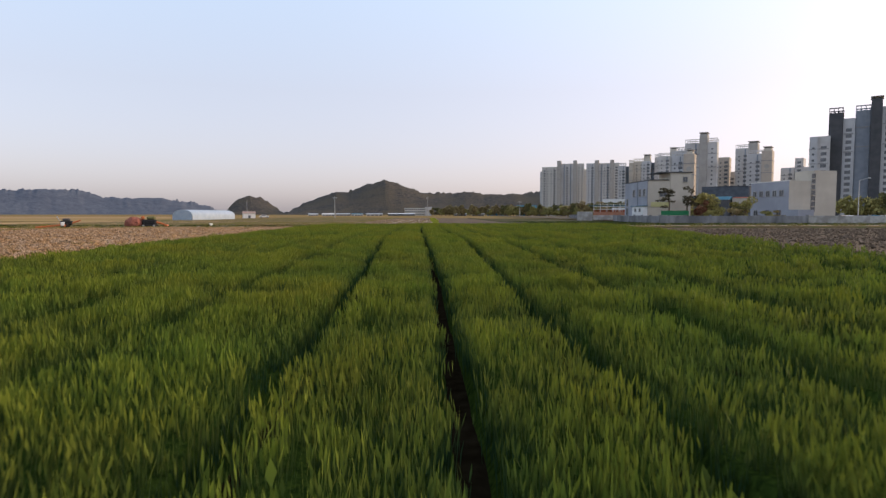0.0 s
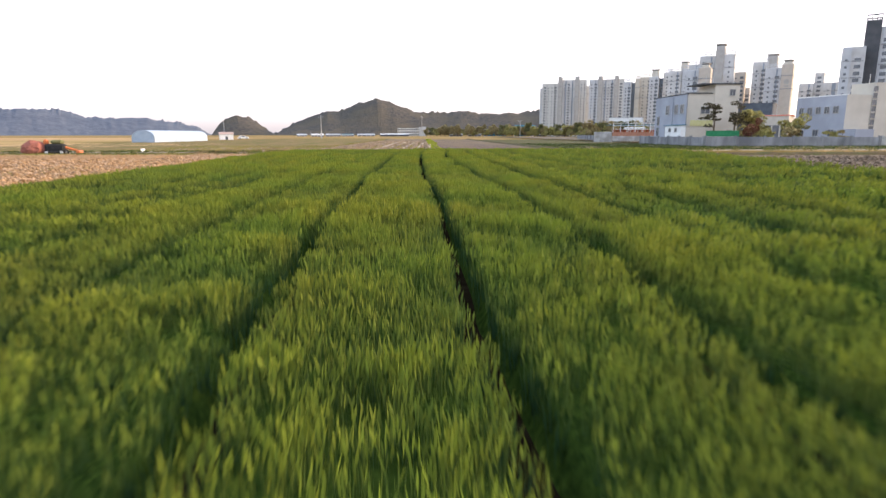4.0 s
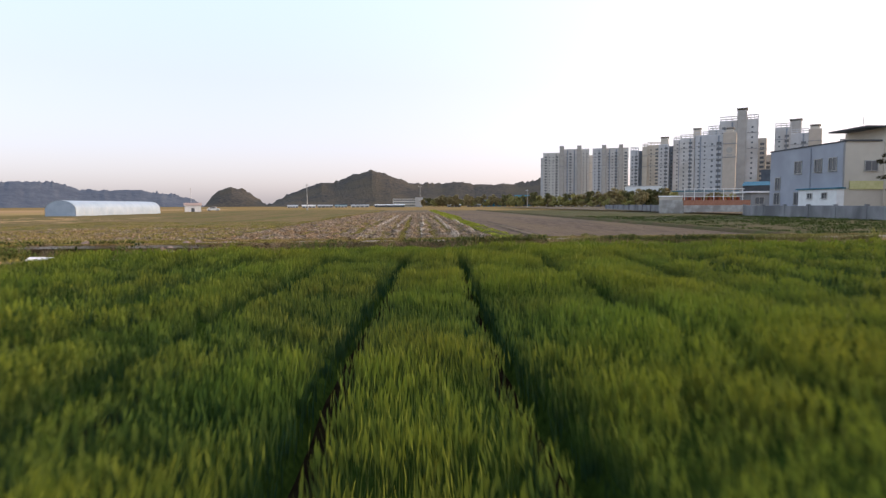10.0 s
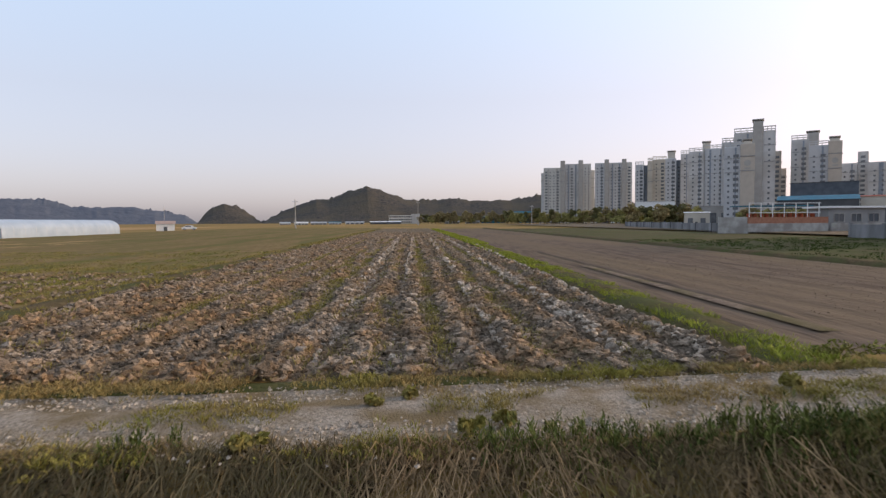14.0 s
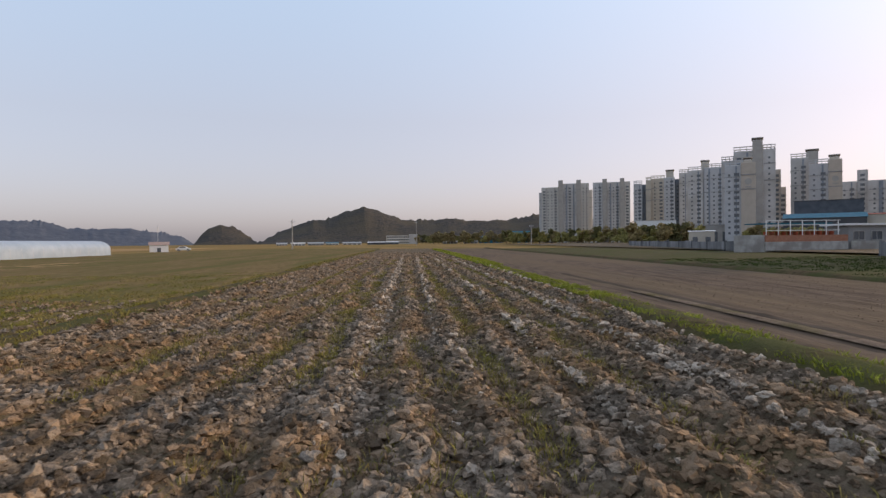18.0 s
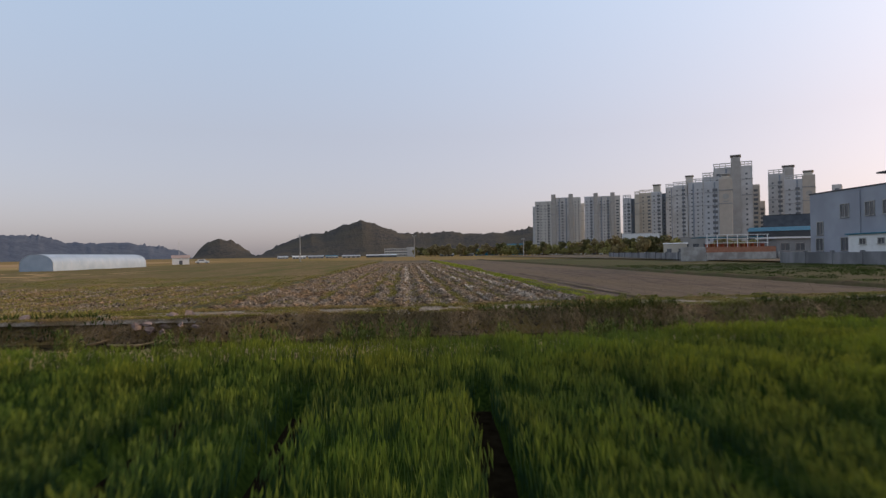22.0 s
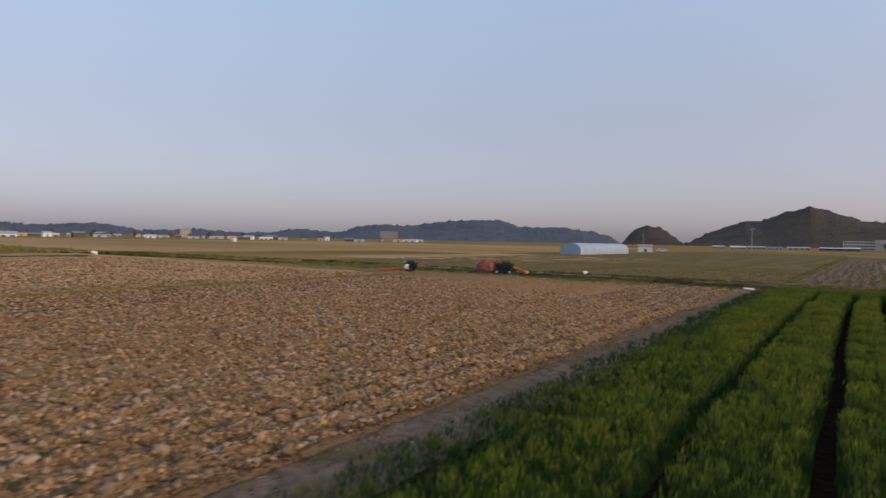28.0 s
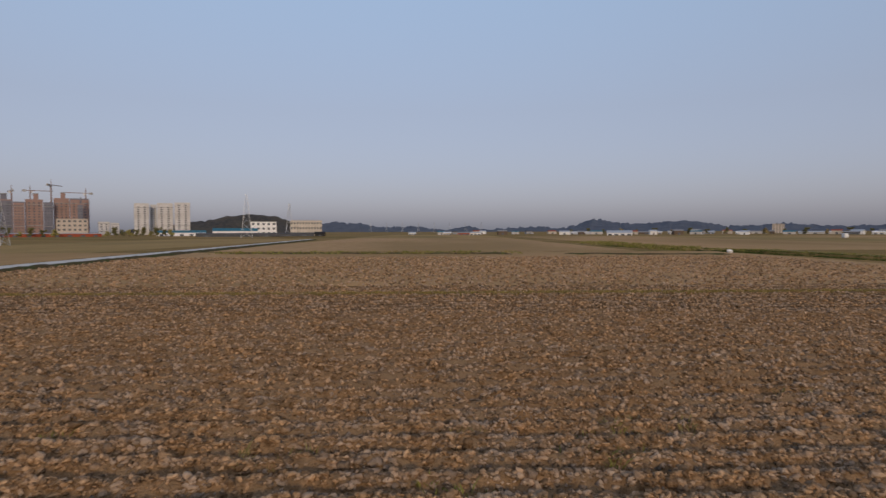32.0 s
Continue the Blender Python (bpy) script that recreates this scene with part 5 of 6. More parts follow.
# wet rill in the dark field
field("rill", 2.5, 2.95, 88.0, 104, 0.095, M_DIRT, "pale dried rill across the dark field", 0.11, 0.02, 0, 0.012, 15)
bund("rill_ridge", 3.75, 88.6, 4.2, 118, 0.6, 0.12, "dark ridge of turned soil beside the rill", M_DARKSOIL)
field("field_green_left", -75, -14.8, 86, 300, 0.012, material("sprouting_stubble", (0.12, 0.085, 0.032), (0.24, 0.165, 0.07), 5, 0.95, 1.0, c=(0.12, 0.105, 0.03), big=0.35, stretch=(1, 0.12, 1), bump_scale=8), "stubble field with green regrowth", 0.7, 0.06, 1.4, 0.0, 16)
field("field_green_right", 17.6, 46, 86, 240, 0.012, material("weedy_plot", (0.066, 0.058, 0.026), (0.105, 0.088, 0.042), 3, 0.95, 0.8, c=(0.07, 0.075, 0.024), big=0.15, bump_scale=8), "weedy fallow plot", 1.2, 0.05, 0, 0.0, 17)
field("field_green_wall", 46.1, 160, 86, 111.6, 0.012, bpy.data.materials["weedy_plot"], "weedy strip in front of the yard wall", 2.0, 0.05, 0, 0.0, 22)
stuff("regrowth", band(-40, -15, 86, 124, 9, 0.04, 0.1, 0.025, 6, 0.18, 0.9, 122, 0.4, 0.02), M_GRASS, "thin green regrowth in stubble", "grass")
stuff("fallow_weeds", together(band(26, 120, 86, 111, 1.5, 0.08, 0.2, 0.08, 6, 0.3, 0.8, 125, 0.35, 0.02), band(17.5, 44, 86, 140, 4, 0.06, 0.18, 0.05, 6, 0.2, 0.8, 123, 0.4, 0.02)), bpy.data.materials["dark_verge_grass"], "dark weeds on the fallow plots", "weeds")

# rubble and driftwood by the canal
rr = np.random.default_rng(91)


M_RUBBLE = material("broken_concrete", (0.2, 0.14, 0.115), (0.36, 0.27, 0.23), 5, 0.95, 0.8, bump_scale=20)


def rubble_block(x, y, z, s, seed):
    rng = np.random.default_rng(seed)
    V, F = clods(np.array([[0.0, 0.0, 0.0]]), np.array([s]), rng, 0.8)
    ob = part_np("rubble_block", V, F, M_RUBBLE)
    ob.matrix_world = pose(x, y, z, 0, 0, seed * 37)
    return tagged(ob, "broken brownish concrete lump on the canal bank", "rubble", "rubble on the bank")


for k in range(9):
    rubble_block(-13.6 + rr.uniform(-1.4, 1.4), 81.9 + rr.uniform(-0.3, 0.8), -0.25 + rr.uniform(0, 0.3), rr.uniform(0.07, 0.17), 200 + k)
for k, (x, y) in enumerate(((-14.2, 83.15), (-13.5, 83.0), (-13.1, 83.2), (-11.8, 82.85), (-17.8, 82.8), (-17.2, 82.7))):
    rubble_block(x, y, float(ground_z(np.array([x]), np.array([y]))[0]) + 0.07, 0.13 + 0.05 * (k % 3), 230 + k)
for k in range(14):
    x, y = -9.5 - rr.uniform(0, 6.5), 81.3 + rr.uniform(-0.3, 0.5)
    a, l = rr.uniform(-0.5, 0.5), rr.uniform(0.5, 1.3)
    z = float(ground_z(np.array([x]), np.array([y]))[0])
    z = max(z, WATER_Z) + 0.06
    b = part("driftwood", rod((-l / 2, 0, 0), (l / 2, 0, rr.uniform(0.0, 0.15)), 0.03, 0.015, 6), M_DRYGRASS)
    b.matrix_world = pose(x, y, z, 0, 0, math.degrees(a))
    tagged(b, "bleached reed stalk washed up on the bank", "driftwood", "driftwood on the bank")
stuff("dead_reeds", band(-15.5, -9.0, 81.4, 82.3, 30, 0.3, 0.6, 0.02, 7, 0.12, 0.8, 124, 0.3), M_DRYGRASS, "bleached dead reeds", "reeds")
board = part("sheet", box(0.7, 0.4, 0.06, bevel=0.02), M_WHITE)
board.matrix_world = pose(-15.2, 75.6, 0.12, 8, 3, 20)
tagged(board, "white plastic sheet lying at the field corner", "plastic sheet")
slab = part("styrofoam", box(0.2, 0.08, 0.04, bevel=0.015), M_CONC)
slab.matrix_world = pose(-7.5, 81.85, WATER_Z + 0.08, 0, 0, 8)
tagged(slab, "pale piece of foam at the water's edge", "litter")

# ---- trees ----


def leaf_cloud(centres, radii, per, size, seed):
    rng = np.random.default_rng(seed)
    P = []
    for c, r in zip(centres, radii):
        d = rng.normal(0, 1, (per, 3))
        d /= np.linalg.norm(d, axis=1)[:, None]
        P.append(np.array(c) + d * (rng.uniform(0.35, 1.0, per) ** 0.5)[:, None] * np.array(r))
    P = np.concatenate(P)
    n = len(P)
    u, v = rng.normal(0, 1, (n, 3)), rng.normal(0, 1, (n, 3))
    u /= np.linalg.norm(u, axis=1)[:, None]
    v /= np.linalg.norm(v, axis=1)[:, None]
    s = size * rng.uniform(0.6, 1.4, n)[:, None]
    V = np.stack([P - u * s, P + v * s * 0.6, P + u * s, P - v * s * 0.6], 1).reshape(-1, 3)
    return V, (np.array([[0, 1, 2], [0, 2, 3]])[None] + 4 * np.arange(n)[:, None, None]).reshape(-1, 3)


def tree(x, y, h, spread_, mat, label, seed, per=150, leaf=0.3, blobs=9, low=0.25, z=0.0):
    rng = np.random.default_rng(seed)
    t = empty("tree", x, y, z, 0, label, "tree")
    bm = rod((0, 0, -0.1), (0.05 * h * rng.normal(), 0, h * 0.5), 0.025 * h, 0.014 * h, 7)
    cs, rs_ = [], []
    for k in range(blobs):
        a, rr_, zz = rng.uniform(0, 6.28), spread_ * rng.uniform(0.1, 0.75), h * rng.uniform(low + 0.12, 0.92)
        c = (rr_ * math.cos(a), rr_ * math.sin(a), zz)
        rod((0, 0, h * rng.uniform(0.2, 0.45)), c, 0.01 * h, 0.004 * h, 5, bm)
        cs.append(c)
        rs_.append((spread_ * rng.uniform(0.3, 0.5), spread_ * rng.uniform(0.3, 0.5), h * rng.uniform(0.08, 0.17)))
    part("trunk", bm, M_WOOD, t)
    V, F = leaf_cloud(cs, rs_, per, leaf, seed)
    tagged(part_np("crown", V, F, mat, t), kind="stuff")
    return t


YARD = 0.25
yard = field("yard", 46.5, 260, 112.5, 420, YARD, M_DIRT, "paved yard round the works buildings", 6.0, 0.0, 0, 0.0, 18)


def pine(x, y, h, spread_, lean, label, seed):
    """An open garden pine: a crooked trunk and flat pads of needles."""
    rng = np.random.default_rng(seed)
    t = empty("pine_tree", x, y, YARD, 0, label, "tree")
    pts = [Vector((lean * h * k * (0.6 + 0.5 * k) + 0.05 * h * rng.normal() * k, 0.04 * h * rng.normal(), h * 0.92 * k)) for k in (0.0, 0.25, 0.5, 0.75, 1.0)]
    bm = bmesh.new()
    for i in range(4):
        rod(pts[i], pts[i + 1], h * (0.028 - 0.005 * i), h * (0.023 - 0.005 * i), 7, bm)
    cs, rs_ = [], []
    for k in range(13):
        f = rng.uniform(0.42, 1.0)
        i = min(3, int(f * 4))
        root = pts[i].lerp(pts[i + 1], f * 4 - i)
        a, r = rng.uniform(0, 6.28), spread_ * rng.uniform(0.35, 1.0) * (1.25 - 0.6 * f)
        tip = root + Vector((r * math.cos(a), r * math.sin(a), 0.12 * r + 0.1))
        rod(root, tip, h * 0.007, h * 0.003, 5, bm)
        cs.append(tip)
        rs_.append((spread_ * rng.uniform(0.28, 0.48), spread_ * rng.uniform(0.28, 0.48), h * rng.uniform(0.025, 0.05)))
    part("trunk", bm, M_WOOD, t)
    V, F = leaf_cloud(cs, rs_, 75, 0.17, seed)
    tagged(part_np("crown", V, F, M_PINE, t), kind="stuff")
    return t


pine(49.2, 117.8, 7.2, 2.3, -0.1, "open garden pine with brownish flat pads of needles", 301)
pine(53.2, 118.5, 8.0, 2.0, 0.06, "slim crooked garden pine with sparse needles", 302)
tree(55.3, 116.8, 4.2, 1.6, M_REDLEAF, "small bronze-leaved maple beside the wall", 303, 160, 0.16, 8, 0.2, YARD)
for k in range(5):
    tree(57 + 3.4 * k + (k % 2), 115.2 + 0.8 * (k % 3), 2.3 + 0.4 * (k % 3), 1.7, (M_LEAF, M_OLIVELEAF, M_DARKLEAF)[k % 3], ("rounded yellow-green shrub behind the yard wall", "rounded olive shrub behind the yard wall", "rounded dark green shrub behind the yard wall")[k % 3], 340 + k, 90, 0.2, 7, -0.05, YARD)
for k in range(4):
    tree(59 + 4.2 * k + (k % 2), 132 + 3 * (k % 3), 6.2 + 0.7 * (k % 3), 3.0, M_LEAF, "bushy tree with yellow-green spring leaves", 310 + k, 170, 0.25, 9, 0.05, YARD)
proto = [tree(0, -300 - 20 * k, 7.0, 3.0, m, l, 320 + k, 75, 0.48, 10, 0.1, 0) for k, (m, l) in enumerate(((M_LEAF, "roadside tree with fresh spring leaves"), (M_DARKLEAF, "dark evergreen tree beside the road"), (M_OLIVELEAF, "roadside tree with olive-brown young leaves")))]
tr_rng = random.Random(5)
placed = []
for k in range(34):
    az, d = -9.6 - 0.36 * k, 420 - 3 * k
    placed.append((spot(az, d), 1.15 + 0.3 * tr_rng.random()))
for k in range(16):
    az, d = -21.2 - 0.42 * k, 232 + tr_rng.uniform(-10, 10)
    placed.append((spot(az, d), 0.95 + 0.3 * tr_rng.random()))
for k in range(12):
    placed.append((spot(-31 - 0.6 * k, 190 + tr_rng.uniform(-8, 8)), 0.7 + 0.2 * tr_rng.random()))
for k in range(10):
    placed.append((spot(-36 - 0.7 * k, 250, (0, 0)), 1.25 + 0.3 * tr_rng.random()))
for n, (xy, s) in enumerate(placed):
    src = proto[0] if tr_rng.random() < 0.62 else proto[1 + (n % 2)]
    ob = copy_thing(src, pose(xy[0], xy[1], 0.1, 0, 0, tr_rng.uniform(0, 360)) @ Matrix.Scale(s, 4))
    ob["group"] = "roadside trees"
for k, ob in enumerate(proto):
    xy = spot(-12.3 - 3 * k, 405)
    ob.matrix_world = pose(xy[0], xy[1], 0.1)

def weed_clump(x, y, r, h, mat, label, seed):
    """A small bushy weed: short stems and many leaves."""
    rng = np.random.default_rng(seed)
    z = float(ground_z(np.array([x]), np.array([y]))[0]) + 0.04
    c = empty("weed_clump", x, y, z, 0, label, "weed", "weed clumps beside the track")
    V, F = blades(np.zeros((1, 3)), np.array([h]), 0.012, 14, r * 0.3, 0.5, 0.0, rng)
    part_np("stem", V, F, M_GRASS, c)
    cs = [(r * 0.6 * rng.normal(), r * 0.5 * rng.normal(), h * rng.uniform(0.35, 0.8)) for _ in range(7)]
    V, F = leaf_cloud(cs, [(r * 0.5, r * 0.5, h * 0.35)] * 7, 60, 0.035, seed)
    V[:, 2] = np.maximum(V[:, 2], 0.0)
    tagged(part_np("leaf_mass", V, F, mat, c), kind="stuff")
    return c


for k, (x, y, r, h) in enumerate(((1.75, 85.9, 0.3, 0.32), (2.95, 86.0, 0.35, 0.26), (5.2, 85.9, 0.45, 0.28), (7.4, 86.0, 0.4, 0.25), (-4.03, 83.05, 0.1, 0.18), (-6.1, 82.9, 0.14, 0.14), (-3.6, 83.4, 0.09, 0.14), (-5.0, 84.05, 0.09, 0.12), (-4.62, 84.35, 0.09, 0.12), (0.1, 84.4, 0.13, 0.16))):
    weed_clump(x, y, r, h, M_WEED if k > 3 else M_GRASS, "fresh green weed clump beside the gravel track" if k > 3 else "dark green bush at the corner of the fields", 400 + k)

# ---- works building beside the wheat ----


def window(parent, face, o, z, w, h, plane, depth=0.12, bars=1):
    """A window with a frame, a sill and panes, set on a wall: face 'w' looks to -x, 's' to -y."""
    def b(sa, sz, oa, oz, d, mat, name, par):
        if face == "w":
            return part(name, box(d, sa, sz, plane - d / 2 + 0.02, o + oa, oz), mat, par)
        return part(name, box(sa, d, sz, o + oa, plane - d / 2 + 0.02, oz), mat, par)
    g = b(w, h, 0, z, 0.04, M_PANE, "window", parent)
    b(w + 0.16, 0.09, 0, z + h, depth, M_CONC, "frame_head", g)
    b(w + 0.26, 0.08, 0, z - 0.08, depth + 0.08, M_CONC, "sill", g)
    for s in (-1, 1):
        b(0.07, h, s * (w / 2 + 0.04), z, depth, M_CONC, "frame_jamb", g)
    for k in range(bars):
        b(0.05, h, (k + 1) / (bars + 1) * w - w / 2, z, 0.08, M_CONC, "mullion", g)
    return g


M_LAV = material("pale_blue_render", (0.33, 0.35, 0.4), (0.39, 0.41, 0.455), 0.4, 0.85, 0.1, c=(0.3, 0.315, 0.355), big=0.15)
bA = empty("works_building", 0, 0, YARD, 0, "two-storey works building, pale blue side and beige front", "building")
part("wall", box(9.2, 13.9, 8.7, 51.15, 130.05, 0), M_WALL_B, bA)
part("side_wall", box(0.12, 13.9, 8.6, 46.5, 130.05, 0), M_LAV, bA, "pale blue side wall")
part("parapet", box(0.3, 14.2, 0.18, 46.55, 130.05, 8.6), M_WALL_DARK, bA, "dark coping")
part("parapet", box(4.6, 0.3, 0.18, 48.7, 123.05, 8.7), M_WALL_DARK, bA, "dark coping")
part("stair_block", box(4.4, 6.5, 10.3, 53.6, 126.2, 0), M_WALL_B, bA)
part("roof_slab", box(7.2, 6.4, 0.2, 52.5, 125.9, 10.3), M_WALL_DARK, bA, "projecting flat roof slab")
part("gutter_pipe", rod((46.35, 128.6, 0), (46.35, 128.6, 8.5), 0.08), M_LAV, bA)
part("corner_pipe", rod((46.5, 122.95, 0), (46.5, 122.95, 8.6), 0.09), M_WALL_GREY, bA)
for o in (131.0, 127.2, 124.7):
    window(bA, "w", o, 5.4, 1.25, 1.5, 46.44)
for o in (135.3, 131.0):
    window(bA, "w", o, 1.4, 1.2, 1.5, 46.44)
window(bA, "w", 135.2, 3.4, 1.0, 1.6, 46.44)
window(bA, "s", 49.9, 5.3, 1.5, 1.1, 123.08)
window(bA, "s", 54.5, 8.4, 0.9, 1.0, 122.93)
window(bA, "s", 54.5, 1.3, 0.9, 1.0, 122.93)
part("banner", box(4.6, 0.06, 1.0, 49.6, 123.0, 3.1), material("pale_yellow_cloth", (0.5, 0.48, 0.22), (0.6, 0.56, 0.3), 2, 0.8), bA, "faded pale yellow banner")
part("antenna", rod((51, 126, 10.5), (51, 126, 12.0), 0.04), M_METAL, bA)
annex = empty("annex", 0, 0, YARD, 0, "low white lean-to with a blue metal roof", "shed")
part("wall", box(0.9, 6.8, 3.2, 45.95, 126.0, 0), M_WHITE, annex)
part("roof", box(1.2, 7.2, 0.14, 45.85, 126.0, 3.2), M_BLUE, annex, "blue metal roof")
window(annex, "w", 124.6, 2.1, 0.8, 0.6, 45.5)
window(annex, "w", 127.2, 2.1, 0.8, 0.6, 45.5)

bB = empty("office_block", 86.6, 138.3, YARD, 8.9, "pale blue and beige two-storey block with a stair tower", "building")
part("wall", box(13, 13, 9.6, 6.5, 6.5, 0), M_WALL_B, bB)
part("side_wall", box(0.12, 13, 9.5, -0.02, 6.5, 0), M_LAV, bB, "pale blue side wall")
part("coping", box(0.35, 13.2, 0.2, 0, 6.5, 9.5), M_WHITE, bB)
part("stair_tower", box(6.4, 6, 12.1, 9.9, 2.96, 0), M_WALL_B, bB)
for k in range(5):
    window(bB, "w", 11.5 - 2.3 * k, 6.0, 1.2, 1.3, -0.08)
for k in range(3):
    window(bB, "w", 11.0 - 4 * k, 1.2, 1.4, 1.3, -0.08)
for k in range(7):
    window(bB, "s", 6.6, 2.2 + 1.35 * k, 1.0, 1.0, -0.06, bars=0)
window(bB, "s", 2.6, 0.8, 1.3, 1.4, 0.0)
part("canopy", box(4.4, 3.2, 2.6, 1.6, -2.0, 0), M_LAV, bB, "low entrance block")
part("mast", rod((8, 3, 12), (8, 3, 14), 0.05), M_METAL, bB)

# ---- walls along the yard ----
MW = material("stained_concrete_wall", (0.2, 0.2, 0.205), (0.31, 0.31, 0.315), 0.8, 0.9, 0.3, c=(0.14, 0.14, 0.145), big=0.25, stretch=(1, 1, 0.4))


def long_wall(name, x0, y0, x1, y1, h, t, mat, label, posts=0.0, post_mat=None, z=0.0):
    l = math.hypot(x1 - x0, y1 - y0)
    w = empty(name, x0, y0, z, math.degrees(math.atan2(y1 - y0, x1 - x0)), label, "wall")
    n = max(1, int(round(l / (posts or l))))
    for k in range(n):
        part("panel", box(l / n - 0.02, t, h * (1 - 0.02 * (k % 3)), (k + 0.5) * l / n, 0, -0.3, bevel=0.02), mat, w)
    if posts:
        for k in range(n + 1):
            part("post", box(0.35, t + 0.15, h + 0.15, k * l / n, 0, -0.3), post_mat or mat, w)
    return w


long_wall("yard_wall", 45.2, 112.2, 74, 112.2, 1.6, 0.2, MW, "stained grey concrete yard wall", 4.5, z=0.2)
long_wall("yard_wall", 74.4, 112.2, 135, 112.2, 1.5, 0.2, M_CONC, "pale weathered concrete yard wall", 6.0, z=0.3)
long_wall("yard_wall", 45.2, 141.0, 45.0, 112.6, 1.6, 0.2, MW, "stained grey concrete yard wall", 4.5, z=0.2)
long_wall("block_wall", 45.4, 166.0, 62.5, 257, 1.7, 0.2, MW, "dark panelled concrete wall with posts", 9.0, M_WALL_DARK, 0.2)
long_wall("gate_wall", 41.9, 163.6, 46.2, 163.2, 2.7, 0.25, M_CONC, "pale concrete block wall", 0, z=0.1)

mesh_fence = empty("mesh_fence", 45.6, 113.2, YARD, 0, "green mesh fence on top of the yard wall", "fence")
for k in range(9):
    part("post", box(0.07, 0.07, 2.3, k * 0.68, 0, 0), M_GREENF, mesh_fence)
for k in range(8):
    part("panel", box(0.62, 0.03, 0.9, k * 0.68 + 0.34, 0, 1.3), M_GREENF, mesh_fence)

brick_shed = empty("brick_shelter", 46.4, 163.4, 0.0, 3, "low brick wall on a white base under a white pipe frame", "shelter")
part("base_wall", box(13.2, 0.3, 1.5, 6.6, 0, 0, bevel=0.03), M_CONC, brick_shed, "stained pale base")
part("brick_course", box(13.1, 0.26, 0.95, 6.6, 0.0, 1.5), M_BRICK, brick_shed, "red brick upper wall")
for k in range(7):
    part("post", box(0.1, 0.1, 2.2, k * 1.9 + 0.1, -0.2, 2.45), M_WHITE, brick_shed)
for z in (3.1, 3.9, 4.55):
    part("rail", box(11.8, 0.08, 0.09, 5.9, -0.2, z), M_WHITE, brick_shed)
for k in range(12):
    part("barrel", rod((0.6 + 0.95 * k, 0.6, 2.0), (0.6 + 0.95 * k, 0.6, 3.0), 0.36, 0.36, 10), M_RED, brick_shed)
part("awning", box(11.0, 4.5, 0.15, 5.6, 2.6, 4.1), M_BLUE, brick_shed, "turquoise sheet awning")
gate = empty("gatehouse", 59.8, 164.2, 0.0, 0, "flat-roofed grey gatehouse with dark windows", "gatehouse")
part("wall", box(9, 5, 3.8, 4.5, 2.5, 0), M_WALL_GREY, gate)
part("roof", box(10, 6, 0.3, 4.5, 2.5, 3.8), M_WHITE, gate)
part("low_wall", box(9, 0.25, 1.5, 4.5, -0.6, 0), M_CONC, gate)
for k in range(3):
    window(gate, "s", 1.6 + 2.8 * k, 1.7, 1.6, 1.2, 0.0)


def shed(x, y, sx, sy, h, rz, wall, roof, label, category="shed", gable=0.8, doors=2):
    """A simple hall: walls, a low gable roof, doors."""
    s = empty("shed", x, y, 0, rz, label, category)
    part("wall", box(sx, sy, h), wall, s)
    bm = bmesh.new()
    vs = [bm.verts.new(v) for v in ((-sx / 2 - 0.3, -sy / 2 - 0.3, h), (sx / 2 + 0.3, -sy / 2 - 0.3, h), (sx / 2 + 0.3, 0, h + gable), (-sx / 2 - 0.3, 0, h + gable), (-sx / 2 - 0.3, sy / 2 + 0.3, h), (sx / 2 + 0.3, sy / 2 + 0.3, h))]
    for f in ((0, 1, 2, 3), (3, 2, 5, 4), (0, 3, 4), (1, 5, 2), (0, 4, 5, 1)):
        bm.faces.new([vs[i] for i in f])
    part("roof", bm, roof, s)
    for k in range(doors):
        part("door", box(min(3, sx / 5), 0.1, h * 0.6, ((k + 0.5) / doors - 0.5) * sx, -sy / 2 - 0.03, 0), M_GLASS, s)
    return s


# works and low buildings in front of the towers
O18, O32, O0 = CAM18, (-7.5, 22.0), (0.0, 0.0)


def hall_at(az_l, az_r, top, d, origin, wall, roof, label, depth=12, gable=0.6, doors=3, base=0.0):
    x, y = spot((az_l + az_r) / 2, d, origin)
    w = d * radians(abs(az_l - az_r))
    return shed(x, y, w, depth, max(2.0, math.tan(radians(top)) * d + 2 - gable), (az_l + az_r) / 2, wall, roof, label, "building", gable, doors)


hall_at(-21.8, -25.2, 1.75, 330, O18, M_WHITE, M_WALL_GREY, "low white commercial building", 14, 0.3, 5)
hall_at(-24.4, -31.5, 1.25, 345, O18, M_SHAFT, M_WALL_GREY, "pale podium building below the towers", 16, 0.3, 8)
hall_at(-34.6, -39.2, 3.0, 258, O18, material("dark_blue_grey_cladding", (0.08, 0.092, 0.11), (0.12, 0.135, 0.155), 0.5, 0.8, 0.1), M_WALL_GREY, "dark blue-grey flat-roofed hall", 20, 0.2, 5)
hall_at(-33.8, -39.4, 2.0, 210, O18, M_WALL_DARK, M_BLUE, "long hall with a turquoise sheet roof", 12, 1.5, 5)
hall_at(-39.6, -42.5, 1.9, 215, O18, M_WALL_B, M_RED, "brown-roofed hall behind the gatehouse", 12, 0.6, 4)
hall_at(-10.2, -12.3, 0.95, 640, O18, M_BLUE, M_BLUE, "blue-roofed hall at the foot of the hill", 20, 5, 3)
hall_at(-26.3, -28.4, 0.75, 200, O18, M_WALL_B, M_WHITE, "small pale site office", 6, 0.3, 2)

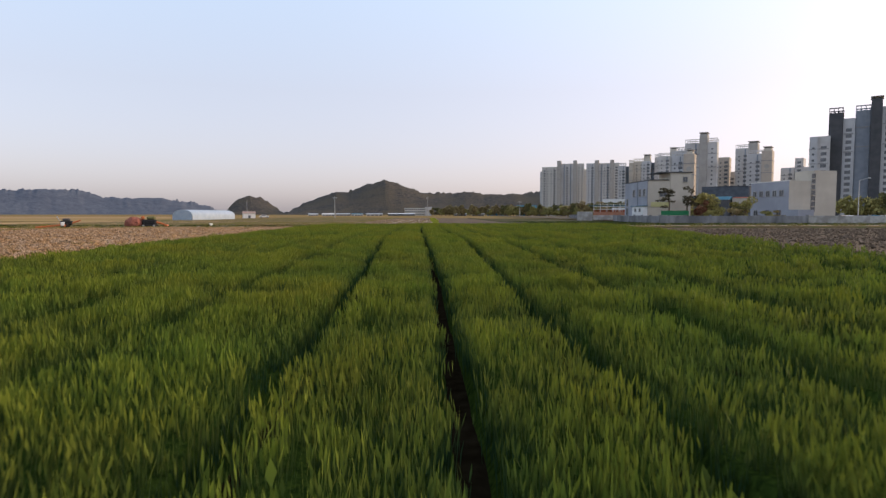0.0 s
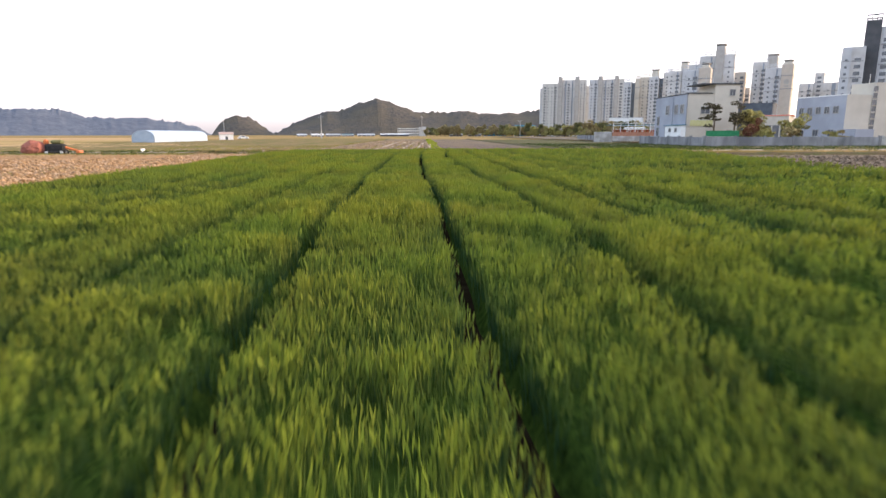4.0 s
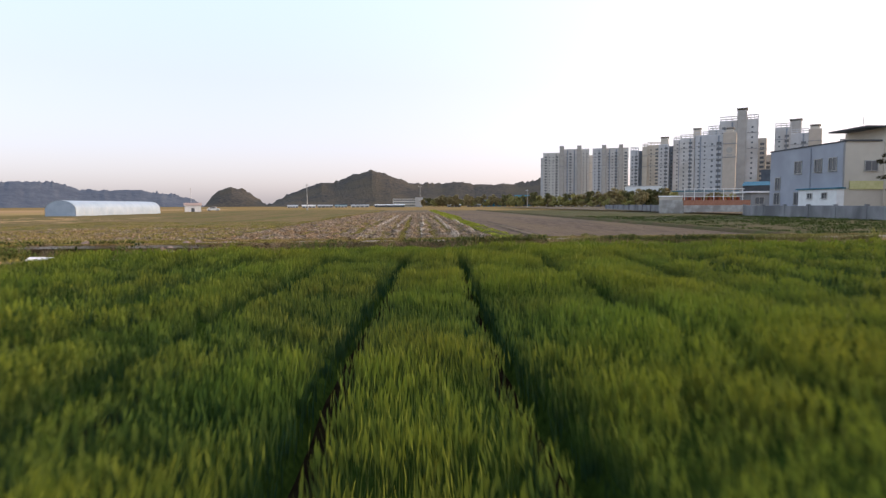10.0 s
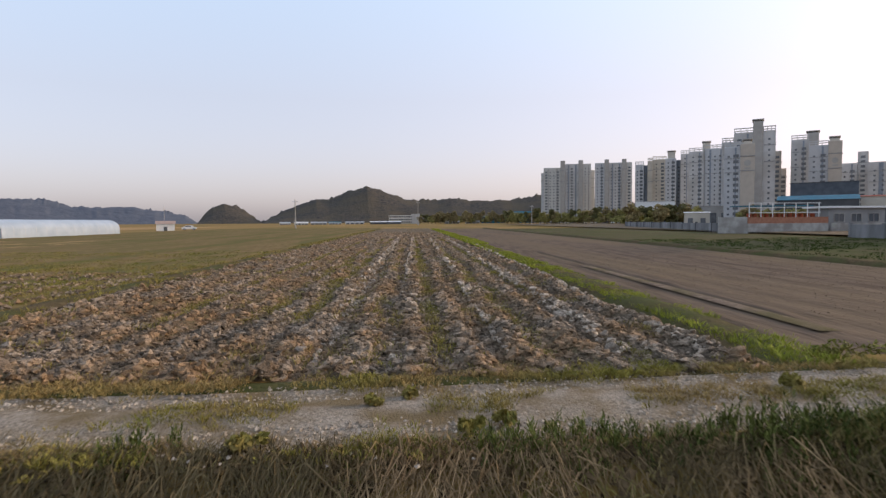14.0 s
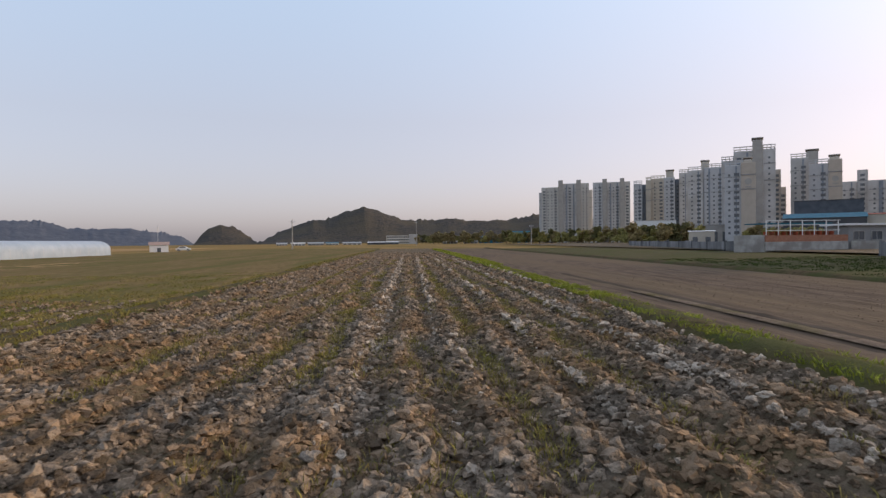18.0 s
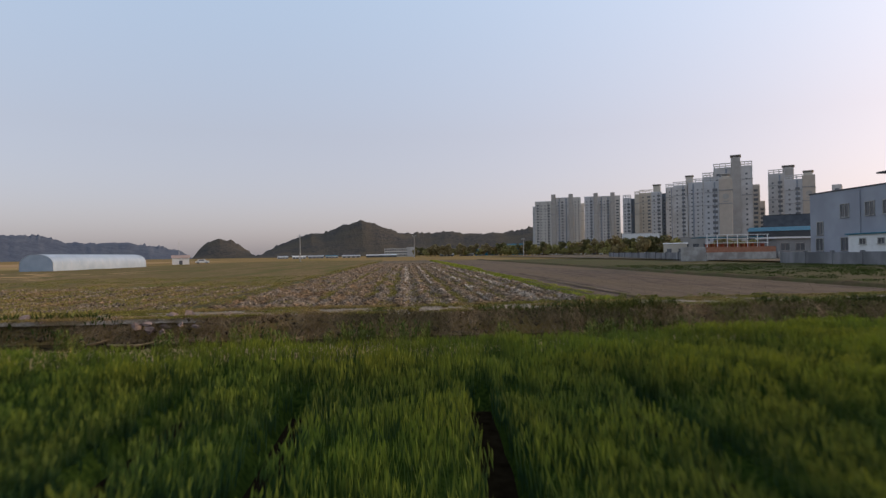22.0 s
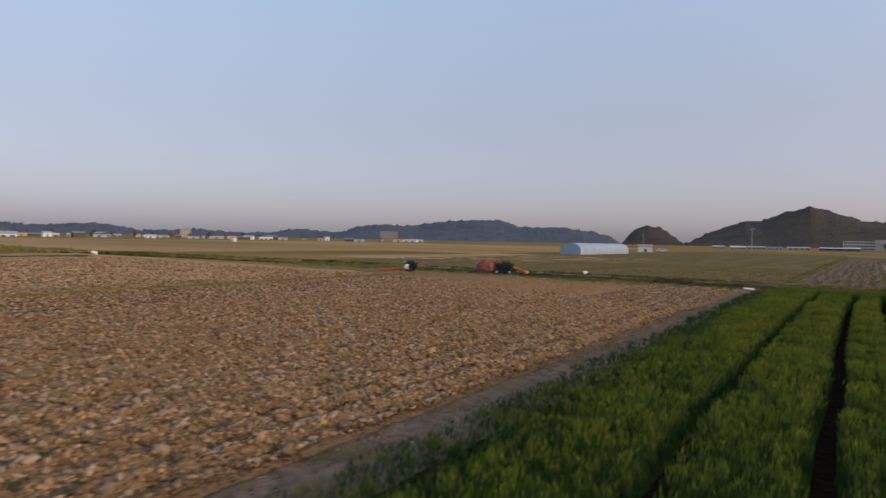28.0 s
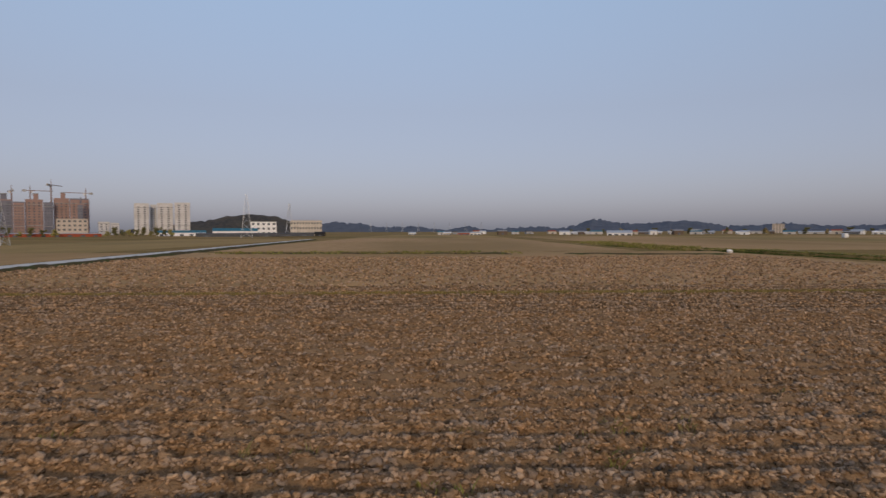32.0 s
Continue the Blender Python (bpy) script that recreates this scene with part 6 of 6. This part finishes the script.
# ---- village at the foot of the hill ----
VILLAGE = ((11.25, 9.95, 0.05, 560, M_WHITE, M_WHITE), (9.7, 8.2, 0.0, 600, M_WALL_W, M_METAL), (8.0, 6.8, -0.02, 620, M_WHITE, M_BLUE), (6.4, 4.6, -0.05, 640, M_WALL_W, M_METAL),
           (4.0, 1.0, -0.1, 560, M_WALL_DARK, M_WHITE), (-3.4, -4.8, -0.06, 560, M_WALL_W, M_WHITE), (-5.4, -6.8, -0.05, 560, M_WALL_W, M_METAL), (-7.0, -9.3, 0.5, 620, M_BLUE, M_BLUE), (12.6, 11.6, -0.08, 640, M_WHITE, M_METAL))
for az_l, az_r, top, d, wall, roof in VILLAGE:
    hall_at(az_l, az_r, top, d, O18, wall, roof, "long low farm hall at the foot of the hill", 10, 0.8, 4)
cx, cy = spot(0.7, 640)
sch = empty("school_building", cx, cy, 0, 0.7, "three-storey pale building with window bands", "building")
part("wall", box(33, 10, 9.2), M_WALL_B, sch)
part("wing", box(9, 12, 10.6, 13, 0, 0), M_WALL_W, sch)
for f in range(3):
    for k in range(10):
        part("window", box(1.9, 0.16, 1.3, -14.6 + 2.55 * k, -5.02, 1.2 + 2.9 * f), M_GLASS, sch)
    part("band", box(33.2, 0.3, 0.35, 0, -5.0, 2.8 + 2.9 * f), M_WHITE, sch)
for k in range(9):
    xy = spot(-0.9 - 0.42 * k, 560 + 8 * (k % 3))
    ob = copy_thing(proto[1 if k % 3 else 2], pose(xy[0], xy[1], 0, 0, 0, 40 * k) @ Matrix.Scale(1.15 + 0.15 * (k % 2), 4))
    ob["group"] = "roadside trees"


for k in range(20):
    xy = spot(-2.0 - 0.45 * k, 545 + 9 * (k % 4))
    ob = copy_thing(proto[2 if k % 3 else 0], pose(xy[0], xy[1], 0, 0, 0, 70 * k) @ Matrix.Scale(1.3 + 0.25 * (k % 3), 4))
    ob["group"] = "roadside trees"


def utility_pole(x, y, h, label):
    p_ = empty("utility_pole", x, y, 0, 0, label, "utility pole", "utility poles")
    part("mast", rod((0, 0, -0.2), (0, 0, h), 0.24, 0.14, 10), M_CONC, p_)
    part("crossarm", box(2.2, 0.14, 0.14, 0, 0, h - 0.9), M_METAL, p_)
    for s in (-0.9, 0.0, 0.9):
        part("insulator", rod((s, 0, h - 0.76), (s, 0, h - 0.45), 0.07, 0.05, 6), M_WHITE, p_)
    return p_


for az, d, h in ((11.14, 215, 10.6), (-0.78, 330, 14.0), (-12.02, 330, 11.0)):
    xy = spot(az, d)
    utility_pole(xy[0], xy[1], h, "grey concrete utility pole in the fields")

# ---- farm hut with a van ----
hut = shed(-79.0, 258, 5.0, 5, 2.1, 22, M_WHITE, material("faded_brown_roof", (0.36, 0.26, 0.22), (0.44, 0.33, 0.28), 3, 0.8, 0.2), "small white farm hut with a red-brown roof", "hut", 0.9, 1)
pole = part("radio_mast", rod((-81, 262, 0), (-81, 262, 8.0), 0.06), M_METAL)
tagged(pole, "thin metal mast beside the hut", "mast")


def parked_car(x, y, rz, mat, label, s=1.0):
    c = empty("car", x, y, 0.1, rz, label, "car")
    bm = bmesh.new()
    prof = [(-2.1, 0.35), (-2.1, 0.85), (-1.7, 0.95), (-1.1, 1.42), (0.7, 1.45), (1.3, 0.98), (2.05, 0.85), (2.1, 0.35)]
    left = [bm.verts.new((a * s, -0.85 * s, b * s)) for a, b in prof]
    right = [bm.verts.new((a * s, 0.85 * s, b * s)) for a, b in prof]
    bm.faces.new(left[::-1])
    bm.faces.new(right)
    for i in range(8):
        j = (i + 1) % 8
        bm.faces.new((left[i], left[j], right[j], right[i]))
    part("body", bm, mat, c)
    part("window", box(1.7 * s, 1.72 * s, 0.34 * s, -0.2 * s, 0, 1.0 * s), M_GLASS, c)
    for a in (-1.3, 1.3):
        for b in (-0.8, 0.8):
            w = part("wheel", rod((a * s, (b - 0.1) * s, 0.32 * s), (a * s, (b + 0.1) * s, 0.32 * s), 0.32 * s, None, 12), M_BLACK, c)
            part("rim", rod((a * s, (b - 0.11) * s, 0.32 * s), (a * s, (b + 0.11) * s, 0.32 * s), 0.18 * s, None, 10), M_METAL, w)
    return c


parked_car(-73.5, 262, 15, M_WHITE, "small white van parked beside the hut")
crng = random.Random(3)
for k in range(16):
    xy = spot(-13 - 0.62 * k, 395 - 3 * k)
    parked_car(xy[0], xy[1], crng.uniform(-20, 20), (M_WHITE, M_WALL_GREY, M_WALL_DARK, M_WHITE)[k % 4], ("white car parked under roadside trees", "grey car parked under roadside trees", "dark car parked under roadside trees", "white car parked under roadside trees")[k % 4])
for k in range(7):
    parked_car(103 + 4.2 * k, 141 + 1.2 * k, 80 + crng.uniform(-10, 10), (M_WHITE, M_WALL_DARK, M_BLUE)[k % 3], ("white car parked beside the office block", "dark car parked beside the office block", "blue car parked beside the office block")[k % 3])
for k in range(3):
    x_, y_ = 96 + 18 * k, 128 + 10 * k
    sl = empty("street_lamp", x_, y_, YARD, 0, "grey street lamp with a curved arm", "street lamp", "street lamps")
    part("mast", rod((0, 0, 0), (0, 0, 9), 0.1, 0.06), M_METAL, sl)
    part("arm", rod((0, 0, 9), (2.0, 0, 9.6), 0.05), M_METAL, sl)
    part("lamp_head", box(0.7, 0.25, 0.12, 2.2, 0, 9.55), M_WHITE, sl)

# ---- machines left on the canal verge ----
m1_ = empty("tiller", -45.2, 73.4, 0.05, 20, "black power tiller with an orange drawbar on the verge", "farm machine")
part("engine", box(1.3, 0.7, 0.55, 0.2, 0, 0.35, bevel=0.12), M_BLACK, m1_)
part("cover", box(0.8, 0.6, 0.3, 0.2, 0, 0.88, bevel=0.1), M_WALL_DARK, m1_)
part("drawbar", rod((-2.9, -0.8, 0.1), (0.3, -0.2, 0.45), 0.1, 0.1), M_ORANGE, m1_, "long orange drawbar")
part("lift_arm", rod((0.5, 0.0, 0.5), (1.7, 0.1, 0.95), 0.11, 0.08), M_ORANGE, m1_, "orange lift arm")
part("tank", box(0.45, 0.4, 0.5, -0.1, -0.5, 0.25, bevel=0.1), M_WHITE, m1_, "white plastic tank")
part("handle", rod((-0.4, 0.2, 0.7), (-0.9, 0.3, 1.45), 0.035), M_METAL, m1_)
for s in (-0.5, 0.5):
    w = part("wheel", rod((0.1, s - 0.12, 0.32), (0.1, s + 0.12, 0.32), 0.34, None, 14), M_BLACK, m1_)
    part("rim", rod((0.1, s - 0.13, 0.32), (0.1, s + 0.13, 0.32), 0.16, None, 10), M_ORANGE, w)
m2_ = empty("old_harvester", -37.9, 78.4, 0.0, 15, "rusty red harvester with black body and orange arm", "farm machine")
bm = bmesh.new()
bmesh.ops.create_icosphere(bm, subdivisions=3, radius=1.0)
for v in bm.verts:
    k = 1 + 0.16 * noise.noise(v.co * 2.3)
    v.co = Vector((v.co.x * 1.15 * k - 1.2, v.co.y * 0.9 * k, max(v.co.z * 0.85 * k + 0.55, 0.0)))
part("covered_hopper", bm, material("faded_red_tarp", (0.24, 0.085, 0.06), (0.34, 0.13, 0.095), 5, 0.8, 0.4), m2_, "rust-red covered hopper")
part("body", box(1.7, 1.2, 0.8, 0.7, 0, 0.25, bevel=0.15), M_BLACK, m2_)
part("hood", box(1.0, 0.9, 0.4, 0.9, 0, 1.05, bevel=0.12), M_DARKLEAF, m2_, "dark green hood")
part("seat", box(0.4, 0.45, 0.5, -0.1, 0, 1.0, bevel=0.1), M_ORANGE, m2_)
part("arm", rod((1.5, 0, 0.7), (2.6, 0.2, 0.35), 0.14, 0.09), M_ORANGE, m2_, "orange cutter arm")
part("cutter", box(0.4, 1.3, 0.3, 2.7, 0.2, 0.1, bevel=0.08), M_ORANGE, m2_)
for s in (-0.65, 0.65):
    w = part("track", box(1.9, 0.28, 0.45, 0.7, s, 0.0, bevel=0.18), M_BLACK, m2_)
    for a in (0.05, 1.35):
        part("roller", rod((a, s - 0.16, 0.22), (a, s + 0.16, 0.22), 0.15, None, 10), M_METAL, w)
for x_, y_, z_, s in ((-30.6, 82.6, 0.1, 0.28), (-99.2, 66.7, 0.15, 0.5), (-100.0, 67.2, 0.15, 0.36)):
    V, F = clods(np.array([[0.0, 0.0, s * 0.6]]), np.array([s]), np.random.default_rng(int(abs(x_) * 10)), 0.9)
    tagged(part_np("filled_sack", V, F, M_WHITE), "crumpled white sack lying on the verge", "sack").matrix_world = pose(x_, y_, z_)
bx = part("feed_bale", box(2.6, 2.2, 2.2, bevel=0.4), M_WHITE)
bx.matrix_world = pose(-285.5, 215, 0)
tagged(bx, "white wrapped bale far out on the plain", "bale")

# ---- farm road and strips on the brown side ----
road = field("road", -262, -58, 0, 3.4, 0.36, M_ROAD, "pale concrete farm road", 1.0, 0.0, 0, 0.0, 21)
road.matrix_world = pose(0, -18.6, 0, 0, 0, 4.1)
bund("bund_road", -262, -38.4, -58, -23.6, 1.6, 0.3, "grassy shoulder of the farm road")
bund("bund_road_side", -262, -33.4, -58, -18.9, 1.8, 0.42, "dark weedy side of the farm road")
bund("bund_far_plot", -105, -15, -101, 33, 2.2, 0.3, "dark weedy bund between plots")
bund("bund_far_plot", -100, 40, -96, 66, 2.0, 0.25, "dark weedy bund between plots")
stuff("far_bund_grass", together(band(-108, -99, -16, 34, 1.2, 0.2, 0.45, 0.12, 6, 0.3, 0.6, 130, 0.5, 0.1), band(-200, -112, 62, 76, 0.8, 0.3, 0.6, 0.18, 6, 0.4, 0.6, 131, 0.4, 0.0)), M_GRASS, "weeds on the far bunds", "weeds")
for n_, (x0, x1, y0, y1, m_, l_) in enumerate(((-330, -116, -26, 58, M_OCHRE, "ochre harvested field"), (-420, -118, 72, 150, M_OCHRE, "ochre harvested field"), (-420, -90, 152, 240, M_OLIVE, "olive fallow field"),
                                               (-420, -110, 245, 420, M_OCHRE, "ochre harvested field"), (-600, -335, -30, 60, M_OLIVE, "olive fallow field"), (-300, -70, -110, -42, M_OLIVE, "olive fallow field"), (-88, -40, 100, 160, M_OCHRE, "bare strip beside the greenhouse"))):
    field("field_plain_%d" % (n_ + 1), x0, x1, y0, y1, 0.015, m_, l_, 12.0, 0.0, 0, 0.0, 30 + n_)

# ---- works and towers across the plain ----
PLAIN = ((72.7, 73.6, 0.12, 620, M_WHITE), (69.2, 70.6, 0.05, 640, M_WALL_PINK), (65.9, 66.8, 0.28, 700, M_WHITE), (64.8, 65.7, 0.12, 690, M_LAV), (62.7, 63.1, 0.02, 640, M_WHITE), (60.7, 62.3, 0.1, 760, M_WALL_W),
         (56.0, 58.4, -0.02, 700, M_WALL_W), (52.2, 53.4, 0.1, 640, M_WHITE), (43.9, 44.7, 0.06, 720, M_WHITE), (38.0, 40.0, 0.1, 740, M_WHITE), (89.0, 89.8, 0.02, 560, M_WALL_B), (87.2, 88.4, 0.02, 560, M_RED),
         (86.1, 87.2, 0.07, 570, M_WHITE), (74.5, 77.9, -0.04, 620, M_METAL), (69.5, 71.7, -0.01, 640, M_WOOD), (68.0, 68.7, 0.14, 660, M_WALL_W), (55.9, 57.8, -0.05, 720, M_METAL), (54.2, 55.3, -0.1, 620, M_WALL_DARK), (92.5, 93.2, 0.0, 640, M_WHITE))
for n_, (a, b, top, d, wall) in enumerate(PLAIN):
    hall_at(b, a, top, d, O32, wall, (M_METAL, M_WHITE, M_WALL_GREY)[n_ % 3], "low farm building far across the plain", 12, 1.0, 3)
hall_at(74.1, 71.85, 0.1, 500, O32, M_WHITE, M_METAL, "long white storage hall", 14, 2.0, 4)


def plain_block(az_l, az_r, top, d, wall, label, floors, cols):
    x, y = spot((az_l + az_r) / 2, d, O32)
    w, h = d * radians(abs(az_l - az_r)), math.tan(radians(top)) * d + 3.6
    t = empty("block", x, y, 0, (az_l + az_r) / 2, label, "building")
    part("wall", box(w, w * 0.6, h), wall, t)
    for f in range(floors):
        for k in range(cols):
            part("window", box(w / cols * 0.5, 0.16, h / floors * 0.45, ((k + 0.5) / cols - 0.5) * w, -w * 0.3, (f + 0.3) * h / floors), M_GLASS, t)
    part("parapet", box(w + 0.4, w * 0.6 + 0.4, 0.4, 0, 0, h), M_CONC, t)
    return t


plain_block(60.3, 59.4, 0.55, 900, M_WALL_PINK, "tan mid-rise block on the plain", 7, 4)
plain_block(42.3, 40.6, 0.68, 1100, M_WALL_GREY, "grey gridded block far across the plain", 6, 8)
plain_block(104.5, 101.6, 1.03, 560, M_WALL_B, "long three-storey beige works office", 3, 11)
plain_block(108.1, 105.8, 0.92, 600, M_WHITE, "white works building with dark windows", 3, 5)
plain_block(123.4, 121.2, 1.08, 640, M_WALL_PINK, "tan four-storey building across the plain", 4, 6)
hall_at(111.4, 107.5, 0.5, 560, O32, M_WHITE, M_BLUE, "white hall with a blue roof", 14, 2.5, 5)
hall_at(116.0, 112.0, 0.3, 580, O32, M_WHITE, M_BLUE, "white hall with a blue roof", 14, 2.0, 5)
hall_at(112.8, 102.4, -0.02, 470, O32, M_WALL_DARK, M_WALL_DARK, "long row of dark shade houses", 14, 0.8, 6)
hall_at(102.3, 101.3, 0.2, 470, O32, M_BLACK, M_BLACK, "black round-topped shade house far off", 8, 1.6, 1)
hall_at(127.5, 120.2, 0.1, 560, O32, M_RED, M_METAL, "long site hoarding in red and white", 4, 0.5, 8)
for az_l, az_r, top, d in ((117.7, 116.6, 2.5, 860), (116.5, 116.0, 2.42, 880), (115.9, 114.7, 2.55, 860), (114.5, 113.3, 2.62, 850), (120.4, 119.6, 0.9, 860), (119.5, 118.9, 0.8, 860)):
    x, y = spot((az_l + az_r) / 2, d, O32)
    w = d * radians(abs(az_l - az_r))
    tower(x, y, w * 1.05, w * 0.8, math.tan(radians(top)) * d + 3.5, rz=(az_l + az_r) / 2, wall=M_CREAM, side=M_WALL_W, label="cream high-rise apartment block across the plain", cols_x=2, cols_y=2, core=False, crown=False)
M_NET = material("building_net", (0.13, 0.13, 0.16), (0.2, 0.2, 0.23), 0.15, 0.9, 0.1)
M_RAW = material("raw_concrete", (0.25, 0.165, 0.14), (0.34, 0.235, 0.2), 0.1, 0.9, 0.1)
for n_, (az_l, az_r, top, d) in enumerate(((127.6, 126.3, 2.6, 720), (126.2, 125.5, 2.45, 715), (125.4, 124.3, 2.65, 720), (124.2, 123.6, 2.45, 715), (123.5, 122.5, 2.8, 725), (122.4, 121.1, 2.8, 720), (121.9, 121.5, 2.4, 700))):
    x, y = spot((az_l + az_r) / 2, d, O32)
    w = d * radians(abs(az_l - az_r))
    h = math.tan(radians(top)) * d + 3.5
    t = tower(x, y, w * 1.06, w * 0.7, h, rz=(az_l + az_r) / 2, wall=M_NET if n_ % 2 else M_RAW, side=M_RAW if n_ % 3 else M_NET, label="unfinished concrete tower wrapped in dark netting", cols_x=2, cols_y=3, core=n_ % 2 == 0, crown=False, group="towers under construction")


M_CRANE = material("weathered_crane_paint", (0.24, 0.17, 0.15), (0.32, 0.24, 0.21), 0.5, 0.7, 0)


def tower_crane(az, top, d, jib):
    x, y = spot(az, d, O32)
    h = math.tan(radians(top)) * d + 3.5
    c = empty("tower_crane", x, y, 0, az + jib, "tower crane over the building site", "crane", "tower cranes")
    part("mast", box(1.1, 1.1, h - 2), M_CRANE, c)
    part("jib", box(26, 0.6, 0.7, 7, 0, h - 2), M_CRANE, c)
    part("counterweight", box(3, 1.6, 2.2, -5, 0, h - 3), M_CONC, c)
    part("cab", box(1.8, 1.6, 2, 1.5, 1.2, h - 4), M_WHITE, c)
    part("apex", rod((0, 0, h - 1), (0, 0, h + 4), 0.5, 0.2, 4), M_CRANE, c)
    return c


for az, top, jib in ((126.3, 3.45, 100), (125.1, 3.5, 10), (123.7, 4.0, 60), (121.3, 3.4, 190)):
    tower_crane(az, top, 735, jib)


def pylon(x, y, h, label, mat):
    """A lattice mast with three pairs of arms."""
    p_ = empty("pylon", x, y, 0, 20, label, "pylon", "power line pylons")
    w0, w1 = h * 0.11, h * 0.02
    lev = [0, 0.16, 0.32, 0.48, 0.62, 0.74, 0.85, 0.93, 1.0]
    half = [w0 * (1 - k) ** 1.3 + w1 for k in lev]
    r = 0.0028 * h
    for a, b in ((-1, -1), (1, -1), (1, 1), (-1, 1)):
        bm = bmesh.new()
        for i in range(8):
            rod((a * half[i], b * half[i], lev[i] * h), (a * half[i + 1], b * half[i + 1], lev[i + 1] * h), r, r, 4, bm)
        part("leg", bm, mat, p_)
    for (a, b), (c, d) in (((-1, -1), (1, -1)), ((1, -1), (1, 1)), ((1, 1), (-1, 1)), ((-1, 1), (-1, -1))):
        bm = bmesh.new()
        for i in range(8):
            rod((a * half[i], b * half[i], lev[i] * h), (c * half[i + 1], d * half[i + 1], lev[i + 1] * h), r * 0.7, r * 0.7, 4, bm)
            rod((c * half[i], d * half[i], lev[i] * h), (a * half[i + 1], b * half[i + 1], lev[i + 1] * h), r * 0.7, r * 0.7, 4, bm)
        part("brace", bm, mat, p_)
    for z in (0.74, 0.84, 0.94):
        for s in (-1, 1):
            part("cross_arm", rod((0, 0, z * h), (s * h * 0.14, 0, z * h), r * 1.4, r * 0.5, 4), mat, p_)
    return p_


px_, py_ = spot(108.5, 400, O32)
pylon(px_, py_, 28, "pale steel lattice pylon on the plain", M_METAL)
px_, py_ = spot(104.6, 560, O32)
pylon(px_, py_, 30, "pale steel lattice pylon on the plain", M_METAL)
px_, py_ = spot(127.9, 205, O32)
pylon(px_, py_, 30, "pale steel lattice pylon beside the farm road", M_METAL)
for k in range(8):
    px_, py_ = spot(86 + 1.55 * k, 2600, O32)
    pylon(px_, py_, 42, "far steel lattice pylon on the horizon", M_METAL)
for k in range(16):
    xy = spot(119.8 - 0.55 * k if k < 10 else 127.5 - 0.8 * (k - 10), 545 + 6 * (k % 3), O32)
    ob = copy_thing(proto[1] if k % 3 else proto[0], pose(xy[0], xy[1], 0, 0, 0, 50 * k) @ Matrix.Scale(0.8 + 0.25 * (k % 2), 4))
    ob["group"] = "trees across the plain"
for k in range(26):
    xy = spot(52 + 1.0 * k + 0.4 * (k % 3), 660 + 15 * (k % 4), O32)
    ob = copy_thing(proto[1] if k % 4 else proto[2], pose(xy[0], xy[1], 0, 0, 0, 50 * k) @ Matrix.Scale(0.55 + 0.2 * (k % 3), 4))
    ob["group"] = "trees across the plain"

# small farmhouses and sheds strung along the edge of the plain
house_rng = random.Random(12)
for k in range(34):
    az = 39 + 1.55 * k + house_rng.uniform(-0.6, 0.6)
    d = house_rng.uniform(560, 760)
    w_ = radians(house_rng.uniform(0.35, 1.1)) * d
    xy = spot(az, d, O32)
    i_ = k % 5
    shed(xy[0], xy[1], w_, 8, house_rng.uniform(2.2, 3.6), az + house_rng.uniform(-15, 15), (M_WHITE, M_WALL_B, M_WALL_GREY, M_WALL_W, M_WOOD)[i_], (M_METAL, M_RED, M_WALL_DARK, M_BLUE, M_WALL_GREY)[i_],
         ("white farm shed with a metal roof across the plain", "beige farmhouse with a red-brown roof across the plain", "grey farm shed with a dark roof across the plain", "white farm shed with a blue roof across the plain", "brown timber shed with a grey roof across the plain")[i_], "farm building", 1.2, 1)
